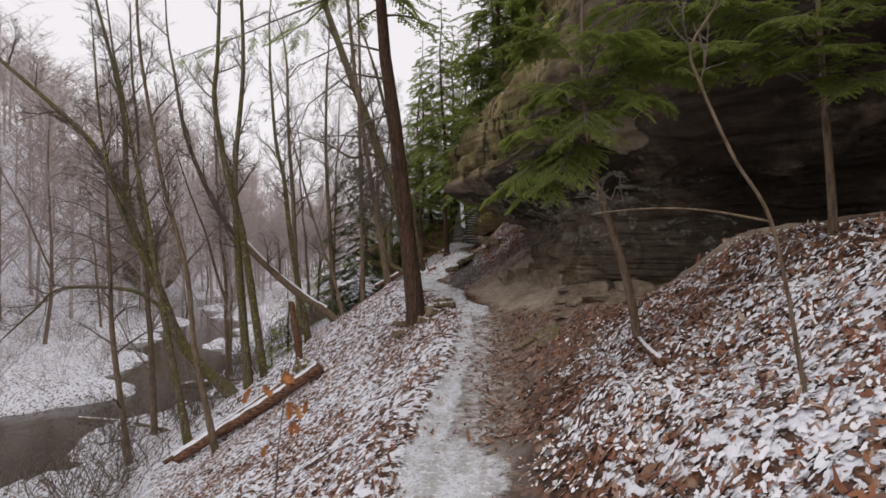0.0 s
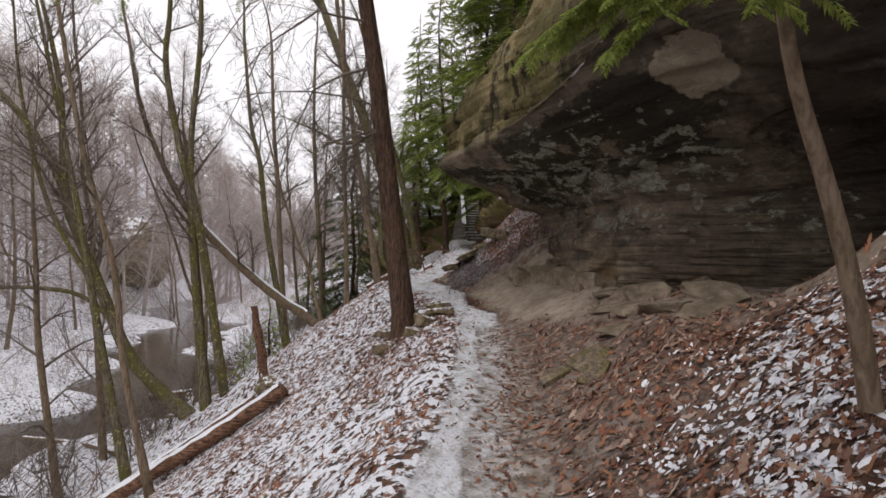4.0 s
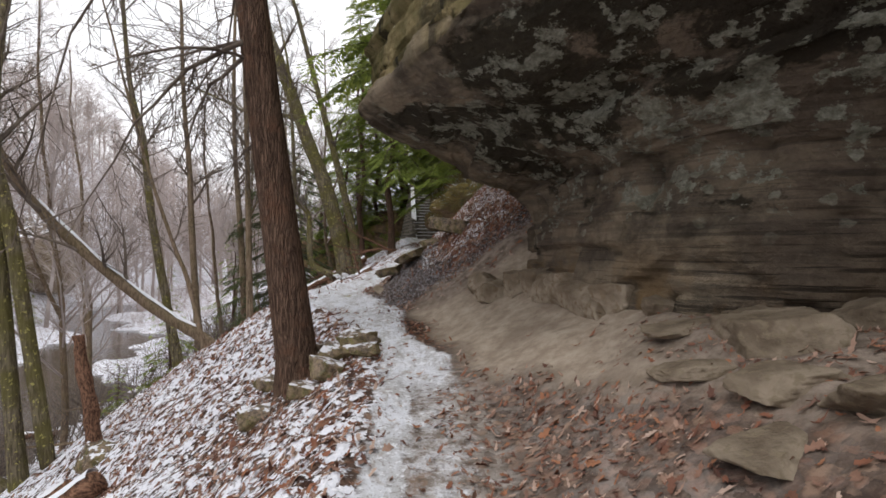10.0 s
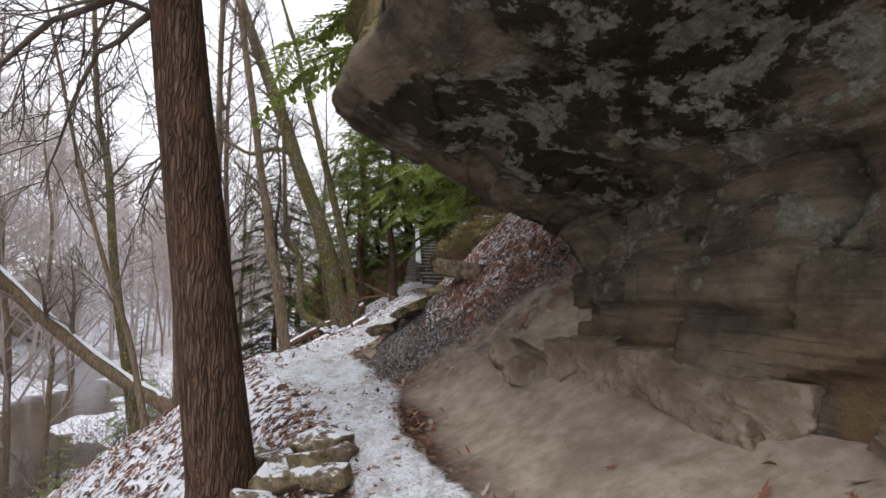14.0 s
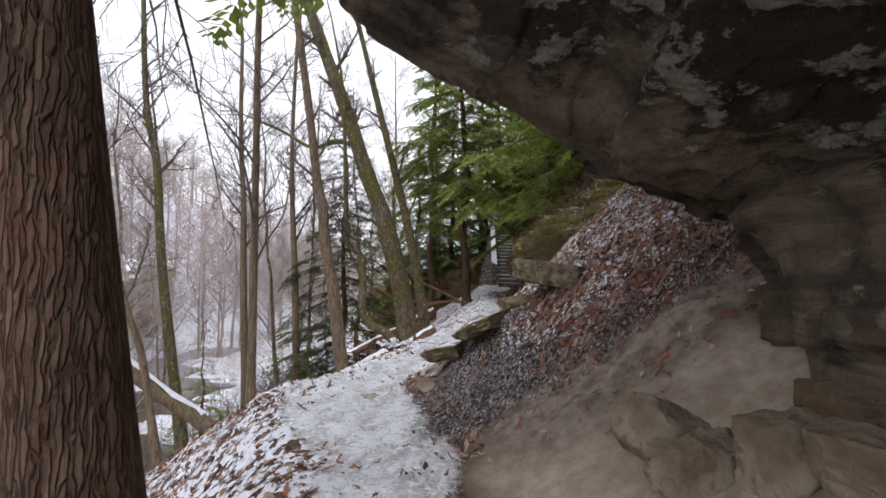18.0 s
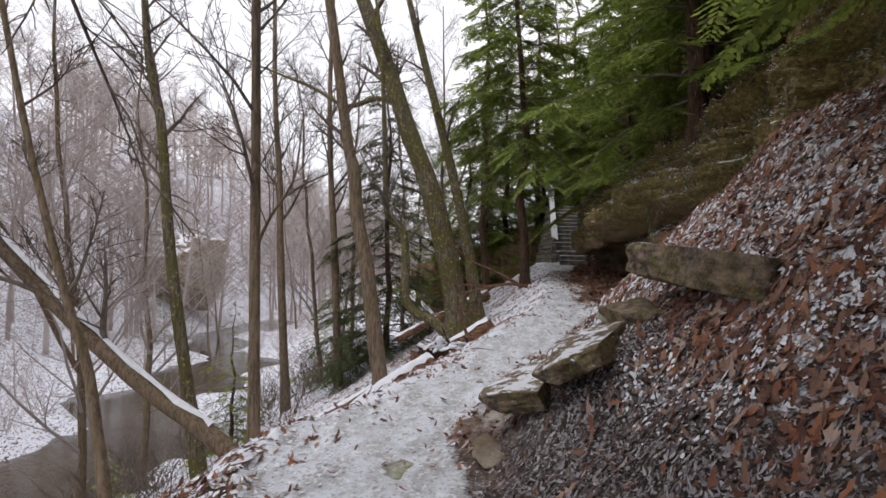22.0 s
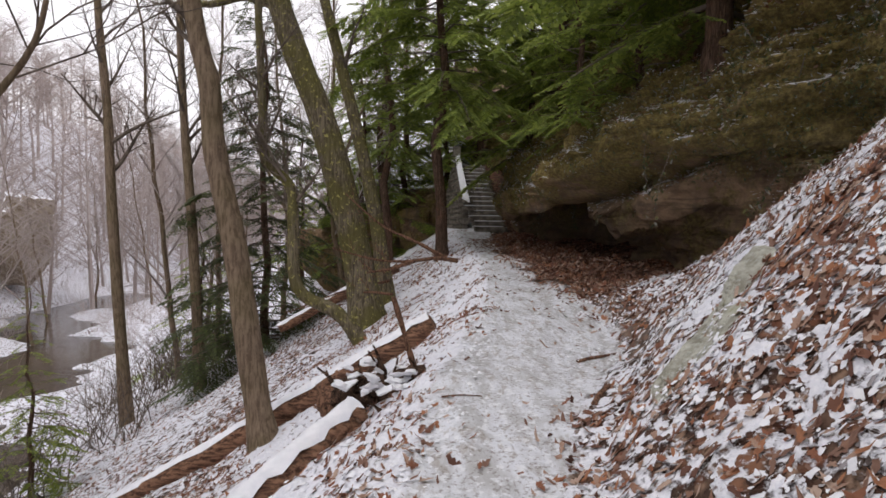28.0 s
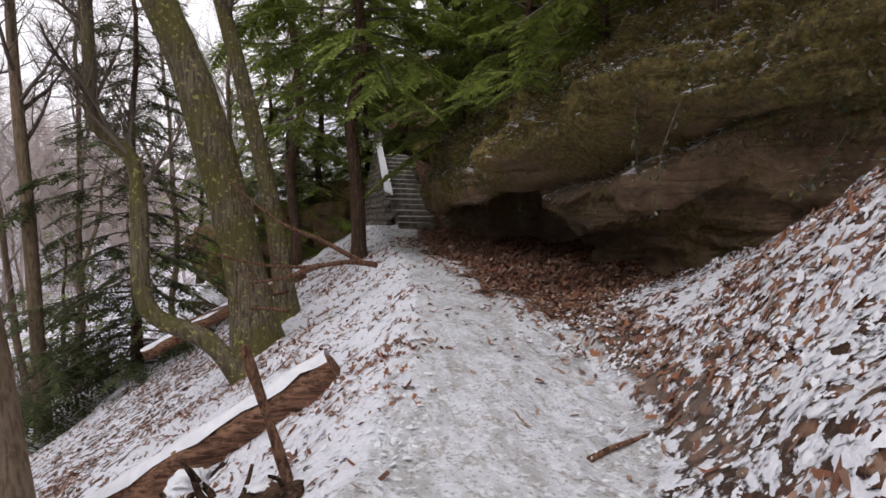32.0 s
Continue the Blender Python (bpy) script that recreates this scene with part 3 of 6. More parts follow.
SX=prof([(-60,3.6),(5.2,3.1),(6.6,2.5),(7.5,2.55),(8,2.35),(8.7,2.05),(9.4,1.7),(10.3,1.3),(11.7,.93),(13,.72),(14,.6),(60,.6)],.5)
SR=prof([(-60,.7),(0,.72),(4.6,.68),(5.8,.68),(7,.6),(8,.58),(10,.56),(12,.55),(13,.6),(14,.75),(15,.88),(16.5,.92),(17.3,1.05),(18.3,1.05),(19.2,.95),(20,.85),(21.5,.5),(23,.15),(60,.08)],.8)
WR=prof([(-60,.3),(0,.28),(4.5,.25),(6,.3),(8,.35),(12,.4),(13,.55),(14,.7),(15,.62),(16,.42),(17.2,.26),(18.2,.24),(19,.42),(20.5,.7),(24,.85),(60,.8)])
def at(tab,y): return np.interp(y,YS,tab)
def soft(d,s,r):
    d=np.maximum(d,0); return s*np.where(d<r,d*d/(2*r),d-r/2)
def base_h(x,y):
    x=np.asarray(x,float);y=np.asarray(y,float)
    px,pz,sl,sr,wr,wl=[at(t,y) for t in (PX,PZ,SL,SR,WR,WL)]
    d=x-px
    rr=soft(d-wr,sr,.35); cap=2.6-.95*np.clip((y-2)/1.5,0,1)*np.clip((8-y)/1,0,1); rr=np.where(rr>cap,cap+(rr-cap)*.25,rr)
    k=np.clip((y-6.2)/1.5,0,1)*np.clip((12-y)/1.2,0,1); rr=np.where(rr>.7,rr-k*.85*(rr-.7),rr)
    dl=soft(-d-wl,sl,.3); dl=np.where(dl>3.6,3.6+(dl-3.6)*.85,dl)
    z=pz+rr-dl
    xs=x-np.interp(y,[24,36,52,80],[0,-3,-11,-24])-1.6*np.sin(y*.31)-1.1*np.sin(y*.83+1)
    bed=np.interp(xs,[-900,-110,-85,-36,-23,-18,-16.9,-16,-11.8,-10.8,-9.6,900],[12,12,10,-2.2,-3.8,-4.5,-4.9,-5.4,-5.4,-4.95,-4.7,-4.4])
    z=np.maximum(z,bed)
    k=np.clip((-x-.12*y-22)/34,0,1); z=z+21*k*k*(3-2*k)
    k=np.clip((y-39)/30,0,1)*np.clip((x+9)/6,0,1); z=z+k*14
    z=z+np.clip(y-32.2,0,5)*.53*np.clip((x-1.5)/.2,0,1)
    k=np.clip((y-170)/90,0,1); z=np.maximum(z,z*(1-k)+k*24)
    return z


def ground_height(x, y):
    near = np.clip(1.3 - np.abs(x - at(PX, y)) / 12, 0.15, 1)
    path = np.exp(-((x - at(PX, y)) / 0.45) ** 2)
    bumps = (fractal(x * 0.8, y * 0.8, 0, 3, 3) - 0.5) * 0.3 + (fractal(x * 4.5, y * 4.5, 0, 3, 5) - 0.5) * 0.13
    far = np.clip((np.abs(x + 5) - 25) / 40, 0, 1) * (fractal(x * 0.03, y * 0.03, 0, 3, 8) - 0.5) * 9
    swell = 0
    for cx, cy, high, wide in ((3.1, 8.4, 0.1, 0.7), (2.2, 9.4, 0.05, 0.5), (1.5, 10.6, 0.05, 0.5), (1.0, 11.6, 0.04, 0.5), (0.62, 15.95, 0.16, 0.55)):
        r = ((x - cx) ** 2 + ((y - cy) * 1.25) ** 2) / wide ** 2
        swell = swell + high * np.exp(-r * r)
    dry = ramp(x - at(PX, y), 0.2, 0.7) * ramp(y, 7.5, 9.0) * (1 - ramp(y + 0.55 * (x - at(PX, y)), 14.0, 15.2))
    low = base_h(x, y)
    shore = np.exp(-((low + 4.9) / 0.45) ** 2) * ((fractal(x * 0.9, y * 0.9, 0, 3, 13) - 0.5) * 1.3)
    return low + shore + bumps * near * (1 - 0.75 * path) * (1 - 0.7 * dry) + far + swell


def ramp(v, a, b):
    return np.clip((v - a) / (b - a), 0, 1)


def masks(x, y):
    """Cover of the ground: snow, trodden ice, litter, dry sand, scree."""
    d = x - at(PX, y)
    rough_edge = 0.22 * (fractal(x * 2.2, y * 2.2, 0, 3, 77) - 0.5)
    path = np.exp(-np.clip(np.abs(d - at(IC, y) + rough_edge) / at(IW, y), 0, 4) ** 4)
    shelter = ramp(d, 0.15, 0.7) * ramp(y, 5.8, 7.4) * (1 - ramp(y + 0.55 * d, 14.0, 15.2))
    edge = x - at(SX, y) + 0.5 * (fractal(x * 1.7, y * 1.7, 0, 4, 78) - 0.5)
    sand = ramp(edge, -0.12, 0.2) * (1 - ramp(y + 0.15 * d, 13.8, 14.4)) * ramp(y, 5.0, 6.5)
    wave = 0.35 * (fractal(x * 2.0, y * 2.0, 0, 4, 21) - 0.5)
    dirt = ramp(y + 0.15 * d + wave, 13.6, 14.2) * (1 - ramp(y + wave, 14.12, 14.4)) * ramp(d, 0.7, 1.1)
    dirt = np.maximum(dirt, 0.85 * ramp(x + wave, 1.9, 2.4) * (1 - ramp(y + wave, 9.3, 10.3)) * ramp(y, 6.0, 7.0))
    band = ramp(y - 0.25 * d, 13.8, 14.2) * ramp(d + wave, 1.45, 1.9)
    scree = ramp(y + wave, 14.05, 14.4) * (1 - ramp(y - 0.7 * d, 14.9, 16.4)) * ramp(d + wave, 0.5, 0.8) * (1 - 0.85 * band)
    ragged = fractal(x * 1.1, y * 1.1, 0, 4, 31) - 0.5
    under = ramp(y + 3.5 * ragged, 21.3, 24.0) * ramp(d + 1.6 * ragged, -0.15, 0.6) * (1 - ramp(y, 31, 33))
    snow = np.where(d < 0, 0.51, np.where(y < 7, 0.53, 0.42)) + 0 * y
    snow = np.where(d < -6, 0.57, snow)
    right = (d > 0) * (y < 7)
    snow = snow * (1 - right * (1 - 0.75 * ramp(d, 0.25, 0.8) - 0.25) * 0.5) * (1 - 0.6 * right * ramp(x, 2.5, 3.4))
    snow = snow * (1 - 0.16 * right * ramp(y, 2.2, 3.6)) * (1 - 0.12 * right * (1 - ramp(d, 0.7, 1.2)))
    snow = snow * (1 - shelter) * (1 - 0.5 * scree) * (1 - 0.9 * under)
    snow = snow + np.maximum(0.12 * ramp(y, 15.5, 18) * ramp(d, -4, -3), 0.09 * band)
    strip = ramp(y, 2.6, 4.6) * (1 - ramp(y, 10.3, 11.8))
    narrow = np.exp(-((d + 0.25) / 0.17) ** 4) * (0.75 + 0.5 * (fractal(x * 3, y * 2, 0, 3, 61) - 0.5))
    ice = (path * (1 - strip) + np.maximum(narrow, 0.5 * path) * strip) * (1 - 0.8 * under) * 0.95
    mud = strip * np.exp(-((d - 0.12) / 0.42) ** 4) * (1 - narrow)
    mud = np.maximum(mud, 0.7 * ramp(y, 4.4, 6.0) * (1 - ramp(y, 10.5, 12.0)) * np.exp(-((d - 0.75) / 0.7) ** 4) * (0.55 + 0.9 * (fractal(x * 1.6, y * 1.6, 0, 3, 79) - 0.3)) * (1 - sand) * (1 - narrow))
    mud = np.maximum(mud, 0.9 * np.exp(-((x - 0.12 + 0.15 * (y - 16.6)) / 0.28) ** 2 - ((y - 16.6) / 0.9) ** 2))
    mud = np.maximum(mud, 0.3 * np.exp(-((d - 0.98 + rough_edge) / 0.14) ** 2) * ramp(y, 18.8, 19.6) * (1 - ramp(y, 21.2, 22.2)))
    litter = np.clip(1 - sand - 0.8 * path, 0, 1)
    snow = np.where(x < -24, 0.56, snow)
    bare = np.exp(-(((x + 0.75) / 0.75) ** 2 + ((y - 11.9) / 0.8) ** 2)) * (d < -0.3)
    snow = snow * (1 - 0.85 * ramp(x, 2.2, 2.4) * ramp(y, 30, 31))
    snow = snow * (1 - mud) * (1 - dirt) * (1 - 0.3 * bare)
    litter = litter * (1 - 0.7 * bare)
    return snow, ice, litter, sand * (1 - dirt), scree, path, mud, dirt


def build_ground():
    def axis(parts):
        return np.unique(np.concatenate([np.arange(a, b, s) for a, b, s in parts]).round(4))
    xs = axis([(-1500, -200, 130), (-200, -40, 8), (-40, -22, 1.5), (-22, -9, 0.4), (-9, -3.5, 0.14), (-3.5, 3.2, 0.06), (3.2, 7, 0.16), (7, 30, 2.5), (30, 200, 30), (200, 1501, 130)])
    ys = axis([(-1500, -60, 130), (-60, -6, 4), (-6, 0.4, 0.5), (0.4, 25, 0.075), (25, 34, 0.14), (34, 60, 0.8), (60, 260, 8), (260, 1501, 130)])
    gx, gy = np.meshgrid(xs, ys)
    gz = ground_height(gx, gy)
    n, m = len(ys), len(xs)
    i = (np.arange(n - 1)[:, None] * m + np.arange(m - 1)[None]).ravel()
    me = array_mesh("ground", np.stack([gx, gy, gz], -1).reshape(-1, 3), np.stack([i, i + 1, i + 1 + m, i + m], 1), GROUND, True)
    for name, values in zip(("snow", "ice", "litter", "sand", "gravel", "path", "mud", "dirt"), masks(gx, gy)):
        a = me.attributes.new(name, "FLOAT", "POINT")
        a.data.foreach_set("value", np.ascontiguousarray(values.ravel(), dtype=np.float32))
    return tagged(new("ground", me), "snowy wooded slope with a trodden icy path and fallen leaves", "ground", kind="structure")


build_ground()

# creek
wx, wy = np.meshgrid(np.linspace(-60, -7.5, 30), np.linspace(-80, 260, 120))
i = (np.arange(119)[:, None] * 30 + np.arange(29)[None]).ravel()
water = new("water", array_mesh("water", np.stack([wx, wy, -5 + 0 * wx], -1).reshape(-1, 3), np.stack([i, i + 1, i + 31, i + 30], 1), WATER, True))
tagged(water, "dark shallow creek between snowy banks", "creek", kind="structure")


# ---- cliffs: a sheet lofted through profiles, with bedding and broken blocks ----
def loft(stations, nu, nv, amount, seed, bed=1.0, shape=None):
    """stations: profiles of equal length, each a row of (x, y, z)."""
    s = np.array(stations, float)

    def spline(a, n):
        k = len(a)
        t = np.linspace(0, k - 1, n)
        i = np.clip(np.floor(t).astype(int), 0, k - 2)
        f = (t - i).reshape(-1, *([1] * (a.ndim - 1)))
        p0, p1, p2, p3 = a[np.maximum(i - 1, 0)], a[i], a[i + 1], a[np.minimum(i + 2, k - 1)]
        return p1 + 0.5 * f * (p2 - p0 + f * (2 * p0 - 5 * p1 + 4 * p2 - p3 + f * (3 * (p1 - p2) + p3 - p0)))
    g = spline(s, nu)
    g = np.swapaxes(spline(np.swapaxes(g, 0, 1), nv), 0, 1)
    du, dv = np.gradient(g, axis=0), np.gradient(g, axis=1)
    nrm = np.cross(du, dv)
    nrm /= np.linalg.norm(nrm, axis=-1, keepdims=True) + 1e-9
    x, y, z = g[..., 0], g[..., 1], g[..., 2]
    warp = (fractal(x * 0.6, y * 0.6, z * 0.6, 3, seed + 50) - 0.5) * 1.1
    layer = grain(0.8 * x, 0.8 * y, np.floor((z + warp * 0.3) * 3.6), seed + 4)
    layer2 = grain(1.6 * x, 1.6 * y, np.floor((z + warp * 0.3) * 9), seed + 9)
    cell = grain(np.floor(x * 1.1 + 2.3 * warp), np.floor(y * 1.1 - 1.7 * warp), np.floor((z + warp) * 2.3), seed + 2)
    tier = (z + warp * 0.35) * 1.9
    slab = grain(0.4 * x, 0.4 * y, np.floor(tier), seed + 6)
    gap = np.exp(-((tier - np.floor(tier)) / 0.1) ** 2) * grain(0.9 * x, 0.9 * y, np.floor(tier), seed + 7)
    d = (fractal(x * 0.7, y * 0.7, z * 0.9, 4, seed) - 0.5) * 0.7 + bed * ((slab - 0.5) * 0.5 + 0.22 * gap) + bed * ((layer - 0.5) * 0.42 + (layer2 - 0.5) * 0.14 + (cell - 0.5) * 0.2)
    d += (fractal(x * 5, y * 5, z * 7, 3, seed + 30) - 0.5) * 0.1
    d *= np.clip(0.3 + 4.5 * np.linspace(0, 1, nv), 0, 1)[None]
    g = g + nrm * (d * amount)[..., None]
    if shape:
        g = g + nrm * shape(x, y, z)[..., None]
    i = (np.arange(nu - 1)[:, None] * nv + np.arange(nv - 1)[None]).ravel()
    nrm = np.cross(np.gradient(g, axis=0), np.gradient(g, axis=1))
    nrm /= np.linalg.norm(nrm, axis=-1, keepdims=True) + 1e-9
    nrm *= -np.sign(nrm[..., 0].mean())
    return g.reshape(-1, 3), np.stack([i, i + 1, i + 1 + nv, i + nv], 1), nrm.reshape(-1, 3)


def cliff(name, label, stations, nu, nv, amount, seed, mat, bed, sheltered, covers, shape=None):
    v, f, nrm = loft(stations, nu, nv, amount, seed, bed, shape)
    along = np.tile(np.linspace(0, len(stations[0]) - 1, nv), nu)
    me = array_mesh(name, v, f, mat, True)
    lying = np.clip((nrm[:, 2] - 0.45) / 0.35, 0, 1) * (v[:, 2] > sheltered)
    me.attributes.new("snow", "FLOAT", "POINT").data.foreach_set("value", np.ascontiguousarray(0.62 * lying, dtype=np.float32))
    for key, values in covers(v[:, 0], v[:, 1], v[:, 2], along).items():
        me.attributes.new(key, "FLOAT", "POINT").data.foreach_set("value", np.ascontiguousarray(values, dtype=np.float32))
    tagged(new(name, me), label, "cliff", kind="structure")
    return v, nrm


def sandstone_covers(x, y, z, along):
    """Lichen on the dry underside, an ochre front, shade painted into the alcove and near end, thin beds along the
    foot.
    along: how far up the profile; the lip lies at 5 to 6."""
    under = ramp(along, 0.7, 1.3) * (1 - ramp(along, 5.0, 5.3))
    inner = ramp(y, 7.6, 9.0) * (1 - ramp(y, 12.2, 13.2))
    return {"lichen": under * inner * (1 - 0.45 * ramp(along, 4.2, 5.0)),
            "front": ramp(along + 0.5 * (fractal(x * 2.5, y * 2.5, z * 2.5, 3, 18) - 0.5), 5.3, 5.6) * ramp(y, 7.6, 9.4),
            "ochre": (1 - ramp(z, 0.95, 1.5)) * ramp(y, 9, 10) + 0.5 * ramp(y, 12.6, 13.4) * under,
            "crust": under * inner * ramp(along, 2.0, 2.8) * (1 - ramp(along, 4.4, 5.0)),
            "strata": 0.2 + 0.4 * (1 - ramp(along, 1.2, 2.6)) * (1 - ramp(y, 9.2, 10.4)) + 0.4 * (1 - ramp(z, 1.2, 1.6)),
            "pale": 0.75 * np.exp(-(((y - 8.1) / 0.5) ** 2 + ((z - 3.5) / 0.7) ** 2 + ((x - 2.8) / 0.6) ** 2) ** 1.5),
            # where the rock colour is darkened to stand in for shade
            "painted_shade": np.maximum((1 - ramp(y, 8.2, 9.8)) * (1 - 0.4 * ramp(z, 3.0, 3.8) * ramp(y, 6.5, 7.5)), 0.5 * ramp(y, 12.8, 13.6) * (1 - ramp(along, 4, 5)))}


def wall_joints(x, y, z):
    """Upright joints that part the wall under the overhang into blocks."""
    warp = (fractal(x * 1.5, y * 1.5, z * 1.5, 3, 62) - 0.5) * 1.2
    cut = (y + 0.8 * x + 0.3 * warp) * 1.7
    joint = np.exp(-((cut - np.floor(cut) - 0.5) / 0.09) ** 2) * (grain(np.floor(cut), 0, np.floor(z * 2.2 + warp), 63) > 0.35)
    block = grain(np.floor(cut - 0.5), 0, np.floor(z * 1.8 + warp), 64) - 0.5
    low = ramp(z, 0.7, 1.0) * (1 - ramp(z, 2.2, 2.6)) * ramp(y, 9.0, 9.8)
    return low * (0.1 * joint + 0.16 * block)


OVERHANG = [
    [(6.4, -8, 0), (6.4, -8, 2), (6.4, -8, 3), (6.2, -8, 3.8), (5.8, -8, 4.3), (5.4, -8, 5), (5.5, -8, 7), (6.2, -8, 9), (8, -8, 11), (20, -8, 15)],
    [(5.7, 2, 0.5), (5.8, 2, 2), (5.8, 2, 3), (5.5, 2, 3.8), (5.0, 2, 4.3), (4.6, 2, 5), (4.7, 2, 6.5), (5.4, 2, 8.5), (7, 2, 10.5), (20, 2, 15)],
    [(6.2, 5.8, 0.6), (6.3, 5.8, 1.6), (6.1, 5.8, 2.4), (5.4, 5.8, 3.1), (4.2, 5.7, 3.9), (3.6, 5.6, 4.7), (3.7, 5.7, 6), (4.3, 5.9, 7.6), (6, 6.2, 9.4), (20, 7, 14)],
    [(4.9, 8.4, 0.6), (5.0, 8.5, 1.5), (4.6, 8.4, 2.1), (3.7, 8.1, 2.7), (2.8, 7.9, 3.25), (2.2, 7.6, 4.0), (2.3, 7.7, 5.2), (3.0, 8.1, 6.8), (4.6, 8.6, 8.4), (18, 9, 13)],
    [(2.75, 9.8, 0.6), (3.0, 9.6, 1.65), (3.1, 9.5, 2.3), (2.65, 9.4, 2.65), (2.1, 9.3, 2.95), (1.55, 9.1, 3.4), (1.5, 9.2, 4.5), (2.1, 9.6, 6.0), (3.6, 10.2, 7.6), (17, 11, 12)],
    [(2.2, 11, 0.6), (2.4, 11, 1.5), (2.5, 10.95, 2.2), (2.0, 10.9, 2.5), (1.4, 10.8, 2.75), (0.8, 10.6, 3.1), (0.8, 10.7, 4.1), (1.6, 11.2, 5.3), (3.1, 11.9, 6.7), (16, 13, 11)],
    [(2.05, 12.2, 0.7), (2.2, 12.2, 1.5), (2.25, 12.2, 2.15), (1.6, 12.2, 2.45), (0.9, 12.1, 2.78), (0.28, 11.95, 3.02), (0.3, 12.05, 3.8), (1.05, 12.5, 4.85), (2.6, 13.1, 5.9), (15, 15, 10)],
    [(2.2, 13.0, 0.9), (2.25, 13.0, 1.6), (2.05, 13.0, 2.1), (1.35, 12.95, 2.5), (0.65, 12.85, 2.8), (0.1, 12.65, 3.0), (0.15, 12.8, 3.6), (1.0, 13.2, 4.6), (2.5, 13.8, 5.6), (14, 16, 9)],
    [(2.6, 13.6, 1.2), (2.55, 13.65, 1.8), (2.2, 13.6, 2.15), (1.7, 13.5, 2.4), (1.1, 13.4, 2.62), (0.75, 13.2, 2.85), (0.8, 13.4, 3.4), (1.4, 14.0, 4.5), (2.7, 14.6, 5.6), (14, 17, 8.6)],
    [(3.0, 14.1, 1.4), (2.85, 14.25, 1.95), (2.6, 14.25, 2.15), (2.25, 14.2, 2.3), (1.9, 14.15, 2.4), (1.6, 14.1, 2.55), (1.7, 14.4, 3.1), (2.3, 14.9, 4.0), (3.6, 15.4, 5.2), (14, 18, 8.3)],
    [(3.6, 14.6, 1.6), (3.5, 14.9, 2.2), (3.4, 14.9, 2.4), (3.3, 14.9, 2.5), (3.2, 14.9, 2.6), (3.1, 14.9, 2.8), (3.2, 15.2, 3.2), (3.8, 15.8, 4.0), (5.0, 16.4, 5.0), (14, 19, 8)],
]
for row in OVERHANG:
    # a crisp lip: a second corner just above the first
    row.insert(6, tuple(row[5][k] + (0.0, 0.0, 0.09)[k] + 0.04 * (row[6][k] - row[5][k]) for k in range(3)))
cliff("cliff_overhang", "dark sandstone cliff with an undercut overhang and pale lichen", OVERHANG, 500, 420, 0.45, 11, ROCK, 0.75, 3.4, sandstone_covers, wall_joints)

def mossy_covers(x, y, z, along):
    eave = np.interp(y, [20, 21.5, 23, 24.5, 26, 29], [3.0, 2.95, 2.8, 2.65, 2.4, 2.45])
    # painted shade starts at the eave and covers the recess beneath it
    return {"moss": ramp(z, 2.3, 3.3), "painted_shade": 0.8 * (1 - ramp(z - eave, -0.35, 0.15)) * (0.35 + 0.65 * ramp(y, 22.5, 24.5))}


def mossy_shape(x, y, z):
    """A brow that rises towards the near end, a hollow under it, and thin shelves along the foot."""
    eave = np.interp(y, [20, 21.5, 23, 24.5, 26, 29], [3.0, 2.95, 2.8, 2.65, 2.4, 2.45])
    along = ramp(y, 20.2, 21.5) * (1 - ramp(y, 29.2, 30))
    eave = eave + 0.3 * (fractal(y * 1.3, 0, 0, 3, 85) - 0.5)
    brow = 0.34 * np.exp(-((z - eave - 0.22) / 0.32) ** 2) - 0.45 * np.exp(-((z - eave + 0.26) / 0.18) ** 2)
    lip = np.interp(y, [20, 22.5, 24.5, 26.6, 29], [2.08, 2.2, 2.3, 2.46, 2.4]) + 0.08 * (fractal(y * 2.2, 1, 0, 3, 87) - 0.5)
    hollow = (1 - ramp(z, lip - 0.07, lip)) * (0.22 + 0.6 * ramp(y, 24.8, 25.8)) * ramp(y, 20.5, 21.5) * (1 - ramp(y, 28.3, 28.8))
    sill = z + 0.06 * np.sin(2.1 * y)
    shelf = (1 - ramp(sill, 2.0, 2.06)) * ramp(y, 20, 21) * (1 - ramp(y, 25.6, 26.6)) * (0.26 * grain(1.3 * y, 0, np.floor(sill * 8), 5) - 0.04)
    ribs = (fractal(y * 1.6, 3, z * 0.3, 4, 83, 0.6) - 0.5) * 0.55 * ramp(z, 2.1, 2.6)
    ribs = ribs + (np.abs(fractal(x * 2.6, y * 2.6, z * 3.4, 4, 86, 0.6) - 0.5) - 0.1) * 0.45
    crag = np.abs(fractal(x * 1.2, y * 1.2, z * 1.2, 4, 84, 0.55) - 0.5) * 1.2 * ramp(z, 3.2, 4.2)
    return ribs + crag + hollow - (brow * along + shelf)


STAIR_CLIFF = []
for y, x, foot in ((12, 6.0, 2.5), (15, 4.9, 2.4), (17, 4.1, 2.4), (19, 3.5, 2.2), (20.5, 3.1, 1.9), (22, 2.75, 1.4), (24, 2.45, 1.15), (26, 2.3, 1.3), (28, 2.2, 1.4), (29.6, 2.1, 1.5), (30.8, 2.3, 1.7), (32, 2.75, 1.8), (36, 2.9, 3.6), (42, 3.2, 4.6)):
    cave = max(0.0, 1 - abs(y - 26) / 4.8) ** 0.5
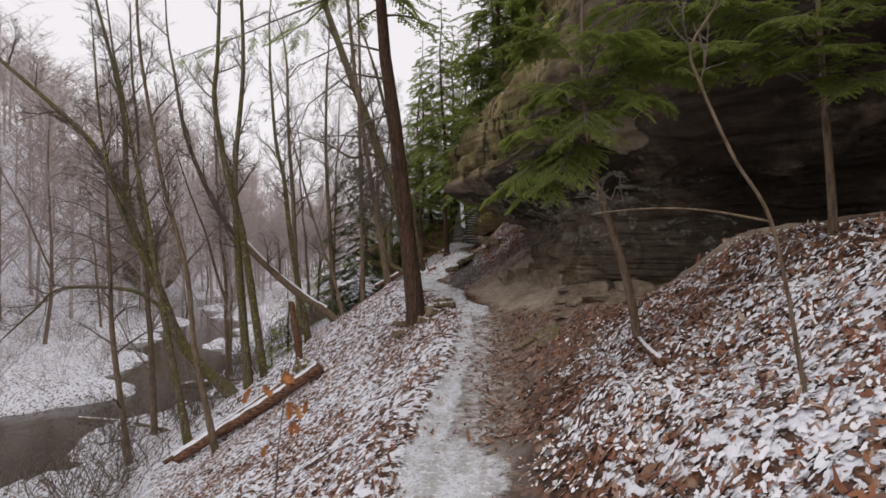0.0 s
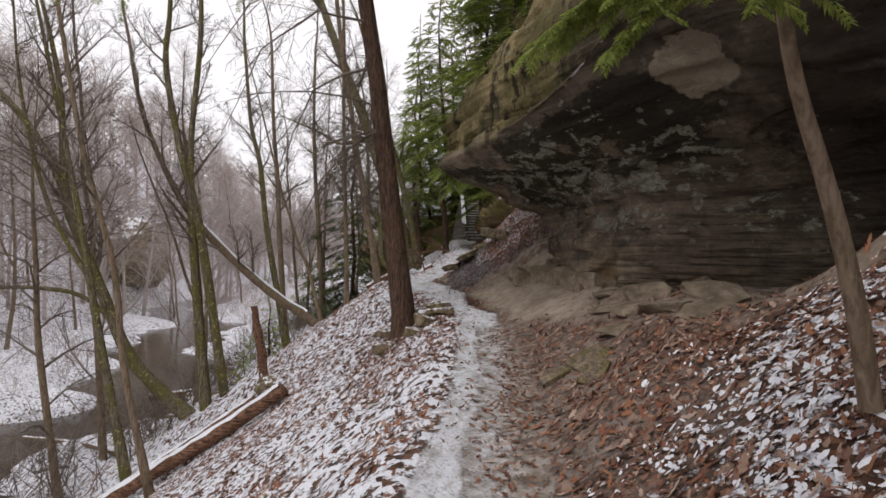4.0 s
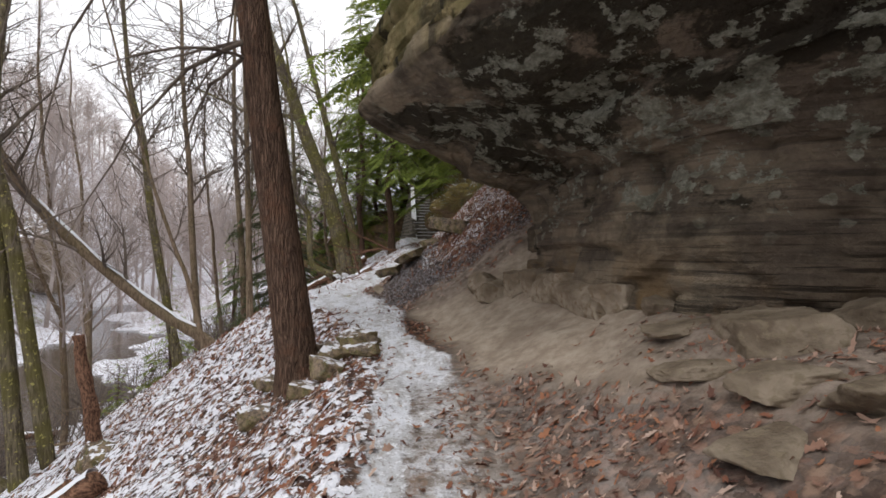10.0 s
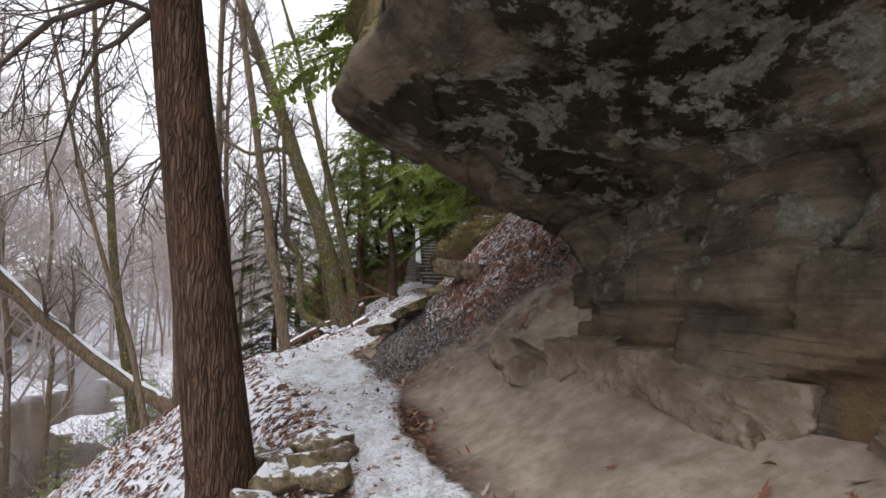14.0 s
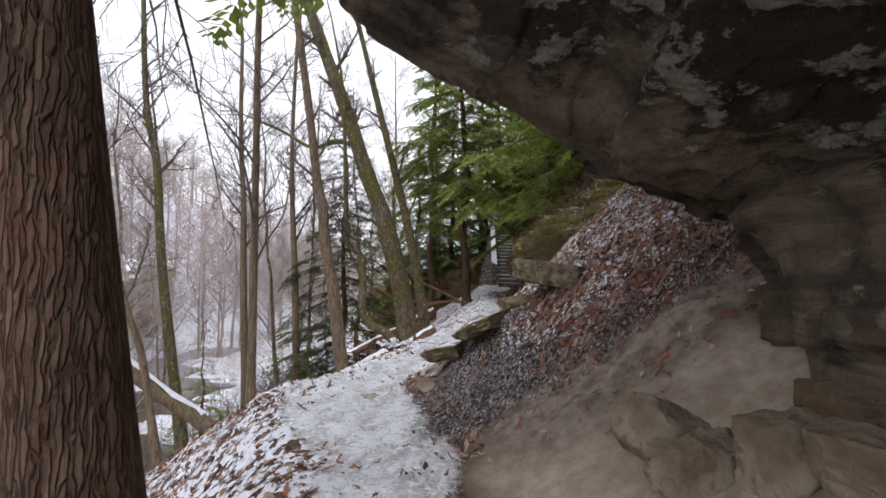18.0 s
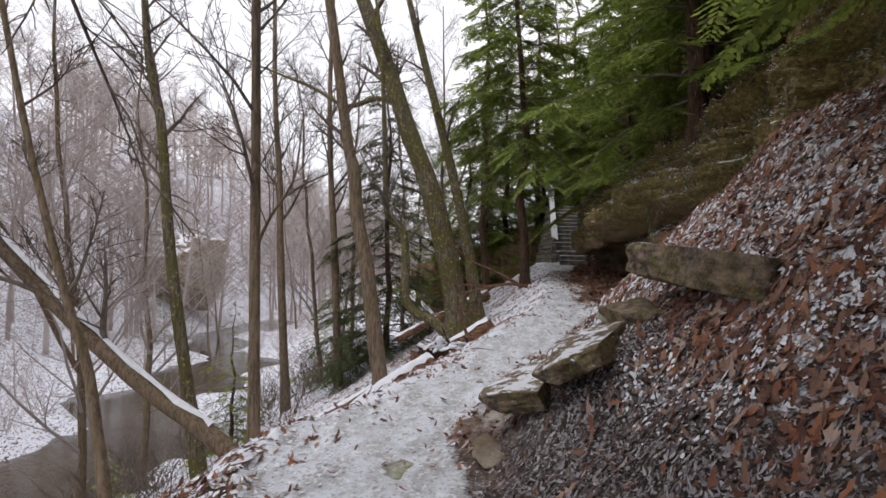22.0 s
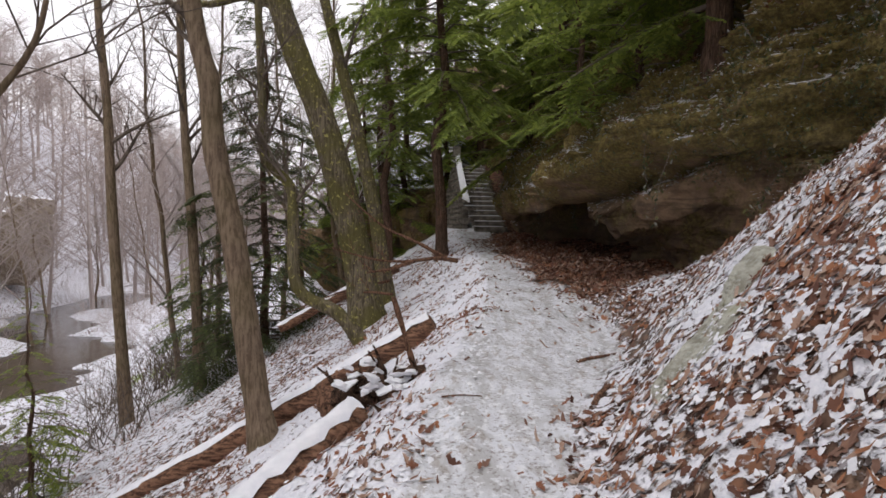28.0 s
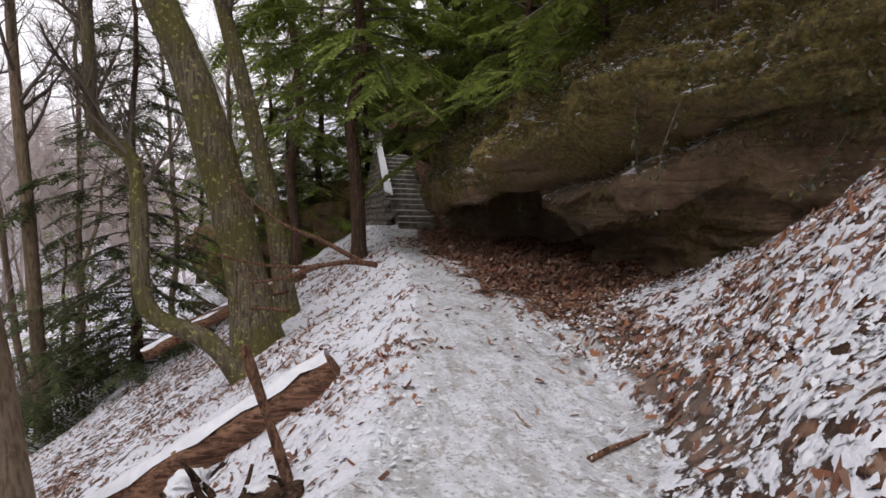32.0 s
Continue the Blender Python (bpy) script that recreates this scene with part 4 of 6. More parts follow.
    STAIR_CLIFF.append([(x + 0.2 + 0.9 * cave, y, foot - 0.8), (x + 0.25 + 0.9 * cave, y, foot + 0.3), (x + 0.2 + 0.8 * cave, y, foot + 0.7), (x - 0.05, y, foot + 1.05), (x - 0.12, y, foot + 1.7),
                        (x + 0.02, y, foot + 2.3), (x + 0.3, y + 0.1, foot + 2.75), (x + 1.2, y + 0.2, foot + 3.2), (x + 1.45, y + 0.2, foot + 4.5), (x + 2.6, y + 0.3, foot + 5.6), (x + 3.2, y, foot + 7.5), (x + 14, y, foot + 16)])
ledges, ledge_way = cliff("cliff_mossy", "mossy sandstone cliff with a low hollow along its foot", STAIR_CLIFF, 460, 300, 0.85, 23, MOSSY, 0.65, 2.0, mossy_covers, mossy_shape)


def on_cliff(x, y):
    d = (ledges[:, 0] - x) ** 2 + (ledges[:, 1] - y) ** 2
    near = d < d.min() + 0.04
    return float(ledges[near, 2].max())


# ---- trees ----
def wander(rnd, start, way, length, n, bend, droop=0.0):
    pts, p, d = [Vector(start)], Vector(start), Vector(way).normalized()
    for i in range(n):
        d = (d + Vector((rnd.uniform(-1, 1), rnd.uniform(-1, 1), rnd.uniform(-1, 1))) * bend + Vector((0, 0, -droop))).normalized()
        p = p + d * (length / n)
        pts.append(p.copy())
    return pts


def on_line(pts, t):
    k = t * (len(pts) - 1)
    i = min(int(k), len(pts) - 2)
    return pts[i].lerp(pts[i + 1], k - i), (pts[i + 1] - pts[i]).normalized()


def sprout(buf, rnd, pts, r0, level, first, count, length, up, droop=0.0):
    for c in range(count):
        t = first + (1 - first) * (c + rnd.random()) / count
        p, d = on_line(pts, t)
        side = Vector((rnd.uniform(-1, 1), rnd.uniform(-1, 1), rnd.uniform(-0.4, 0.6)))
        side = (side - d * side.dot(d)).normalized()
        way = side * rnd.uniform(0.7, 1.0) + d * up + Vector((0, 0, 0.15 - droop))
        ln = length * rnd.uniform(0.6, 1.15) * (1.15 - 0.75 * t)
        r = r0 * (1 - 0.75 * t) * rnd.uniform(0.35, 0.55)
        n = (5, 4, 3, 2)[min(level, 3)]
        line = wander(rnd, p, way, ln, n, (0.16, 0.2, 0.22, 0.2)[min(level, 3)], droop * 0.4 - 0.03)
        buf.tube(line, [max(min(0.0045, 0.25 * r0), r * (1 - 0.85 * i / n)) for i in range(n + 1)], (6, 4, 3, 3)[min(level, 3)])
        if level < 2:
            sprout(buf, rnd, line, max(r, 0.012), level + 1, 0.12, (11, 8)[level], ln * 0.52, 0.7, droop)


def bare_tree(seed, height, radius, lean=(0, 0), kink=0.05, first=0.35, limbs=16, spread=0.3, mat=None, fork=False, label="", name="bare_tree", at=(0, 0, 0), droop=0.0, twig=None):
    rnd = random.Random(seed)
    root = thing(name, label or "bare grey-brown tree standing on the snowy slope", "tree", at)
    trunk, crown = Buffer(), Buffer()
    n = 12
    pts = [Vector((0, 0, -0.5))]
    off = Vector((0, 0, 0))
    for i in range(1, n + 1):
        h = height * i / n
        off = off + Vector((rnd.uniform(-1, 1), rnd.uniform(-1, 1), 0)) * kink * height / n
        pts.append(Vector((lean[0] * h, lean[1] * h, h)) + off)
    pts.insert(1, Vector((0, 0, 0.0)))
    pts.insert(2, pts[1].lerp(pts[2], 0.12))
    radii = [radius * 1.5, radius * 1.32, radius * 1.06] + [radius * (1 - 0.8 * i / n) for i in range(1, n + 1)]
    trunk.tube(pts, radii, 12)
    if fork:
        p, d = on_line(pts, fork)
        line = wander(rnd, p, d + Vector((rnd.choice((-1, 1)) * 0.45, 0.1, 0)), height * (1 - fork) * 0.9, 8, 0.07)
        trunk.tube(line, [radius * 0.62 * (1 - 0.75 * i / 8) for i in range(9)], 8)
        sprout(crown, rnd, line, radius * 0.6, 0, 0.25, limbs // 2, height * spread, 0.9, droop)
    sprout(crown, rnd, pts[2:], radius, 0, first, limbs, height * spread, 0.85, droop)
    part("trunk", trunk.mesh("trunk", mat or GREY_BARK), root)
    part("crown", crown.mesh("crown", twig or TWIG), root)
    return root


def wander_along(rnd, pts):
    out = []
    for a, b in zip(pts, pts[1:]):
        for t in (0, 0.34, 0.67):
            out.append(a.lerp(b, t) + Vector((rnd.uniform(-1, 1), rnd.uniform(-1, 1), rnd.uniform(-1, 1))) * 0.02 * (t > 0))
    return out + [pts[-1]]


def spray(v, f, rnd, line, width, step_len, blade):
    """Flat feathery shoots on both sides of a limb."""
    total = sum((b - a).length for a, b in zip(line, line[1:]))
    count = max(3, int(total / step_len))
    for c in range(count):
        t = 0.12 + 0.88 * c / count
        p, d = on_line(line, t)
        flat = d.cross(Vector((0, 0, 1)))
        if flat.length < 0.1:
            continue
        flat.normalize()
        for s in (-1, 1):
            ln = width * (1.05 - 0.8 * t) * rnd.uniform(0.6, 1.2)
            way = (flat * s + d * rnd.uniform(0.5, 1.0) + Vector((0, 0, rnd.uniform(-0.35, 0.1)))).normalized()
            across = way.cross(Vector((0, 0, 1))).normalized() * blade
            q = Vector(p)
            k = max(2, int(ln / 0.09))
            for j in range(k):
                e = q + way * (ln / k) + Vector((0, 0, -0.008 * j))
                w = 1.25 - 0.7 * j / k
                tip = across * w * rnd.uniform(0.8, 1.3)
                n0 = len(v)
                v.extend((tuple(q), tuple(q.lerp(e, 0.7) + tip), tuple(e + way * 0.012), tuple(q.lerp(e, 0.7) - tip)))
                f.append((n0, n0 + 1, n0 + 2, n0 + 3))
                q = e


def hemlock(seed, height, radius, first=0.15, limbs=60, reach=0.32, lean=(0, 0), at=(0, 0, 0), label="", dead=0, lines=(), blade=0.028, gap=0.075, name="hemlock_tree", wobble=0.012, green=(), needles=None):
    rnd = random.Random(seed)
    root = thing(name, label or "green hemlock tree with drooping feathery branches", "tree", at)
    trunk, wood = Buffer(), Buffer()
    v, f = [], []
    n = 10
    pts = [Vector((lean[0] * height * i / n, lean[1] * height * i / n, height * i / n)) + Vector((rnd.uniform(-1, 1), rnd.uniform(-1, 1), 0)) * wobble * height * (i > 1) for i in range(n + 1)]
    pts = [Vector((0, 0, -0.5)), pts[0], pts[0].lerp(pts[1], 0.2)] + pts[1:]
    trunk.tube(pts, [radius * 1.45, radius * 1.3, radius * 1.05] + [radius * (1 - 0.92 * i / n) for i in range(1, n + 1)], 14)
    for c in range(limbs):
        t = first + (0.98 - first) * (c + rnd.random() * 0.8) / limbs
        p, d = on_line(pts[1:], t)
        a = c * 2.4 + rnd.uniform(-0.4, 0.4)
        ln = height * reach * (1.08 - t) ** 0.8 * rnd.uniform(0.6, 1.1)
        line = wander(rnd, p, (math.cos(a), math.sin(a), rnd.uniform(-0.05, 0.3)), ln, 5, 0.09, 0.1)
        wood.tube(line, [max(0.004, 0.05 * radius / 0.2 * (1 - t) * (1 - 0.85 * i / 5) + 0.004) for i in range(6)], 4)
        spray(v, f, rnd, line[1:], ln * 0.18, gap * 1.5, blade)
        for b in range(max(3, int(ln / 0.22))):
            q, e = on_line(line, rnd.uniform(0.2, 1))
            side = e.cross(Vector((0, 0, 1))).normalized() * rnd.choice((-1, 1))
            twig = wander(rnd, q, side + e * 0.8 + Vector((0, 0, -0.25)), ln * rnd.uniform(0.2, 0.42), 3, 0.12, 0.1)
            spray(v, f, rnd, twig, ln * 0.14, gap, blade)
    if dead:
        for c in range(dead):
            p, d = on_line(pts[1:], rnd.uniform(0.2, first + 0.1))
            a = rnd.uniform(2.2, 4.4)
            line = wander(rnd, p, (math.cos(a), math.sin(a), 0.25), rnd.uniform(1.2, 2.6), 6, 0.1, 0.13)
            wood.tube(line, [0.022 * (1 - 0.8 * i / 6) for i in range(7)], 5)
            sprout(wood, rnd, line, 0.02, 1, 0.15, 10, 0.8, 0.6, 0.25)
    for way in lines:
        limb = Buffer()
        line = wander_along(rnd, [Vector(p) - Vector(at) for p in way])
        limb.tube(line, [0.026 * (1 - 0.85 * i / (len(line) - 1)) for i in range(len(line))], 6)
        sprout(limb, rnd, line, 0.02, 1, 0.12, 16, 1.0, 0.55, 0.3)
        part("dead_limb", limb.mesh("dead_limb", TWIG), root, "bare drooping dead limb")
    for way in green:
        line = wander_along(rnd, [Vector(p) - Vector(at) for p in way])
        wood.tube(line, [0.03 * (1 - 0.85 * i / (len(line) - 1)) for i in range(len(line))], 6)
        for b in range(34):
            q, e = on_line(line, 0.12 + 0.88 * (b + rnd.random()) / 34)
            side = e.cross(Vector((0, 0, 1))).normalized() * rnd.choice((-1, 1))
            twig = wander(rnd, q, side + e * 0.7 + Vector((0, 0, rnd.uniform(-0.5, 0.1))), rnd.uniform(0.35, 0.9), 4, 0.15, 0.1)
            wood.tube(twig, [0.006, 0.005, 0.004, 0.003, 0.002], 3)
            if rnd.random() < 0.75:
                spray(v, f, rnd, twig[1:], 0.15, 0.05, 0.016)
    part("trunk", trunk.mesh("trunk", HEMLOCK_BARK), root)
    part("crown", wood.mesh("crown", TWIG), root)
    if f:
        part("foliage", array_mesh("foliage", np.array(v), np.array(f), needles or NEEDLES), root)
    return root


def gz(x, y):
    return float(ground_height(np.array([x]), np.array([y]))[0])


def stand(x, y):
    return (x, y, gz(x, y))


def smooth_line(pts, n):
    a = np.array(pts, float)
    t = np.linspace(0, len(a) - 1, n)
    i = np.clip(t.astype(int), 0, len(a) - 2)
    f = (t - i)[:, None]
    p0, p1, p2, p3 = a[np.maximum(i - 1, 0)], a[i], a[i + 1], a[np.minimum(i + 2, len(a) - 1)]
    g = p1 + 0.5 * f * (p2 - p0 + f * (2 * p0 - 5 * p1 + 4 * p2 - p3 + f * (3 * (p1 - p2) + p3 - p0)))
    return [Vector(p) for p in g]


def traced_tree(seed, label, mat, stems, name="bare_tree", limbs=9, length=2.4, first=0.3, droop=0.0, flare=1.35):
    """stems: (points, thick radius, thin radius), the first from the ground up."""
    rnd = random.Random(seed)
    base = Vector(stems[0][0][0])
    root = thing(name, label, "tree", base)
    trunk, crown = Buffer(), Buffer()
    for k, (pts, r0, r1) in enumerate(stems):
        line = smooth_line([Vector(p) - base for p in pts], 5 * len(pts))
        if k == 0:
            line = [line[0] - (line[2] - line[0]).normalized() * 0.5] + line
        n = len(line) - 1
        if r0 > 0.035:
            tail = wander(rnd, line[-1], line[-1] - line[-3], 2.6 + 12 * r0, 5, 0.13, -0.05)[1:]
        else:
            tail = []
        radii = [(r0 + (r1 - r0) * i / n) * (1 + (flare - 1) * max(0, 1 - i / 4) if k == 0 else 1) * rnd.uniform(0.95, 1.05) for i in range(n + 1)] + [max(0.006, r1 * (0.75 - 0.15 * i)) for i in range(len(tail))]
        line = line + tail
        trunk.tube(line, radii, 12 if r0 > 0.06 else 8, True)
        sprout(crown, rnd, line, r0, 0 if r0 > 0.05 else 1, first, limbs if k == 0 else int(limbs * 0.7), length * (1 if k == 0 else 0.8), 0.8, droop)
    part("trunk", trunk.mesh("trunk", mat), root)
    part("crown", crown.mesh("crown", TWIG), root)
    return root


# ---- trees along the path ----
hemlock(1, 15, 0.215, 0.5, 40, 0.2, (-0.112, -0.06), (-0.6, 12.08, -0.07), "tall red-brown hemlock beside the path with dead lower limbs", dead=3, wobble=0.0025, green=([(-1.7, 11.5, 7.6), (-2.5, 11.7, 7.3), (-4.3, 11.5, 6.4), (-5.7, 10.8, 5.5)], [(-1.7, 11.5, 8.0), (-2.4, 11.9, 7.5), (-3.2, 12.2, 6.9), (-3.8, 12.3, 6.6)], [(-1.6, 11.6, 7.2), (-1.3, 11.2, 7.2), (-0.8, 10.6, 6.8)]), lines=(
    [(-1.25, 11.7, 4.6), (-1.6, 11.5, 4.45), (-2.1, 11.3, 4.1), (-2.4, 11.1, 3.3), (-2.75, 10.9, 1.4)], [(-1.1, 11.7, 3.5), (-1.56, 11.5, 3.15), (-2.0, 11.4, 2.6), (-2.5, 11.2, 1.5)], [(-1.1, 11.8, 3.4), (-1.45, 11.8, 3.1), (-1.9, 12.0, 2.2)],
    [(-1.2, 11.9, 4.8), (-1.35, 13, 4.3), (-1.55, 14, 3.4), (-1.75, 15, 2.3)], [(-1.2, 11.9, 5.2), (-1.5, 13, 5.0), (-2.0, 14, 4.2), (-2.2, 14.8, 3.2)], [(-1.1, 11.75, 3.53), (-1.55, 11.8, 3.45), (-1.97, 11.85, 3.36)], [(-1.3, 11.6, 5.4), (-2.0, 11.2, 5.4), (-2.8, 10.8, 4.6), (-3.3, 10.5, 3.2)], [(-1.3, 11.6, 6.0), (-2.2, 11.6, 6.2), (-3.2, 11.4, 5.6), (-3.9, 11.2, 4.4)]))
traced_tree(2, "big leaning tree with mossy bark beside the path", MOSS_BARK, [([(-1.4, 25.8, 0.1), (-1.72, 25.8, 1.9), (-2.27, 25.8, 3.95), (-2.8, 25.8, 5.3), (-3.6, 25.8, 7.6), (-4.6, 25.9, 10.2), (-5.8, 26, 13.5)], 0.33, 0.15),
    ([(-3.05, 25.8, 6.1), (-3.7, 25.7, 6.3), (-4.5, 25.6, 6.1), (-5.4, 25.6, 6.6), (-6.3, 25.6, 7.0)], 0.09, 0.03)], limbs=16, length=2.6, first=0.5)
traced_tree(3, "slender mossy tree leaning behind a larger one", MOSS_BARK, [([(-1.1, 27.3, 0.3), (-1.4, 27.3, 2.4), (-1.95, 27.3, 4.8), (-2.7, 27.3, 7.7), (-3.5, 27.3, 10.8)], 0.19, 0.08)], limbs=10, first=0.45)
traced_tree(4, "slim grey-brown tree with a crooked stem above a fallen log", GREY_BARK, [([(-2.16, 21.3, -0.5), (-2.3, 21.3, 0.4), (-2.5, 21.35, 1.75), (-2.72, 21.4, 2.75), (-2.78, 21.4, 3.5), (-2.92, 21.4, 4.1), (-3.2, 21.4, 6.0), (-3.6, 21.4, 8.6), (-3.9, 21.4, 11.5)], 0.15, 0.07)], limbs=10, length=1.9, first=0.5)
traced_tree(5, "straight slim tree below the edge of the path", GREY_BARK, [([(-2.8, 18.1, -0.2), (-2.83, 18.1, 1.9), (-2.86, 18.1, 3.8), (-2.9, 18.1, 5.8), (-2.9, 18.1, 8), (-3.0, 18.2, 11)], 0.07, 0.038),
    ([(-2.83, 18.1, 2.0), (-2.7, 18.2, 2.4), (-2.45, 18.3, 2.9), (-2.36, 18.3, 3.6)], 0.024, 0.008)], limbs=20, length=2.4, first=0.25)
traced_tree(6, "slim grey tree low on the snowy bank", GREY_BARK, [([(-6.25, 29.9, -2.5), (-6.45, 29.9, 2.0), (-6.65, 29.9, 5.0), (-6.74, 29.9, 8), (-6.7, 30, 12)], 0.15, 0.06)], limbs=18, length=2.6)
traced_tree(7, "tall grey tree near the water", GREY_BARK, [([(-8.24, 30, -3.5), (-8.56, 30, 2.0), (-8.67, 30, 5.0), (-8.9, 30, 8), (-9, 30, 12)], 0.16, 0.07)], limbs=18, length=2.8)
traced_tree(11, "leaning mossy tree low on the bank with a long side limb", MOSS_BARK, [([(-6.3, 16, -3.05), (-7.9, 16, -1.5), (-8.7, 16, 0.25), (-9.55, 16, 2.3), (-9.9, 16, 3.4), (-10.85, 16, 4.9), (-12.1, 16, 6.1), (-13.6, 16, 7.4)], 0.18, 0.05),
    ([(-9.55, 16, 2.3), (-9.75, 16, 3.7), (-9.8, 16, 5.3), (-10.1, 16, 7.0), (-10.7, 16, 9.3)], 0.1, 0.04), ([(-8.42, 16, -0.45), (-9.5, 16, 0.3), (-11.7, 16, 0.38), (-12.6, 16, -0.3), (-13.6, 16, -1.2)], 0.07, 0.02)], limbs=16, length=2.6)
traced_tree(12, "thin dark sapling on the bank", GREY_BARK, [([(-5.45, 12.25, -2.75), (-5.85, 12.25, -0.78), (-6.05, 12.25, 1.08), (-6.58, 12.25, 3.08), (-6.91, 12.25, 4.81), (-7.18, 12.25, 6.68), (-7.25, 12.25, 9)], 0.07, 0.025)], limbs=14, length=1.8)
traced_tree(13, "forked tree with yellow-green bark on the bank", MOSS_BARK, [([(-5.76, 15.4, -2.5), (-6.01, 15.4, 0.61), (-6.1, 15.4, 1.95), (-6.2, 15.5, 4), (-6.0, 15.6, 7), (-6.1, 15.6, 10)], 0.13, 0.04),
    ([(-5.3, 15.4, -2.2), (-5.93, 15.4, 1.95), (-6.43, 15.4, 3.96), (-6.77, 15.4, 5.97), (-6.68, 15.4, 7.31), (-6.6, 15.4, 10)], 0.12, 0.04)], limbs=18, length=2.4)
bowed = traced_tree(14, "bowed trunk leaning far out over the creek, snow along its top", GREY_BARK, [([(-3.9, 19.85, -1.3), (-4.5, 19.75, -0.75), (-5.5, 19.6, -0.05), (-6.8, 19.3, 1.2), (-7.9, 19.0, 2.5), (-8.6, 18.7, 4.0), (-9.2, 18.5, 5.8), (-9.5, 18.4, 7.8)], 0.16, 0.05)], limbs=14, length=2.4)
traced_tree(15, "slim tree rising from the bank beside the creek", MOSS_BARK, [([(-5.5, 21, -1.75), (-6.15, 21, 1.98), (-6.42, 21, 4.43), (-6.75, 21, 5.91), (-7.0, 21, 9)], 0.12, 0.05)], limbs=17, length=2.4)
traced_tree(16, "slanting thin tree on the bank", GREY_BARK, [([(-3.15, 16.4, -0.55), (-3.5, 16.5, 0.8), (-3.77, 16.5, 1.52), (-4.3, 16.5, 3.2), (-4.9, 16.5, 5.6)], 0.055, 0.02)], limbs=8, length=1.4)
traced_tree(17, "tree with two stems leaning over the creek", MOSS_BARK, [([(-6.91, 14, -3.4), (-7.57, 14, 0.06), (-7.89, 14, 2.03), (-8.33, 14, 4.22), (-8.9, 14, 7)], 0.1, 0.03), ([(-7.7, 14, 0.8), (-8.6, 14, 2.4), (-9.2, 14, 4.8), (-9.4, 14, 7)], 0.06, 0.02)], limbs=16, length=2.2)
traced_tree(18, "crooked tree bowed out from the slope beside a log", MOSS_BARK, [([(-1.4, 24.4, 0.0), (-1.8, 24.4, 0.5), (-2.47, 24.4, 0.93), (-2.54, 24.4, 1.97), (-2.6, 24.4, 2.64), (-3.0, 24.4, 3.1), (-3.05, 24.4, 3.95), (-3.1, 24.4, 5.2), (-3.2, 24.4, 7.2)], 0.125, 0.05)], limbs=18, length=1.8, first=0.35)
traced_tree(19, "dead drooping young conifer above the creek", GREY_BARK, [([(-8.9, 14.7, -4.3), (-9.34, 14.7, -0.94), (-9.42, 14.7, 0.98), (-9.5, 14.7, 2.6), (-9.5, 14.7, 4.0)], 0.09, 0.02)], limbs=26, length=2.6, first=0.12, droop=0.35)
hemlock(8, 14, 0.15, 0.34, 110, 0.26, (-0.02, 0), stand(0.21, 28.57), "bright green hemlock with a bare lower trunk near the stone steps", gap=0.055, blade=0.03)
hemlock(9, 14, 0.14, 0.34, 50, 0.2, (0, 0), stand(-1.25, 31.4), "slim hemlock near the stone steps", gap=0.075, blade=0.03)
hemlock(10, 12, 0.13, 0.06, 150, 0.26, (-0.005, 0), stand(-4.9, 31.2), "dark young hemlock low on the snowy bank", gap=0.07, blade=0.028, needles=DARK_NEEDLES)

# young hemlock over the path: boughs spread from the top of a thin leaning stem
def leaning_hemlock(label, stem_line, tips, seed):
    rnd = random.Random(seed)
    foot = stem_line[1]
    root = thing("hemlock_tree", label, "tree", (foot[0], foot[1], gz(foot[0], foot[1])))
    base = root.location
    trunk, wood, v, f = Buffer(), Buffer(), [], []
    stem = smooth_line([Vector(p) - base for p in stem_line], 22)
    trunk.tube(stem, [0.04 * (1 - 0.7 * i / 21) for i in range(22)], 10)
    for x, y, z, t in tips:
        tip = Vector((x, y, z)) - base
        start, _ = on_line(stem, t)
        mid = start.lerp(tip, 0.55) + Vector((0, 0, 0.14))
        line = smooth_line([start, mid, tip], 10)
        wood.tube(line, [0.012 * (1 - 0.8 * i / 9) for i in range(10)], 4)
        for b in range(26):
            u = 0.2 + 0.8 * (b + rnd.random()) / 26
            q, e = on_line(line, u)
            side = e.cross(Vector((0, 0, 1))).normalized() * (1 if b % 2 else -1)
            twig = wander(rnd, q, side * rnd.uniform(0.7, 1.1) + e * 0.9 + Vector((0, 0, rnd.uniform(-0.25, 0.05))), rnd.uniform(0.22, 0.5) * (1.2 - 0.6 * u), 5, 0.08, 0.07)
            wood.tube(twig, [0.003] * 6, 3)
            for c in range(9):
                p, w = on_line(twig, 0.12 + 0.88 * (c + rnd.random()) / 9)
                flat = w.cross(Vector((0, 0, 1))).normalized() * (1 if c % 2 else -1)
                shoot = wander(rnd, p, flat + w * 0.9 + Vector((0, 0, -0.15)), rnd.uniform(0.06, 0.13), 3, 0.1, 0.08)
                spray(v, f, rnd, shoot, 0.022, 0.011, 0.0035)
            spray(v, f, rnd, twig, 0.024, 0.012, 0.0035)
    part("trunk", trunk.mesh("trunk", GREY_BARK), root)
    part("crown", wood.mesh("crown", TWIG), root)
    part("foliage", array_mesh("foliage", np.array(v), np.array(f), YOUNG_NEEDLES), root)


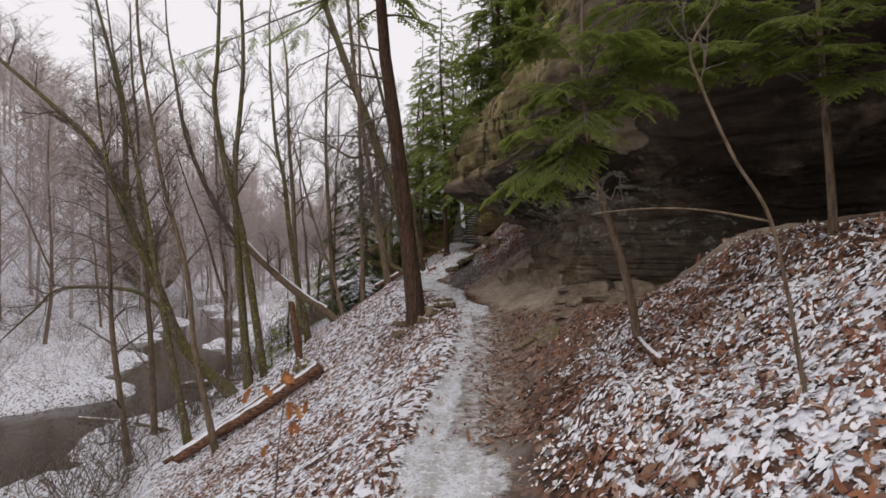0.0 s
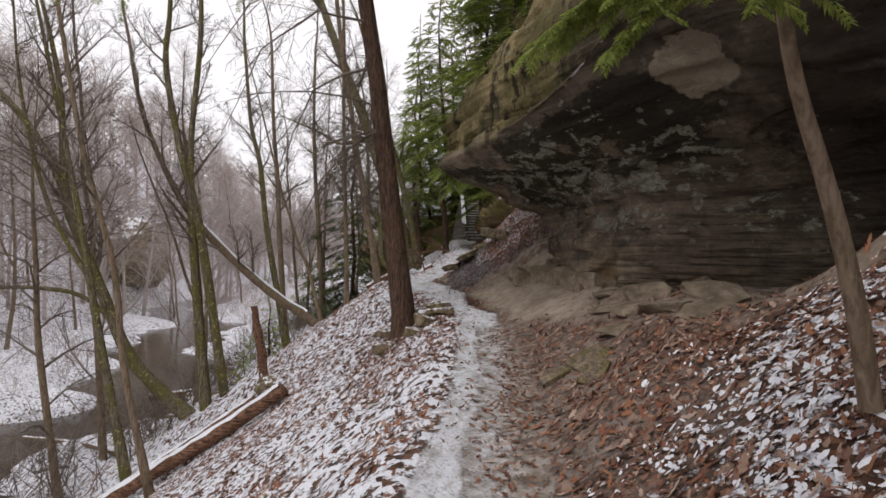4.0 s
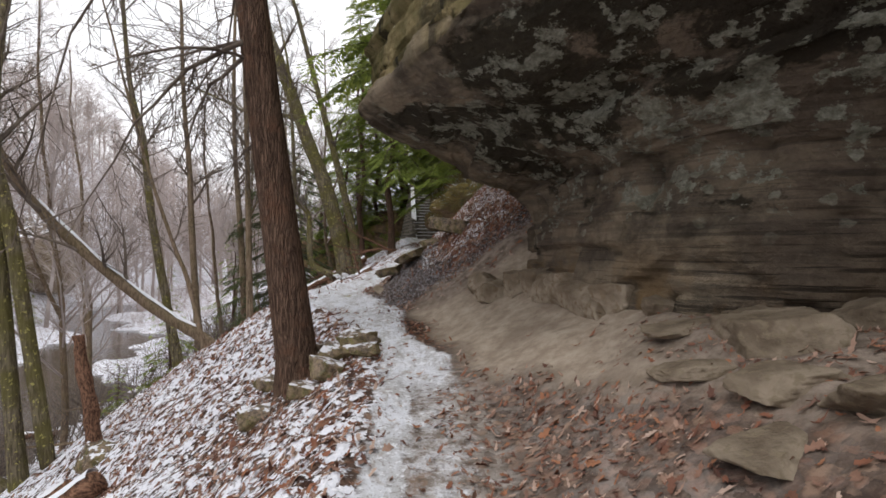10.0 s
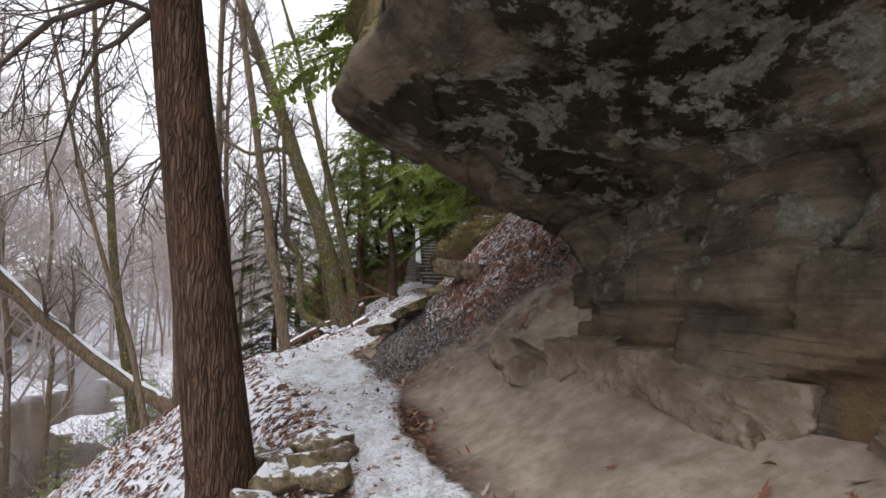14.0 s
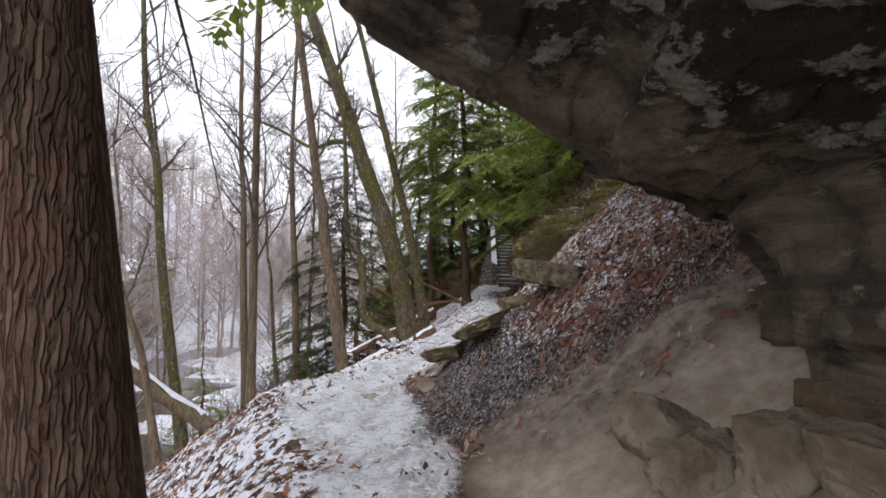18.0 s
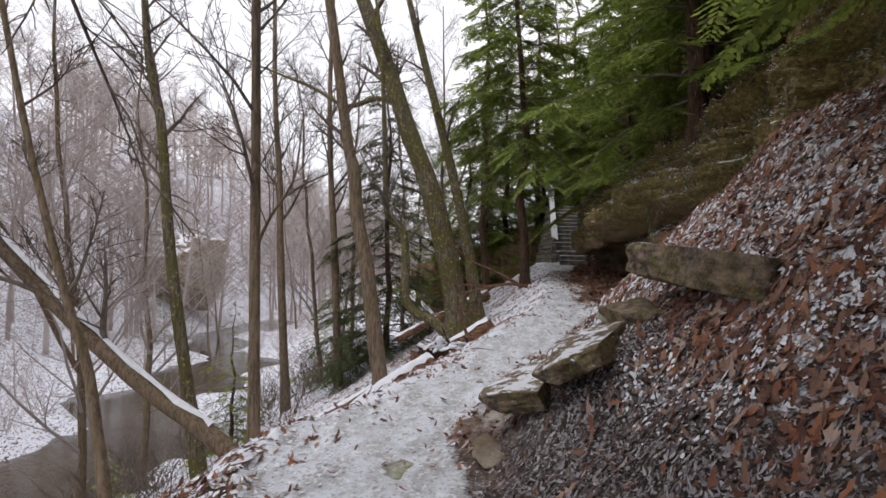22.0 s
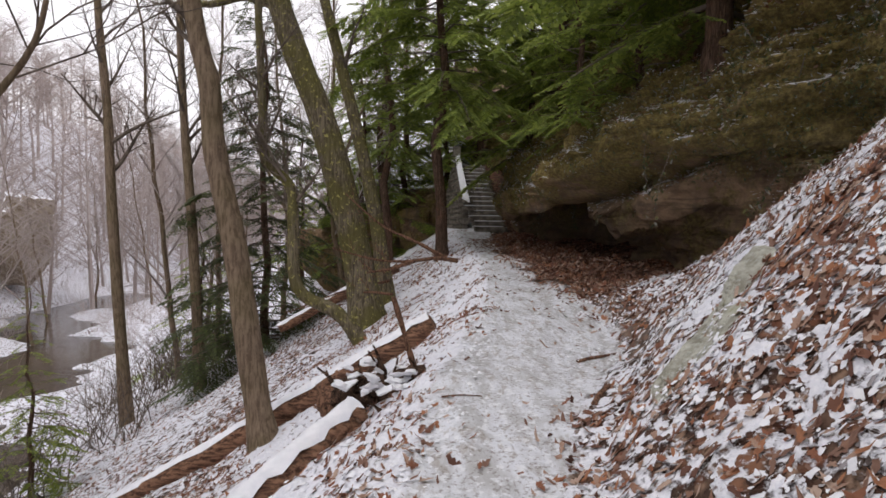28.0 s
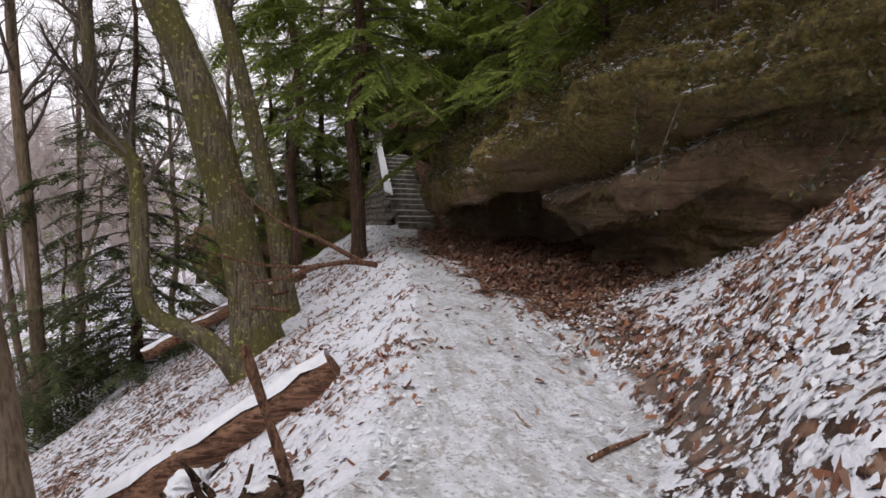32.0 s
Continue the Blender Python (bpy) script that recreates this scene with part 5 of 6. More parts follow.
leaning_hemlock("young leaning hemlock on the leafy slope with feathery green boughs", ((1.68, 4.5, 0.85), (1.61, 4.48, 1.22), (1.49, 4.45, 1.63), (1.33, 4.41, 2.07), (1.22, 4.33, 2.47), (1.15, 4.29, 2.96), (1.15, 4.29, 3.69)),
                ((0.52, 3.88, 2.11, 0.6), (0.67, 3.76, 2.07, 0.62), (0.83, 3.64, 2.15, 0.64), (0.6, 3.96, 2.51, 0.66), (0.99, 3.64, 2.47, 0.7), (0.79, 3.96, 2.8, 0.74), (1.44, 3.72, 2.71, 0.72), (1.8, 3.88, 2.96, 0.78), (2.13, 4.04, 3.04, 0.8), (1.23, 3.64, 3.12, 0.82), (1.88, 4.61, 3.44, 0.86), (0.75, 4.45, 3.36, 0.86)), 5)
leaning_hemlock("young hemlock on the leafy slope, long boughs hanging from above", ((3.3, 4.4, 1.2), (3.3, 4.4, 1.9), (3.25, 4.4, 2.6), (3.2, 4.4, 3.3), (3.15, 4.4, 4.2), (3.1, 4.4, 5.4)),
                ((1.5, 3.9, 3.15, 0.5), (1.9, 3.7, 3.05, 0.5), (2.3, 3.6, 3.2, 0.55), (2.0, 4.0, 3.5, 0.58), (2.6, 3.6, 3.0, 0.5), (2.9, 3.5, 3.35, 0.6), (1.3, 4.3, 3.6, 0.62), (1.7, 4.5, 4.0, 0.7), (2.3, 4.2, 4.1, 0.75), (3.0, 3.7, 2.8, 0.45), (2.6, 4.0, 4.4, 0.8)), 6)
traced_tree(22, "pale bare sapling with forked twigs on the leafy slope", GREY_BARK, [([(1.62, 2.35, 1.05), (1.46, 2.3, 1.7), (1.29, 2.3, 2.0), (1.14, 2.3, 2.33), (1.1, 2.3, 2.5), (1.24, 2.3, 2.75), (1.4, 2.3, 3.3)], 0.009, 0.005),
    ([(1.46, 2.3, 1.72), (1.2, 2.4, 1.78), (0.95, 2.45, 1.79), (0.72, 2.5, 1.77)], 0.006, 0.003)], name="sapling", limbs=4, length=0.6, first=0.5)

# ---- hemlocks above the cliffs and beyond the steps ----
tall = hemlock(31, 12, 0.15, 0.12, 80, 0.25, gap=0.06, blade=0.03, at=(3.15, 21.7, on_cliff(3.15, 21.7) - 0.2))
short = hemlock(32, 7, 0.09, 0.06, 66, 0.3, gap=0.055, blade=0.023, at=(2.9, 27.5, on_cliff(2.9, 27.5) - 0.2), label="young green hemlock growing on the cliff ledge")
rnd = random.Random(3)
for x, y, z, k, s in ((3.3, 24.2, 4.4, 1, 0.9), (2.7, 25.6, 4.4, 1, 0.8), (3.2, 28.6, 5, 0, 0.8), (4.4, 19.2, 5, 1, 1.1), (3.6, 22.8, 5, 0, 0.75), (5.4, 22, 6, 0, 1.0), (-30, 22, -3.8, 0, 1.4), (-36, 30, -3, 0, 1.3), (-33, 10, -3.6, 0, 1.2), (-28, 48, -4, 1, 0.8), (1.35, 13.7, 4.5, 1, 1.0), (0.95, 13.2, 4.2, 1, 0.6), (1.8, 12.9, 5.0, 1, 0.9), (2.7, 11.3, 6.0, 1, 0.9), (3.2, 10.0, 6.8, 1, 0.9),   (2.6, 13.6, 5.4, 1, 0.8), (1.4, 12.6, 4.75, 1, 0.8), (2.2, 12.0, 5.4, 1, 1.0), (3.0, 13.4, 5.6, 0, 0.8), (-1.7, 37.0, 0.5, 0, 1.3), (0.8, 41.5, 4.2, 0, 1.3), (3.4, 15.9, 4.6, 0, 0.7), (3.4, 12.0, 6.4, 1, 1.0), (3.0, 10.6, 7.2, 0, 0.7), (4.0, 9.2, 8.1, 0, 0.8), (5.0, 7.2, 8.6, 0, 0.7), (6.0, 5.2, 9.4, 0, 0.8), (2.6, 29.4, 4.9, 1, 1.1), (4.2, 23.0, 6, 0, 0.9), (4.6, 26.5, 6.2, 0, 1.0), (4.4, 30, 6.6, 0, 0.9), (3.0, 33.6, 5.6, 1, 1.0), (1.0, 39.5, 3.4, 0, 0.9), (-0.8, 38.5, 2.2, 0, 1.0), (-2.6, 37.5, 0.9, 0, 0.85),
                      (2.6, 39.5, 5.3, 0, 1.1), (4.6, 36, 7.4, 0, 1.0), (-4.4, 40, 0.6, 0, 0.9), (-6.5, 44, 0, 0, 0.9), (-2, 44, 3.5, 0, 1.1), (2, 46, 7, 0, 1.1), (6.2, 20.4, 8.0, 0, 1.0), (5.5, 17.3, 6.2, 0, 1.0), (3.9, 16.4, 5.0, 1, 1.0), (4.8, 14.6, 6.2, 0, 0.8),
                      (7.4, 25, 9.6, 0, 1.0), (7, 31, 10, 0, 1.0), (6.6, 13.2, 8.4, 0, 1.0), (6.4, 8.8, 9.3, 0, 0.9), (7.0, 4, 11, 0, 0.9), (6.2, 0.5, 10, 0, 0.9), (4.2, 6.6, 7.0, 1, 0.7), (5.2, 3.4, 8.0, 1, 0.9), (2.6, 12.6, 6.2, 1, 0.6), (-8.6, 36, -3.2, 1, 1.0), (-7.6, 25.5, -3.0, 1, 0.6), (-6.7, 20.3, -3.2, 1, 0.35)):
    if x > 2.3 and 15 < y < 35:
        z = on_cliff(x, y)
    ob = copy_thing(tall if k == 0 else short, pose(x, y, z - 0.3, 0, 0, rnd.uniform(0, 360)))
    ob.scale = (s, s, s * rnd.uniform(0.9, 1.1))

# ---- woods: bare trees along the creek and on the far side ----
makers = [bare_tree(100 + i, 14, 0.105, (0.06 * (i - 1), 0.02), 0.13, 0.16, 26, 0.3, GREY_BARK, 0.4 if i % 2 else 0, label="bare grey-brown tree in the creekside woods", twig=HAZE_TWIG, at=((-10.5, 26, -5.2), (-5.5, 36, -1.6), (-24, 22, -4.6))[i]) for i in range(3)]
spots = [(-9.5, 38), (-3.2, 35.5), (-7.2, 33.5), (-2.2, 41), (-9.6, 45), (-6, 50), (-1, 52), (-9.4, 22.5), (-10, 18), (-8.6, 34), (-23, 30), (-25, 38), (-22.5, 47), (-27, 26), (-29, 34), (-24, 17), (-27, 12), (-31, 20), (-23.5, 8), (-30, 5), (-33, 44), (-27, 55), (-36, 30), (-23, 62), (-35, 14), (-30, 66), (-40, 24), (-42, 40)]
for k, (x, y) in enumerate(spots):
    s = rnd.uniform(0.75, 1.1)
    ob = copy_thing(makers[k % 3], pose(x, y, gz(x, y) - 0.1, rnd.uniform(-5, 5), rnd.uniform(-6, 6), rnd.uniform(0, 360)))
    ob.scale = (s, s, s)


def far_woods():
    """Many thin bare trees, joined."""
    shapes = []
    for i in range(5):
        r = random.Random(500 + i)
        b = Buffer()
        pts = wander(r, (0, 0, -0.5), (r.uniform(-0.1, 0.1), 0, 1), 13, 5, 0.04)
        b.tube(pts, [0.17 * (1 - 0.8 * k / 5) for k in range(6)], 4)
        for c in range(30):
            p, d = on_line(pts, r.uniform(0.25, 1))
            a = r.uniform(0, 6.3)
            limb = wander(r, p, (math.cos(a), math.sin(a), 0.9), r.uniform(2, 4.5), 3, 0.18)
            b.tube(limb, [0.045, 0.03, 0.02, 0.008], 3)
            for e in range(11):
                q, w = on_line(limb, r.uniform(0.25, 1))
                a = r.uniform(0, 6.3)
                twig = wander(r, q, (math.cos(a), math.sin(a), 0.5), r.uniform(0.8, 1.8), 1, 0.1)
                b.tube(twig, [0.02, 0.006], 3)
        quads = np.array([q for q in b.f])
        shapes.append((np.array(b.v), quads))
    r = random.Random(9)
    vs, fs, n0 = [], [], 0
    for k in range(460):
        if k < 330:
            x, y = -26 - 62 * r.random() ** 1.1, r.uniform(-25, 150)
        elif k < 390:
            x, y = r.uniform(-40, 10), r.uniform(75, 190)
        else:
            x, y = r.uniform(-80, -25), r.uniform(150, 230)
        s, a = r.uniform(0.7, 1.25), r.uniform(0, 6.3)
        v, f = shapes[k % 5]
        c, w = math.cos(a) * s, math.sin(a) * s
        moved = np.stack([v[:, 0] * c - v[:, 1] * w + x, v[:, 0] * w + v[:, 1] * c + y, v[:, 2] * s + gz(x, y)], 1)
        vs.append(moved)
        fs.append(f + n0)
        n0 += len(v)
    me = array_mesh("far_woods", np.concatenate(vs), np.concatenate(fs), HAZE_TWIG)
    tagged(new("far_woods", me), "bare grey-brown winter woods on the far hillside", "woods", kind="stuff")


far_woods()


def creek_brush(name, label, count, box, mat, seed):
    """Thin shrubs along a bank, joined."""
    r = random.Random(seed)
    b = Buffer()
    for k in range(count):
        x, y = r.uniform(box[0], box[1]), r.uniform(box[2], box[3])
        z = gz(x, y)
        if z < -4.95:
            continue
        for c in range(8):
            a, lean = r.uniform(0, 6.3), r.uniform(0.2, 0.9)
            stem = wander(r, (x + r.uniform(-0.4, 0.4), y + r.uniform(-0.4, 0.4), z - 0.1), (math.cos(a) * lean, math.sin(a) * lean, 1), r.uniform(0.8, 2.4), 3, 0.18)
            b.tube(stem, [0.014, 0.011, 0.008, 0.004], 3)
            for e in range(3):
                q, w = on_line(stem, r.uniform(0.3, 1))
                a = r.uniform(0, 6.3)
                b.tube(wander(r, q, (math.cos(a), math.sin(a), 0.7), r.uniform(0.3, 0.9), 2, 0.2), [0.007, 0.005, 0.003], 3)
    tagged(new(name, b.mesh(name, mat, False)), label, "brush", kind="stuff")


creek_brush("far_brush", "thin bare brush on the snowy bank across the creek", 340, (-40, -15, 8, 85), HAZE_TWIG, 33)
creek_brush("creek_brush", "brown leafless brush along the edge of the creek", 130, (-12, -7, 9, 40), TWIG, 34)


def leafy_sapling():
    """A thin sapling that keeps a few dead oak leaves."""
    r = random.Random(77)
    base = Vector(stand(-1.15, 3.55))
    root = thing("sapling", "thin sapling on the bank with a few orange dead leaves", "sapling", base)
    b = Buffer()
    stem = smooth_line([Vector(p) - base for p in ((-1.15, 3.55, base.z - 0.1), (-1.13, 3.53, 0.1), (-1.08, 3.5, 0.5), (-1.02, 3.48, 0.85))], 12)
    b.tube(stem, [0.007 * (1 - 0.6 * i / 11) for i in range(12)], 6)
    twigs = []
    for k in range(7):
        p, d = on_line(stem, r.uniform(0.45, 1))
        line = wander(r, p, (r.uniform(-1, 1), r.uniform(-1, 1), r.uniform(-0.1, 0.5)), r.uniform(0.12, 0.25), 3, 0.2)
        b.tube(line, [0.003, 0.0025, 0.002, 0.0015], 4)
        twigs.append(line)
    part("stem", b.mesh("stem", TWIG), root)
    for k in range(13):
        q = twigs[k % 7][r.choice((1, 2, 3))]
        way = Vector((r.uniform(-0.6, 0.6), r.uniform(-0.6, 0.6), -1)).normalized()
        side = way.orthogonal().normalized() * 0.022
        long, v = r.uniform(0.07, 0.11), []
        for i, w in enumerate((0.1, 0.8, 0.5, 1.1, 0.6, 1.0, 0.15)):
            p = q + way * long * i / 6 + way.cross(side) * 0.5 * math.sin(i * 0.7)
            v += [p - side * w, p, p + side * w]
        lobes = Buffer()
        lobes.v = [tuple(p) for p in v]
        lobes.f = [(3 * i + a, 3 * i + a + 1, 3 * i + a + 4, 3 * i + a + 3) for i in range(6) for a in (0, 1)]
        part("leaf", lobes.mesh("leaf", ORANGE_LEAF), root, "dry orange oak leaf")


leafy_sapling()
# ---- rocks, logs and steps ----
def rock_shape(sx, sy, sz, seed, square=0.9, amount=0.06, n=16):
    """A broken block: a box cut by random planes, with worn faces. square: how far out the cuts lie."""
    g = np.random.RandomState(seed)
    t = np.linspace(-1, 1, n)
    a, b = np.meshgrid(t, t)
    o = np.ones_like(a)
    v = np.concatenate([np.stack(p, -1).reshape(-1, 3) for p in ((a, b, o), (b, a, -o), (o, a, b), (-o, b, a), (b, o, a), (a, -o, b))])
    v = v / np.linalg.norm(v, axis=1, keepdims=True)
    planes = [np.array(p, float) + g.normal(0, 0.07, 3) for p in ((1, 0, 0), (-1, 0, 0), (0, 1, 0), (0, -1, 0), (0, 0, 1), (0, 0, -1))]
    planes = [(p / np.linalg.norm(p), 1.0) for p in planes]
    for k in range(9):
        p = g.normal(0, 1, 3)
        p /= np.linalg.norm(p)
        planes.append((p, square * g.uniform(0.95, 1.3)))
    r = np.full(len(v), 1.7)
    for p, d in planes:
        c = v @ p
        r = np.where(c > 0.05, np.minimum(r, d / np.maximum(c, 0.05)), r)
    w = v * r[:, None]
    k = 2.2
    d = (fractal(w[:, 0] * k, w[:, 1] * k, w[:, 2] * k, 3, seed) - 0.5) * 2 * amount + (fractal(w[:, 0] * 6, w[:, 1] * 6, w[:, 2] * 6, 2, seed + 5) - 0.5) * amount
    w = w * (1 + d[:, None]) * np.array([sx, sy, sz]) / 2
    i = (np.arange(n - 1)[:, None] * n + np.arange(n - 1)[None]).ravel()
    f = np.stack([i, i + 1, i + 1 + n, i + n], 1)
    return w, np.concatenate([f + q * n * n for q in range(6)]), n


def weld(me):
    bm = bmesh.new()
    bm.from_mesh(me)
    bmesh.ops.remove_doubles(bm, verts=bm.verts, dist=0.0008)
    bmesh.ops.recalc_face_normals(bm, faces=bm.faces)
    bm.to_mesh(me)
    bm.free()
    return me


def rock(size, at, turn, seed, mat, label, snow=0.0, name="rock", square=0.9, amount=0.06, n=18, group="", dust=False):
    w, f, n = rock_shape(*size, seed, square, amount, n)
    up = np.array(Euler([radians(a) for a in turn]).to_matrix())[2]
    if not snow or dust:
        me = weld(array_mesh(name, w, f, mat, True))
        if dust:
            lie = np.array([v.normal @ Vector(up) for v in me.vertices])
            me.attributes.new("snow", "FLOAT", "POINT").data.foreach_set("value", np.ascontiguousarray(snow * ramp(lie, 0.45, 0.8), dtype=np.float32))
        ob = new(name, me)
        ob.matrix_world = pose(*at, *turn)
        return tagged(ob, label, "rock", group)
    root = thing(name, label, "rock", group=group)
    root.matrix_world = pose(*at, *turn)
    part("stone", weld(array_mesh("stone", w, f, mat, True)), root)
    c = w[f].mean(1)
    nrm = np.cross(w[f[:, 1]] - w[f[:, 0]], w[f[:, 3]] - w[f[:, 0]])
    nrm /= np.linalg.norm(nrm, axis=1, keepdims=True) + 1e-9
    nrm *= np.sign((nrm * c).sum(1, keepdims=True))
    keep = nrm @ up > 0.6
    # the cover dips under the stone where it is bare
    depth = (snow - 0.5 - 1.5 * (fractal(w[:, 0] * 22, w[:, 1] * 22, w[:, 2] * 22, 3, seed + 9, 0.6) - 0.5)) * 0.1
    cap = w + up * np.clip(depth, -0.03, 0.014)[:, None]
    part("snow_cap", weld(array_mesh("snow_cap", cap, f[keep], SNOW, True)), root, "thin broken snow cover")
    return root


MUTED = "grey-green mossy sandstone slab dusted with snow beside the path"
rock((0.46, 0.98, 0.16), (0.36, 16.2, 1.0), (3, -14, -14), 41, SLAB_ROCK, MUTED, 0.68, "slab_rock", 1.0, 0.05, 40, dust=True)
rock((0.42, 0.95, 0.2), (0.75, 15.92, 1.28), (6, -16, -26), 42, SLAB_ROCK, MUTED, 0.64, "slab_rock", 1.0, 0.06, 40, dust=True)
rock((0.5, 1.0, 0.25), (1.46, 15.92, 1.83), (6, 8, 38), 43, SLAB_ROCK, "large tilted grey slab jutting from the leafy bank", 0.7, "slab_rock", 0.95, 0.05, 40, dust=True)
rock((0.4, 0.5, 0.16), (1.17, 16.3, 1.5), (6, -10, 30), 44, SLAB_ROCK, "brown slab under a larger one on the leafy bank", 0.4, "slab_rock", 0.95, 0.06, 26, dust=True)
rock((0.26, 0.3, 0.1), (0.16, 15.75, gz(0.16, 15.75) + 0.01), (6, -8, 30), 45, PALE_ROCK, "pale broken stone at the edge of the path", square=0.8)
rock((0.34, 0.4, 0.08), (-0.45, 15.68, gz(-0.45, 15.68) - 0.03), (1, 1, 50), 49, LICHEN_ROCK, "flat pale stone set in the icy path", 0, "flat_rock", 0.8)
rock((0.16, 0.2, 0.1), (1.02, 16.75, 1.45), (6, 0, 20), 50, LICHEN_ROCK, "small lichen-covered stone on the leafy bank", 0, square=0.8)
rock((1.0, 0.5, 0.22), (1.02, 18.2, 1.16), (-6, -41, 20), 47, LICHEN_ROCK, "low boulder with pale green lichen sunk in the leafy bank", 0, "slab_rock", 0.8, 0.12, 40)
rock((0.45, 0.36, 0.16), (1.5, 18.48, 1.62), (-6, -42, 25), 48, LICHEN_ROCK, "small stone with pale green lichen above a low boulder", 0, "slab_rock", 0.8, 0.1, 24)
for k, (x, y, s) in enumerate(((-0.2, 11.5, 0.34), (0.05, 11.9, 0.36), (-0.22, 12.0, 0.36), (-0.02, 12.35, 0.34), (0.14, 11.62, 0.24), (-0.42, 11.3, 0.26), (-0.1, 11.75, 0.26), (0.14, 12.2, 0.22), (-0.35, 12.35, 0.3), (-0.95, 11.6, 0.3), (-1.0, 12.5, 0.34), (-0.6, 12.75, 0.26))):
    rock((s, s * 1.1, s * 0.55), (x, y, gz(x, y) + 0.03), (rnd.uniform(-15, 15), rnd.uniform(-15, 15), rnd.uniform(0, 180)), 60 + k, SLAB_ROCK, "rough mossy stone at the foot of the hemlock", 0.68, group="stones by the hemlock", dust=True)
# pale ledge under the overhang
for k, (x, y, l, h, turn) in enumerate(((1.64, 12.75, 0.26, 0.32, 30), (1.96, 12.5, 0.22, 0.32, 10), (2.1, 12.2, 0.36, 0.38, 20), (2.17, 11.75, 0.75, 0.4, 10), (2.26, 11.2, 0.85, 0.4, 10), (2.4, 10.75, 0.36, 0.34, 20))):
    rock((0.45, l * 1.15, h), (x + 0.06, y, gz(x, y) + 0.06), (rnd.uniform(-6, 6), -4, turn), 70 + k, PALE_ROCK, "pale weathered sandstone block along the foot of the cliff", 0, "ledge_rock", 0.9, 0.1, 34, "ledge blocks")
for k, (x, y, sx, sy, sz) in enumerate(((2.72, 9.0, 0.7, 0.66, 0.42), (3.15, 8.2, 0.6, 0.7, 0.3), (2.3, 9.55, 0.5, 0.4, 0.12), (2.55, 10.2, 0.4, 0.3, 0.22), (3.35, 9.1, 0.5, 0.5, 0.4), (2.3, 8.6, 0.5, 0.36, 0.16), (2.0, 8.25, 0.42, 0.34, 0.14), (2.45, 8.15, 0.5, 0.4, 0.2), (2.7, 7.7, 0.6, 0.4, 0.2), (2.1, 9.05, 0.4, 0.26, 0.12), (2.85, 9.6, 0.45, 0.35, 0.2))):
    rock((sx, sy, sz), (x, y, gz(x, y) + 0.04 * sz), (rnd.uniform(-5, 5), -7, rnd.uniform(-40, 40)), 80 + k, SAND_ROCK, "pale flat sandstone outcrop in the dry sand under the overhang", 0, "outcrop_rock", 0.66, 0.09, 30, "sand outcrops")
for k, (x, y, s) in enumerate(((1.28, 7.85, 0.5), (1.6, 7.8, 0.6), (1.5, 7.4, 0.4))):
    rock((s * 0.75, s * 0.55, 0.12), (x, y, gz(x, y) + 0.015), (2, -28, 25 * k), 90 + k, SLAB_ROCK, "flat green-grey stone half buried among leaves", 0, "flat_rock")
rock((0.34, 0.4, 0.36), (1.62, 13.05, gz(1.62, 13.05) + 0.05), (0, 20, 30), 95, PALE_ROCK, "pale broken stone lying on the sand")
for k, (x, y, z, s) in enumerate(((-1.4, 38.0, 1.5, 2.6), (0.4, 38.6, 2.6, 2.4), (-3.4, 38.6, 0.6, 2.8), (-0.2, 37.2, 1.6, 1.6))):
    rock((s * 1.2, s, s), (x, y, z), (0, 0, 30 * k), 97 + k, MOSSY, "dark blocky rock face behind the steps", 0, "rock", 0.95, 0.08, 18)
rock((7, 6, 7.5), (-35, 61, 1.0), (0, 6, 30), 120, PALE_ROCK, "snow-topped rock bank across the creek", 0.7, "rock", 0.9, 0.08, 22)


def snow_strip(line, radii, seed, wide=0.8):
    """Snow along the top of a lying stem."""
    r, cap, n = random.Random(seed), Buffer(), len(line) - 1
    for i, p in enumerate(line):
        d = (line[min(i + 1, n)] - line[max(i - 1, 0)]).normalized()
        side = d.cross(Vector((0, 0, 1))).normalized()
        top, ri = side.cross(d), radii[i]
        w = wide + 0.22 * math.sin(i * 1.9 + seed) * r.uniform(0.5, 1.3)
        for a in (-0.95, -0.5, 0, 0.5, 0.95):
            h = ri * 1.03 + min(0.035, 0.3 * ri) * (1 - a * a) * r.uniform(0.6, 1.2)
            cap.v.append(tuple(p + side * ri * math.sin(a * w) * 1.03 + top * h * math.cos(a * w * 0.9)))
        for a in range(4 if i < n else 0):
            cap.f.append((5 * i + a, 5 * i + a + 1, 5 * i + a + 6, 5 * i + a + 5))
    return weld(cap.mesh("snow_cap", SNOW))


def log(name, label, points, r0, r1, seed, mat, snow=True, bark=0.18, category="log"):
    base = Vector(points[0])
    root = thing(name, label, category, base)
    line = smooth_line([Vector(p) - base for p in points], 24)
    r = random.Random(seed)
    b = Buffer()
    n = len(line) - 1
    sides = 16
    b.tube(line, [r0 + (r1 - r0) * i / n for i in range(n + 1)], sides, True)
    v = np.array(b.v)
    k = v * 9
    v += (v - np.repeat([tuple(p) for p in line], sides, 0)) * ((grain(k[:, 0], k[:, 1], k[:, 2], seed) - 0.5) * 2 * bark)[:, None]
    b.v = [tuple(p) for p in v]
    part("trunk", b.mesh("trunk", mat), root)
    if snow:
        part("snow_cap", snow_strip(line, [r0 + (r1 - r0) * i / n for i in range(n + 1)], seed), root, "snow lying along the top")
    return root


bow = smooth_line([Vector(p) - bowed.location for p in ((-4.5, 19.75, -0.75), (-5.5, 19.6, -0.05), (-6.8, 19.3, 1.2), (-7.9, 19.0, 2.5))], 16)
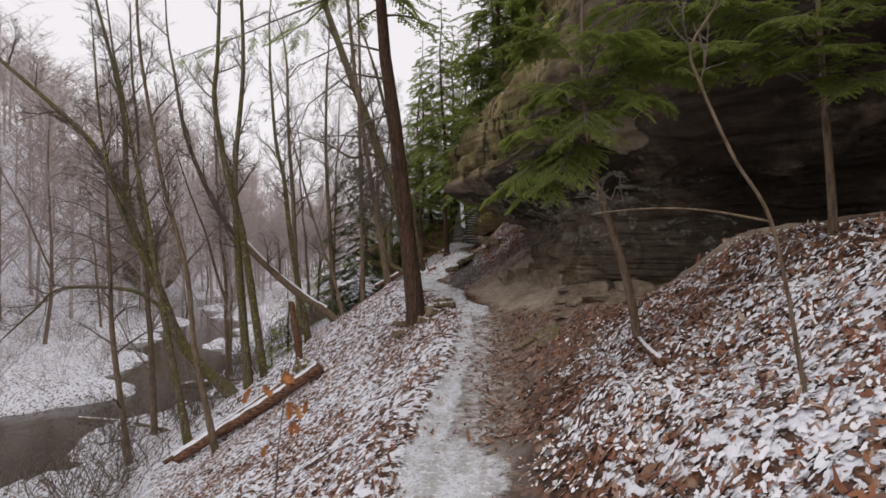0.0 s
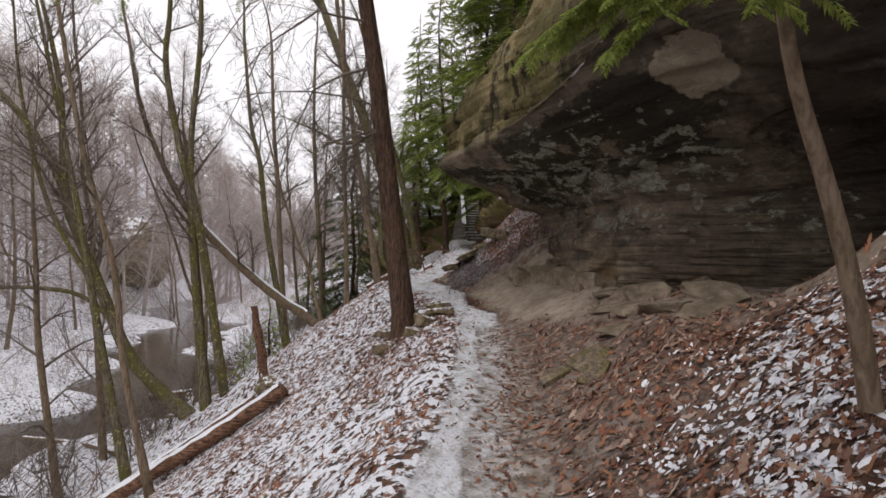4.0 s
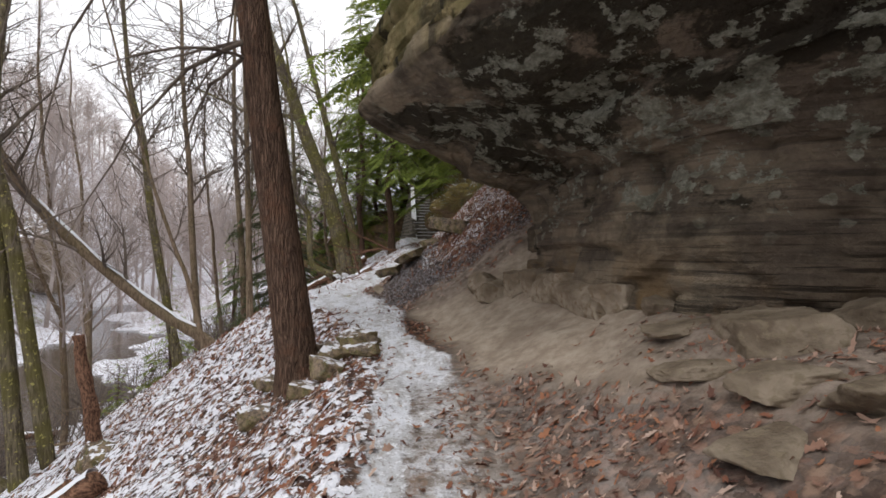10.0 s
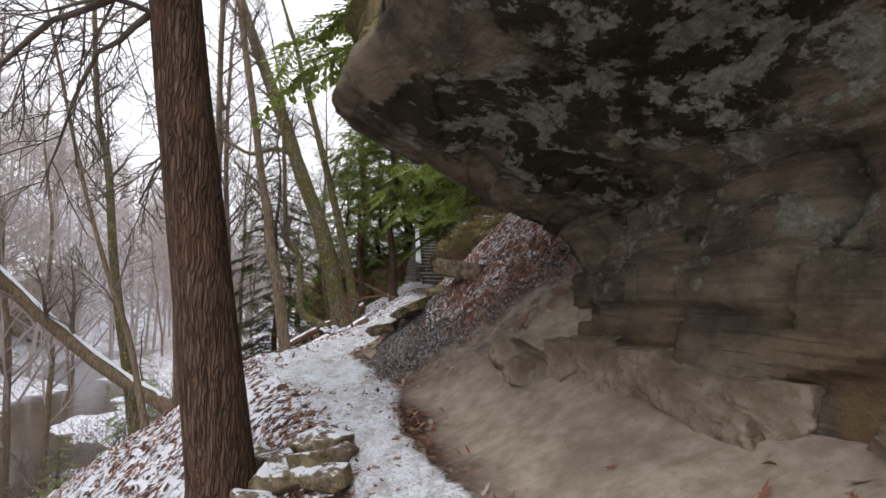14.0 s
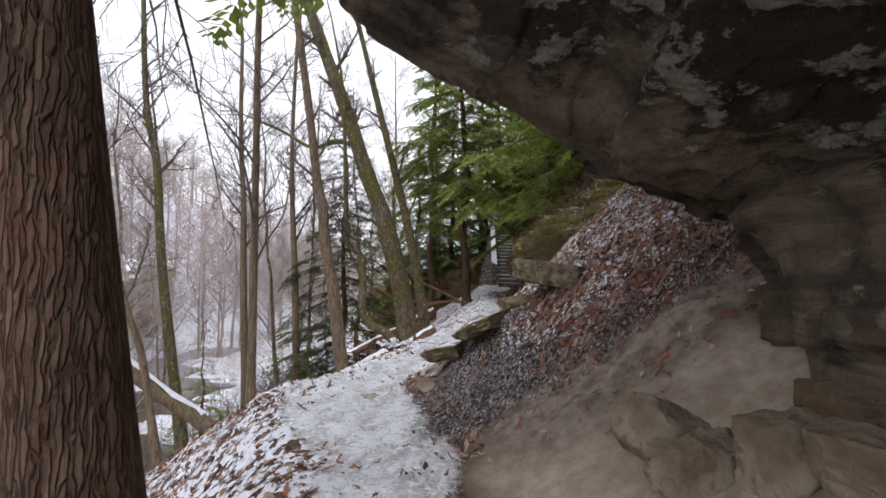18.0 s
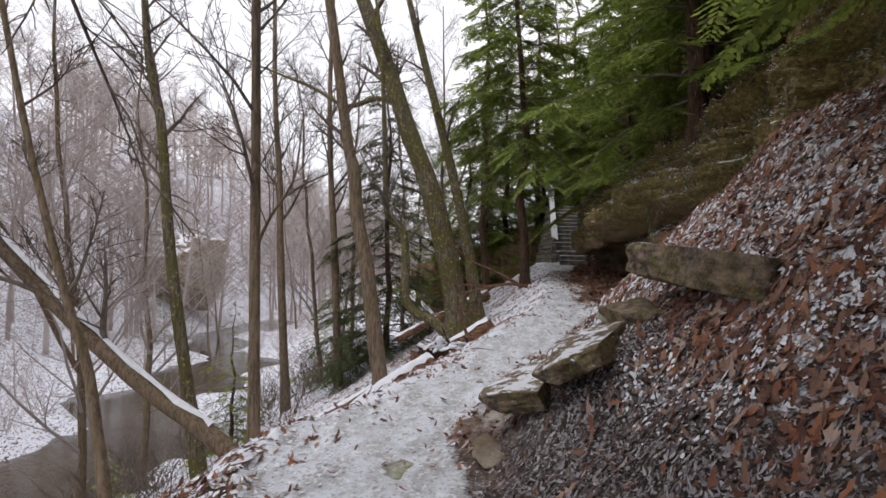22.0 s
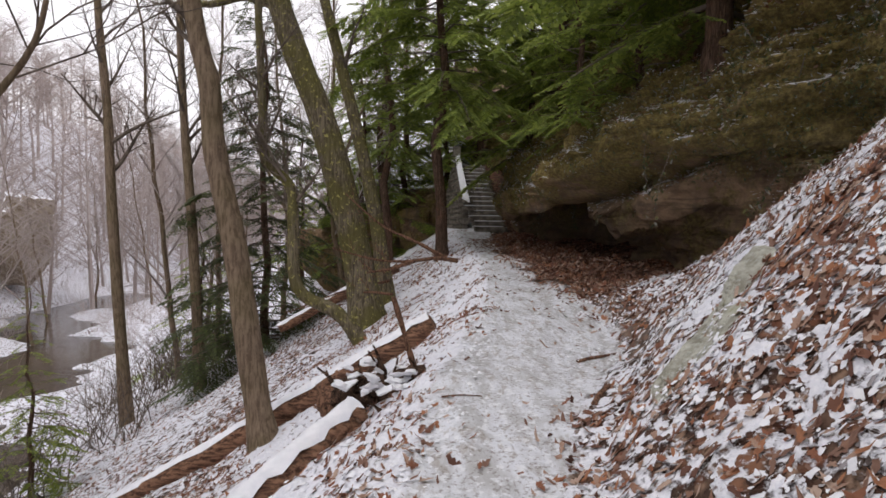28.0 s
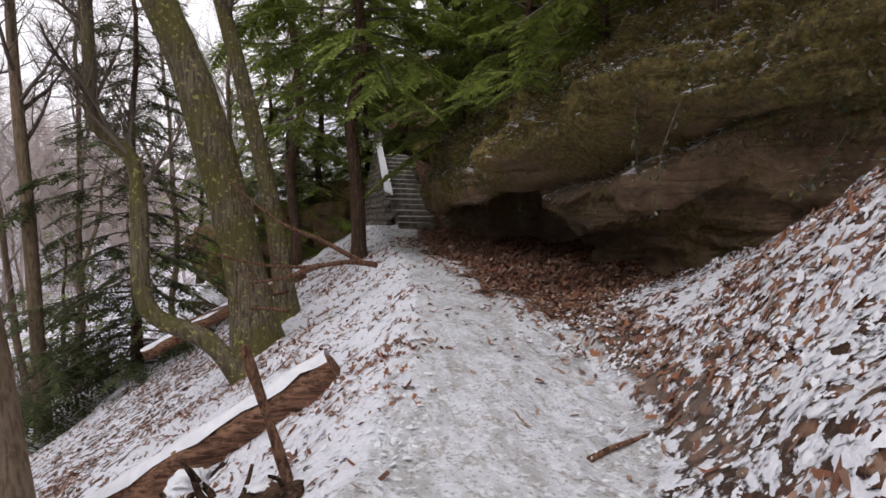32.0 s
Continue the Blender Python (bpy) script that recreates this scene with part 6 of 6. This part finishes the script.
part("snow_cap", snow_strip(bow, [0.16 - 0.05 * i / 15 for i in range(16)], 15, 0.55), bowed, "thin snow along the top of the trunk")
log("fallen_log", "fallen red-brown log with snow on top beside the path", [(-0.27, 21.7, 0.78), (-1.3, 21.78, 0.15), (-2.6, 21.9, -0.63), (-4.4, 22.2, -1.7)], 0.165, 0.13, 1, LOG_WOOD)
log("fallen_log", "decayed dark log with snow beside the path", [(-0.95, 19.45, gz(-0.95, 19.45) + 0.05), (-1.5, 18.9, gz(-1.5, 18.9) + 0.04), (-2.1, 18.4, gz(-2.1, 18.4) + 0.02)], 0.13, 0.09, 2, LOG_WOOD)
log("fallen_log", "thin snowy log on the steep bank", [(-2.95, 12.5, -1.25), (-4.2, 12.65, -2.1), (-5.4, 12.76, -2.85), (-6.6, 12.9, -3.6)], 0.14, 0.12, 3, LOG_WOOD)
log("fallen_log", "long thin log lying down the bank", [(-3.9, 13.6, -1.75), (-5.4, 13.5, -2.75), (-7.2, 13.4, -3.9)], 0.09, 0.06, 4, LOG_WOOD)
log("fallen_log", "fallen log lying on the snow below the steps", [(-0.9, 28.6, 1.0), (-2.2, 28.2, 0.35), (-3.6, 27.7, -0.4)], 0.13, 0.1, 5, LOG_WOOD)
log("fallen_log", "snowy log at the edge of the creek", [(-9.0, 26.5, -4.55), (-10.6, 25.6, -4.85), (-12.6, 25.0, -4.95)], 0.16, 0.1, 6, LOG_WOOD)
log("fallen_log", "pale drift log reaching into the creek", [(-8.6, 17.2, -4.55), (-11, 19.0, -4.8), (-14, 20.0, -4.9)], 0.1, 0.05, 7, GREY_BARK)
log("fallen_branch", "short snowy branch lying on the leafy slope", [(1.5, 3.55, gz(1.5, 3.55) + 0.06), (1.6, 4.05, gz(1.6, 4.05) + 0.05), (1.72, 4.6, gz(1.72, 4.6) + 0.04)], 0.03, 0.022, 8, DEADWOOD, category="branch")
for label, x, y, dx, dy, r in (("crooked dark stick at the edge of the path", 0.87, 19.86, 0.4, 0.14, 0.016), ("short dark stick beside the icy path", 0.62, 18.75, 0.2, 0.24, 0.02), ("thin bare twig lying on the snow by the path", -0.35, 18.95, 0.28, 0.05, 0.006)):
    log("fallen_branch", label, [(x + k * dx, y + k * dy + 0.03 * k * (1 - k), gz(x + k * dx, y + k * dy) + 0.012) for k in (0, 0.35, 0.7, 1)], r, 0.6 * r, 9, DEADWOOD, False, category="branch")
log("tree_stump", "tall rotten stump on the steep bank", [(-3.88, 14.2, -1.75), (-3.98, 14.2, -0.9), (-4.08, 14.2, -0.3), (-4.14, 14.2, 0.16)], 0.11, 0.075, 11, DEADWOOD, False, 0.3, "stump")
rock((0.5, 0.6, 0.3), (-3.75, 14.1, -1.55), (10, 15, 0), 110, SLAB_ROCK, "mossy stone under the rotten stump", 0.4)
log("dead_sapling", "broken dead sapling leaning above the roots", [(-0.45, 20.3, 0.4), (-0.6, 20.3, 0.9), (-0.72, 20.3, 1.3)], 0.026, 0.022, 12, DEADWOOD, False, 0.3, "sapling")


def dead_branch(label, lines, seed, r0=0.03, mat=None):
    r = random.Random(seed)
    root = thing("fallen_branch", label, "branch", lines[0][0])
    base, b = Vector(lines[0][0]), Buffer()
    for pts in lines:
        line = smooth_line([Vector(p) - base for p in pts], 12)
        b.tube(line, [r0 * (1 - 0.75 * i / 11) for i in range(12)], 6)
        sprout(b, r, line, r0 * 0.7, 1, 0.3, 6, 0.7, 0.8)
    part("stem", b.mesh("stem", mat or DEADWOOD), root)


dead_branch("dark forked branch reaching out over the snowy bank", [[(0.3, 25.2, 1.36), (-0.1, 25.0, 1.42), (-0.6, 24.9, 1.36), (-1.2, 24.7, 1.4), (-1.9, 24.5, 1.6)], [(0.1, 25.1, 1.4), (-0.45, 25.2, 1.7), (-1.1, 25.3, 2.0), (-1.8, 25.4, 2.6)], [(-0.5, 24.95, 1.37), (-0.9, 24.6, 1.25), (-1.3, 24.3, 1.2)]], 1, 0.045)
dead_branch("pale dry branches at the edge of the creek", [[(-6.2, 19.5, -3.1), (-8, 19.8, -3.4), (-10.2, 20.2, -3.6)], [(-6.4, 20.2, -3.2), (-7.8, 21.2, -2.9), (-9.5, 22.4, -3.4)], [(-6.8, 18.6, -3.6), (-8.6, 18.2, -3.7), (-11, 18.4, -4.5)]], 2, 0.05, GREY_BARK)
dead_branch("tangle of sticks on the bank beside the leaning tree", [[(-0.9, 25.0, 0.75), (-1.6, 25.6, 0.7), (-2.8, 26.2, 0.3)], [(-1.0, 26.0, 0.9), (-2.0, 26.8, 0.6), (-3.2, 27.2, 0.1)]], 3)


def root_mass():
    r = random.Random(4)
    root = thing("root_mass", "dark upturned roots with clumps of snow beside the log", "roots", (-0.72, 19.8, gz(-0.72, 19.8) + 0.05))
    for k in range(46):
        b = Buffer()
        line = wander(r, (r.uniform(-0.35, 0.2), r.uniform(-0.4, 0.35), -0.08), (r.uniform(-1, 1), r.uniform(-1, 1), r.uniform(-0.1, 0.45)), r.uniform(0.2, 0.5), 6, 0.5)
        b.tube(line, [0.03 * (1 - 0.75 * i / 6) * r.uniform(0.7, 1.2) for i in range(7)], 6, True)
        part("root", b.mesh("root", ROOT_WOOD), root)
    for k in range(7):
        w, f, n = rock_shape(r.uniform(0.2, 0.34), r.uniform(0.18, 0.3), r.uniform(0.1, 0.2), 40 + k, 0.6, 0.3, 12)
        ob = part("soil_clod", weld(array_mesh("soil_clod", w, f, ROOT_WOOD, True)), root, "dark clod of earth among the roots")
        ob.location = (r.uniform(-0.4, 0.15), r.uniform(-0.4, 0.35), r.uniform(-0.05, 0.08))
    for k in range(26):
        w, f, n = rock_shape(r.uniform(0.07, 0.2), r.uniform(0.07, 0.18), r.uniform(0.03, 0.06), k, 0.55, 0.35, 10)
        ob = part("snow_cap", weld(array_mesh("snow_cap", w, f, SNOW, True)), root, "clump of snow")
        ob.location = (r.uniform(-0.5, 0.25), r.uniform(-0.5, 0.4), r.uniform(0.06, 0.17))
        ob.rotation_euler = (r.uniform(-0.4, 0.4), r.uniform(-0.4, 0.4), r.uniform(0, 3))


root_mass()
w, f, n = rock_shape(0.34, 0.36, 0.3, 7, 0.6, 0.35, 16)
tagged(new("rotten_stump", weld(array_mesh("rotten_stump", w, f, DEADWOOD, True))), "crumbling red-brown stump beside the path", "stump").location = (-1.15, 19.75, 0.42)


def steps():
    """Stone steps with a stone side wall."""
    r = random.Random(8)
    root = thing("stone_steps", "steep rough stone steps climbing beside a stone wall", "steps", (1.9, 31.9, 1.95))
    for k in range(15):
        w, f, n = rock_shape(1.05 + r.uniform(-0.08, 0.08), 0.5, 0.2, 200 + k, 1.15, 0.04, 8)
        ob = part("step", weld(array_mesh("step", w, f, WALL_STONE, True)), root)
        ob.location = (r.uniform(-0.04, 0.04), 0.35 * k, 0.18 * k + 0.02)
        ob.rotation_euler = (0, 0, r.uniform(-0.03, 0.03))
        snow, g, n = rock_shape(r.uniform(0.75, 1.0), 0.16, 0.03, 230 + k, 0.85, 0.2, 10)
        ob = part("snow_cap", weld(array_mesh("snow_cap", snow, g, SNOW, True)), ob, "thin strip of snow")
        ob.location = (r.uniform(-0.08, 0.08), -0.15, 0.108)
    wall = thing("retaining_wall", "sloping stone side wall of the steps with a snowy coping", "wall", (1.3, 33.4, 1.9))
    shapes = [weld(array_mesh("stone", *rock_shape(0.26, 0.3, 0.2, 300 + q, 0.95, 0.08, 6)[:2], WALL_STONE, True)) for q in range(6)]
    for row in range(15):
        for col in range(14):
            y, z = col * 0.28 + (row % 2) * 0.13, row * 0.19
            top = 1.0 + 0.55 * y
            if z > top - 0.1:
                continue
            ob = part("stone", shapes[(row * 5 + col * 3 + r.randrange(2)) % 6], wall)
            ob.location = (-0.2 * (top - z) * min(1, y / 2), y, z)
            ob.rotation_euler = (r.uniform(-0.1, 0.1), r.uniform(-0.1, 0.1), r.uniform(-0.2, 0.2))
            ob.scale = (1, r.uniform(0.9, 1.15), r.uniform(0.9, 1.1))
    w, f, n = rock_shape(0.24, 4.3, 0.09, 330, 1.3, 0.02, 14)
    ob = part("coping", weld(array_mesh("coping", w, f, WALL_STONE, True)), wall)
    ob.location, ob.rotation_euler = (0.02, 1.9, 2.06), (math.atan(0.55), 0, 0)
    w, f, n = rock_shape(0.23, 4.2, 0.07, 331, 1.3, 0.03, 14)
    cap = part("snow_cap", weld(array_mesh("snow_cap", w, f, SNOW, True)), ob, "unbroken snow on the coping")
    cap.location = (0, 0, 0.07)
    w, f, n = rock_shape(0.3, 0.3, 0.55, 332, 1.2, 0.04, 8)
    ob = part("post", weld(array_mesh("post", w, f, WALL_STONE, True)), wall, "square stone post at the top")
    ob.location = (0.02, 4.0, 3.3)


steps()


# ---- fallen leaves and snow, far too many to count ----
def scatter(count, seed, box, density):
    g = np.random.RandomState(seed)
    x, y = g.uniform(box[0], box[1], count * 6), g.uniform(box[2], box[3], count * 6)
    keep = np.nonzero(g.uniform(0, 1, count * 6) < density(x, y))[0][:count]
    return x[keep], y[keep], g


def leaf_outline(kind):
    """0: long lobed leaf, 1: narrow curled leaf, 2: round patch."""
    if kind == 0:
        half = np.array([(-1.0, 0.04), (-0.62, 0.4), (-0.42, 0.2), (-0.1, 0.58), (0.08, 0.28), (0.45, 0.5), (0.6, 0.22), (1.0, 0.02)])
        v = np.concatenate([half, half[::-1] * (1, -1)])
        v = np.column_stack([v, 0.16 * np.abs(v[:, 1])])
    else:
        k = (0, 6, 8)[kind]
        a = np.arange(k) * 2 * np.pi / k
        lobes = (0, 0.5, 0.9)[kind] + (0, 0.1, 0.0)[kind] * (np.arange(k) % 2)
        v = np.stack([np.cos(a) * lobes * (0, 1.6, 1.1)[kind], np.sin(a) * lobes * (0, 0.7, 1)[kind], (0, 0.1, 0)[kind] * (np.arange(k) % 2) - (0, 0.05, 0.12)[kind]], 1)
    k = len(v)
    return np.concatenate([[[0, 0, (-0.04, 0.04, 0.2)[kind]]], v]), np.stack([np.zeros(k, int), 1 + np.arange(k), 1 + (np.arange(k) + 1) % k], 1)


def lay(name, label, x, y, g, kind, low, high, tilt, lift, mat, category):
    v, f = leaf_outline(kind)
    n = len(x)
    size, a = g.uniform(low, high, n), g.uniform(0, 2 * np.pi, n)
    tx, ty, curl = g.normal(0, tilt, n), g.normal(0, tilt, n), g.uniform(-1.3, 1.8, n) * (kind != 2)
    e = 0.04
    sx = (ground_height(x + e, y) - ground_height(x - e, y)) / (2 * e)
    sy = (ground_height(x, y + e) - ground_height(x, y - e)) / (2 * e)
    worn = g.uniform(*((0.7, 1.15), (0.8, 1.2), (0.45, 1.3))[kind], (n, len(v)))
    narrow = g.uniform(0.55, 1, n)[:, None]
    lx, ly = v[None, :, 0] * size[:, None] * worn, v[None, :, 1] * size[:, None] * worn * narrow
    lz = v[None, :, 2] * size[:, None] + curl[:, None] * (lx ** 2 + 0.6 * ly ** 2) / size[:, None] * 0.45
    px, py = lx * np.cos(a)[:, None] - ly * np.sin(a)[:, None], lx * np.sin(a)[:, None] + ly * np.cos(a)[:, None]
    pz = lz + px * (sx + tx)[:, None] + py * (sy + ty)[:, None] + (ground_height(x, y) + g.uniform(*lift, n))[:, None]
    p = np.stack([px + x[:, None], py + y[:, None], pz], -1).reshape(-1, 3)
    faces = (f[None] + (np.arange(n) * len(v))[:, None, None]).reshape(-1, 3)
    tagged(new(name, array_mesh(name, p, faces, mat, kind == 2)), label, category, kind="stuff")


def slope_leaves(x, y):
    snow, ice, litter, sand, scree, path, mud, dirt = masks(x, y)
    d = x - at(PX, y)
    w = np.where(d > 0.2, np.where(y < 7, 1.0, 0.85), 0.55) * (1 - sand) * (1 - 0.94 * path * (1 - 0.4 * mud)) * (1 - 0.8 * scree) * (1 - 0.93 * dirt)
    clump = np.clip(5 * (fractal(x * 1.1, y * 1.1, 0, 3, 91) - 0.36), 0.08, 1)
    w = w * (1 - 0.6 * ramp(y, 6.5, 9.0) * (1 - ramp(y, 12, 13)) * (d > 0.2)) * (1 - 0.65 * mud)
    return np.clip(w * np.where(x < -4, 0.5, 1) * clump, 0, 1)


x, y, g = scatter(40000, 1, (-9, 3.8, 0.4, 32), slope_leaves)
lay("fallen_leaves", "brown and rust fallen leaves strewn over the slopes", x, y, g, 0, 0.022, 0.05, 0.45, (-0.012, 0.02), LEAF, "leaves")
x, y, g = scatter(26000, 2, (-7, 3.8, 0.4, 25), slope_leaves)
lay("fallen_leaves", "narrow curled oak leaves among the litter", x, y, g, 1, 0.02, 0.046, 0.45, (-0.012, 0.022), LEAF, "leaves")
x, y, g = scatter(6000, 3, (0.9, 3.0, 21.8, 31), lambda x, y: np.clip(1.1 - 3.2 * masks(x, y)[0], 0, 1))
lay("fallen_leaves", "rust-coloured leaves drifted along the foot of the mossy cliff", x, y, g, 0, 0.035, 0.07, 0.3, (0, 0.04), LEAF, "leaves")
x, y, g = scatter(3600, 11, (0.3, 2.6, 20.2, 30), lambda x, y: np.clip(ramp(x - at(PX, y) + 0.12 * (y - 23), 0.1, 1.0) * (1 - ramp(x - at(PX, y), 1.15, 1.5)) * ramp(y, 20.2, 22.0), 0.03, 1))
lay("fallen_leaves", "rust-coloured leaves strewn over the muddy path below the cliff", x, y, g, 0, 0.025, 0.055, 0.3, (0, 0.02), LEAF, "leaves")
x, y, g = scatter(22000, 4, (0.0, 3.2, 13.0, 18.5), lambda x, y: masks(x, y)[4])
lay("leaf_scree", "grey broken leaves and chips on the loose bank", x, y, g, 1, 0.009, 0.024, 0.4, (-0.005, 0.02), material("grey_litter", leaf_look([(0.13, 0.11, 0.1), (0.28, 0.25, 0.25), (0.55, 0.53, 0.54), (0.09, 0.07, 0.065), (0.2, 0.13, 0.1), (0.4, 0.37, 0.38)]), 0.8), "litter")
x, y, g = scatter(5200, 8, (0.3, 3.2, 4.2, 10.5), lambda x, y: (1 - masks(x, y)[3]) * (x > at(PX, y) + 0.1) * np.clip(4 * (fractal(x * 1.4, y * 1.4, 0, 3, 93) - 0.33), 0.1, 1))
lay("fallen_leaves", "small trodden leaves on the mud beside the path", x, y, g, 0, 0.014, 0.036, 0.3, (-0.006, 0.014), LEAF, "leaves")
x, y, g = scatter(5000, 9, (0.9, 3.6, 13.8, 18.5), lambda x, y: ramp(x - at(PX, y), 1.3, 1.9) * ramp(y, 14.0, 14.5))
lay("fallen_leaves", "rust-red leaves lying thick on the mound", x, y, g, 0, 0.025, 0.055, 0.4, (0.0, 0.03), LEAF, "leaves")
x, y, g = scatter(700, 5, (0.3, 2.6, 5.5, 11.5), lambda x, y: 0.4 * (1 - ramp(y, 6.5, 9.0)) + 0.012)
lay("fallen_leaves", "scattered leaves on the dry sand under the overhang", x, y, g, 0, 0.025, 0.055, 0.2, (0.0, 0.02), LEAF, "leaves")


def snowy_right(x, y):
    d = x - at(PX, y)
    open_ground = (d > 0.3) * np.maximum(1 - ramp(y, 4.4, 6.4), ramp(y - 0.7 * d, 15.6, 17.2) * (1 - ramp(y, 21.5, 23)))
    return open_ground * np.clip(5 * (fractal(x * 1.2, y * 1.2, 0, 3, 44) - 0.42), 0, 1) * ramp(d, 0.3, 1.1) * (1 - 0.7 * (y < 7) * ramp(x, 2.4, 3.2))


x, y, g = scatter(15000, 6, (0.2, 3.8, 0.4, 22.5), snowy_right)
lay("snow_patches", "patches of snow caught on the leaves", x, y, g, 2, 0.008, 0.024, 0.4, (0.005, 0.03), SNOW, "snow")
x, y, g = scatter(9000, 10, (0.9, 3.4, 14.2, 19.5), lambda x, y: ramp(x - at(PX, y), 1.2, 1.8) * ramp(y, 14.2, 15.2) * np.clip(4 * (fractal(x * 2.2, y * 2.2, 0, 3, 46) - 0.4), 0, 1))
lay("snow_patches", "thin snow caught on the leaves of the mound", x, y, g, 2, 0.006, 0.016, 0.35, (0.005, 0.03), SNOW, "snow")
x, y, g = scatter(16000, 7, (-6, 0.4, 0.4, 24), lambda x, y: (x < at(PX, y) - 0.35) * np.clip(4 * (fractal(x * 1.6, y * 1.6, 0, 3, 45) - 0.36), 0, 1))
lay("snow_patches", "small patches of snow over the litter on the bank", x, y, g, 2, 0.01, 0.028, 0.25, (0.0, 0.016), SNOW, "snow")


# ---- small plants on the mossy cliff ----
GREEN_LEAF = material("small_green_leaf", leaf_look([(0.09, 0.115, 0.04), (0.15, 0.175, 0.06), (0.075, 0.105, 0.06), (0.36, 0.37, 0.33), (0.17, 0.12, 0.055), (0.2, 0.19, 0.055), (0.11, 0.13, 0.06)]), 0.6)


def leaflets(p, size, g, low=-1.2, high=0.9):
    """Small curled leaves at the places p."""
    v, f = leaf_outline(1)
    n = len(p)
    a, b = g.uniform(0, 6.28, n)[:, None], g.uniform(low, high, n)[:, None]
    lx, ly, lz = v[None, :, 0] * size, v[None, :, 1] * size, v[None, :, 2] * size
    fx, fz = lx * np.cos(b) - lz * np.sin(b), lx * np.sin(b) + lz * np.cos(b)
    q = np.stack([fx * np.cos(a) - ly * np.sin(a), fx * np.sin(a) + ly * np.cos(a), fz], -1) + p[:, None]
    return q.reshape(-1, 3), (f[None] + (np.arange(n) * len(v))[:, None, None]).reshape(-1, 3)


def cliff_plants():
    g = np.random.RandomState(12)
    p = ledges[(ledges[:, 1] > 17.5) & (ledges[:, 1] < 31) & (ledges[:, 2] > 2.5) & (ledges[:, 2] < 8) & (ledges[:, 0] < 5.4)]
    p = p[fractal(p[:, 0] * 0.9, p[:, 1] * 0.9, p[:, 2] * 1.3, 4, 71) > 0.47]
    p = p[g.choice(len(p), 42000, True)] + g.normal(0, 0.025, (42000, 3)) + (-0.03, 0, 0.01)
    q, faces = leaflets(p, g.uniform(0.01, 0.03, len(p))[:, None], g)
    tagged(new("cliff_plants", array_mesh("cliff_plants", q, faces, GREEN_LEAF)), "small green ferns and creepers on the cliff ledges", "plants", kind="stuff")


def creeper(seed, y, z, length):
    """A thin stem hanging down the face with small leaves along it."""
    r, g = random.Random(seed), np.random.RandomState(seed)
    face = ledges[np.argsort(((ledges[:, 1] - y) ** 2 + (ledges[:, 2] - z) ** 2))[:3]].mean(0)
    root = thing("creeper", "thin leafy creeper hanging down the mossy cliff", "creeper", face, "creepers on the cliff")
    line = wander(r, (-0.06, 0, 0), (-0.15, r.uniform(-0.9, 0.9), -1), length, 9, 0.14)
    b = Buffer()
    b.tube(line, [0.006 * (1 - 0.6 * i / 9) for i in range(10)], 5)
    part("stem", b.mesh("stem", TWIG), root)
    p = np.array([tuple(on_line(line, r.uniform(0.1, 1))[0]) for k in range(70)]) + g.normal(0, 0.03, (70, 3))
    q, faces = leaflets(p, g.uniform(0.015, 0.04, 70)[:, None], g)
    part("foliage", array_mesh("foliage", q, faces, GREEN_LEAF), root)


def ledge_litter(name, label, count, low, high, mat, category, seed):
    """Leaves or crumbs of snow on the steps of the cliff."""
    g = np.random.RandomState(seed)
    flat = (ledge_way[:, 2] > 0.42) & (ledges[:, 1] > 17) & (ledges[:, 1] < 32) & (ledges[:, 2] > 2.2) & (ledges[:, 0] < 6.5)
    p = ledges[flat]
    p = p[g.choice(len(p), count, True)] + g.normal(0, 0.03, (count, 3)) + (0, 0, 0.02)
    q, faces = leaflets(p, g.uniform(low, high, count)[:, None], g, -0.5, 0.5)
    tagged(new(name, array_mesh(name, q, faces, mat)), label, category, kind="stuff")


cliff_plants()
ledge_litter("fallen_leaves", "dead leaves caught on the ledges of the mossy cliff", 12000, 0.02, 0.05, LEAF, "leaves", 51)
ledge_litter("snow_patches", "crumbs of snow on the ledges of the mossy cliff", 14000, 0.015, 0.04, SNOW, "snow", 52)
for k in range(26):
    creeper(900 + k, 18.6 + 0.42 * k, 3.4 + 0.9 * math.sin(k * 2.3), 0.6 + 0.5 * ((k * 7) % 5) / 4)
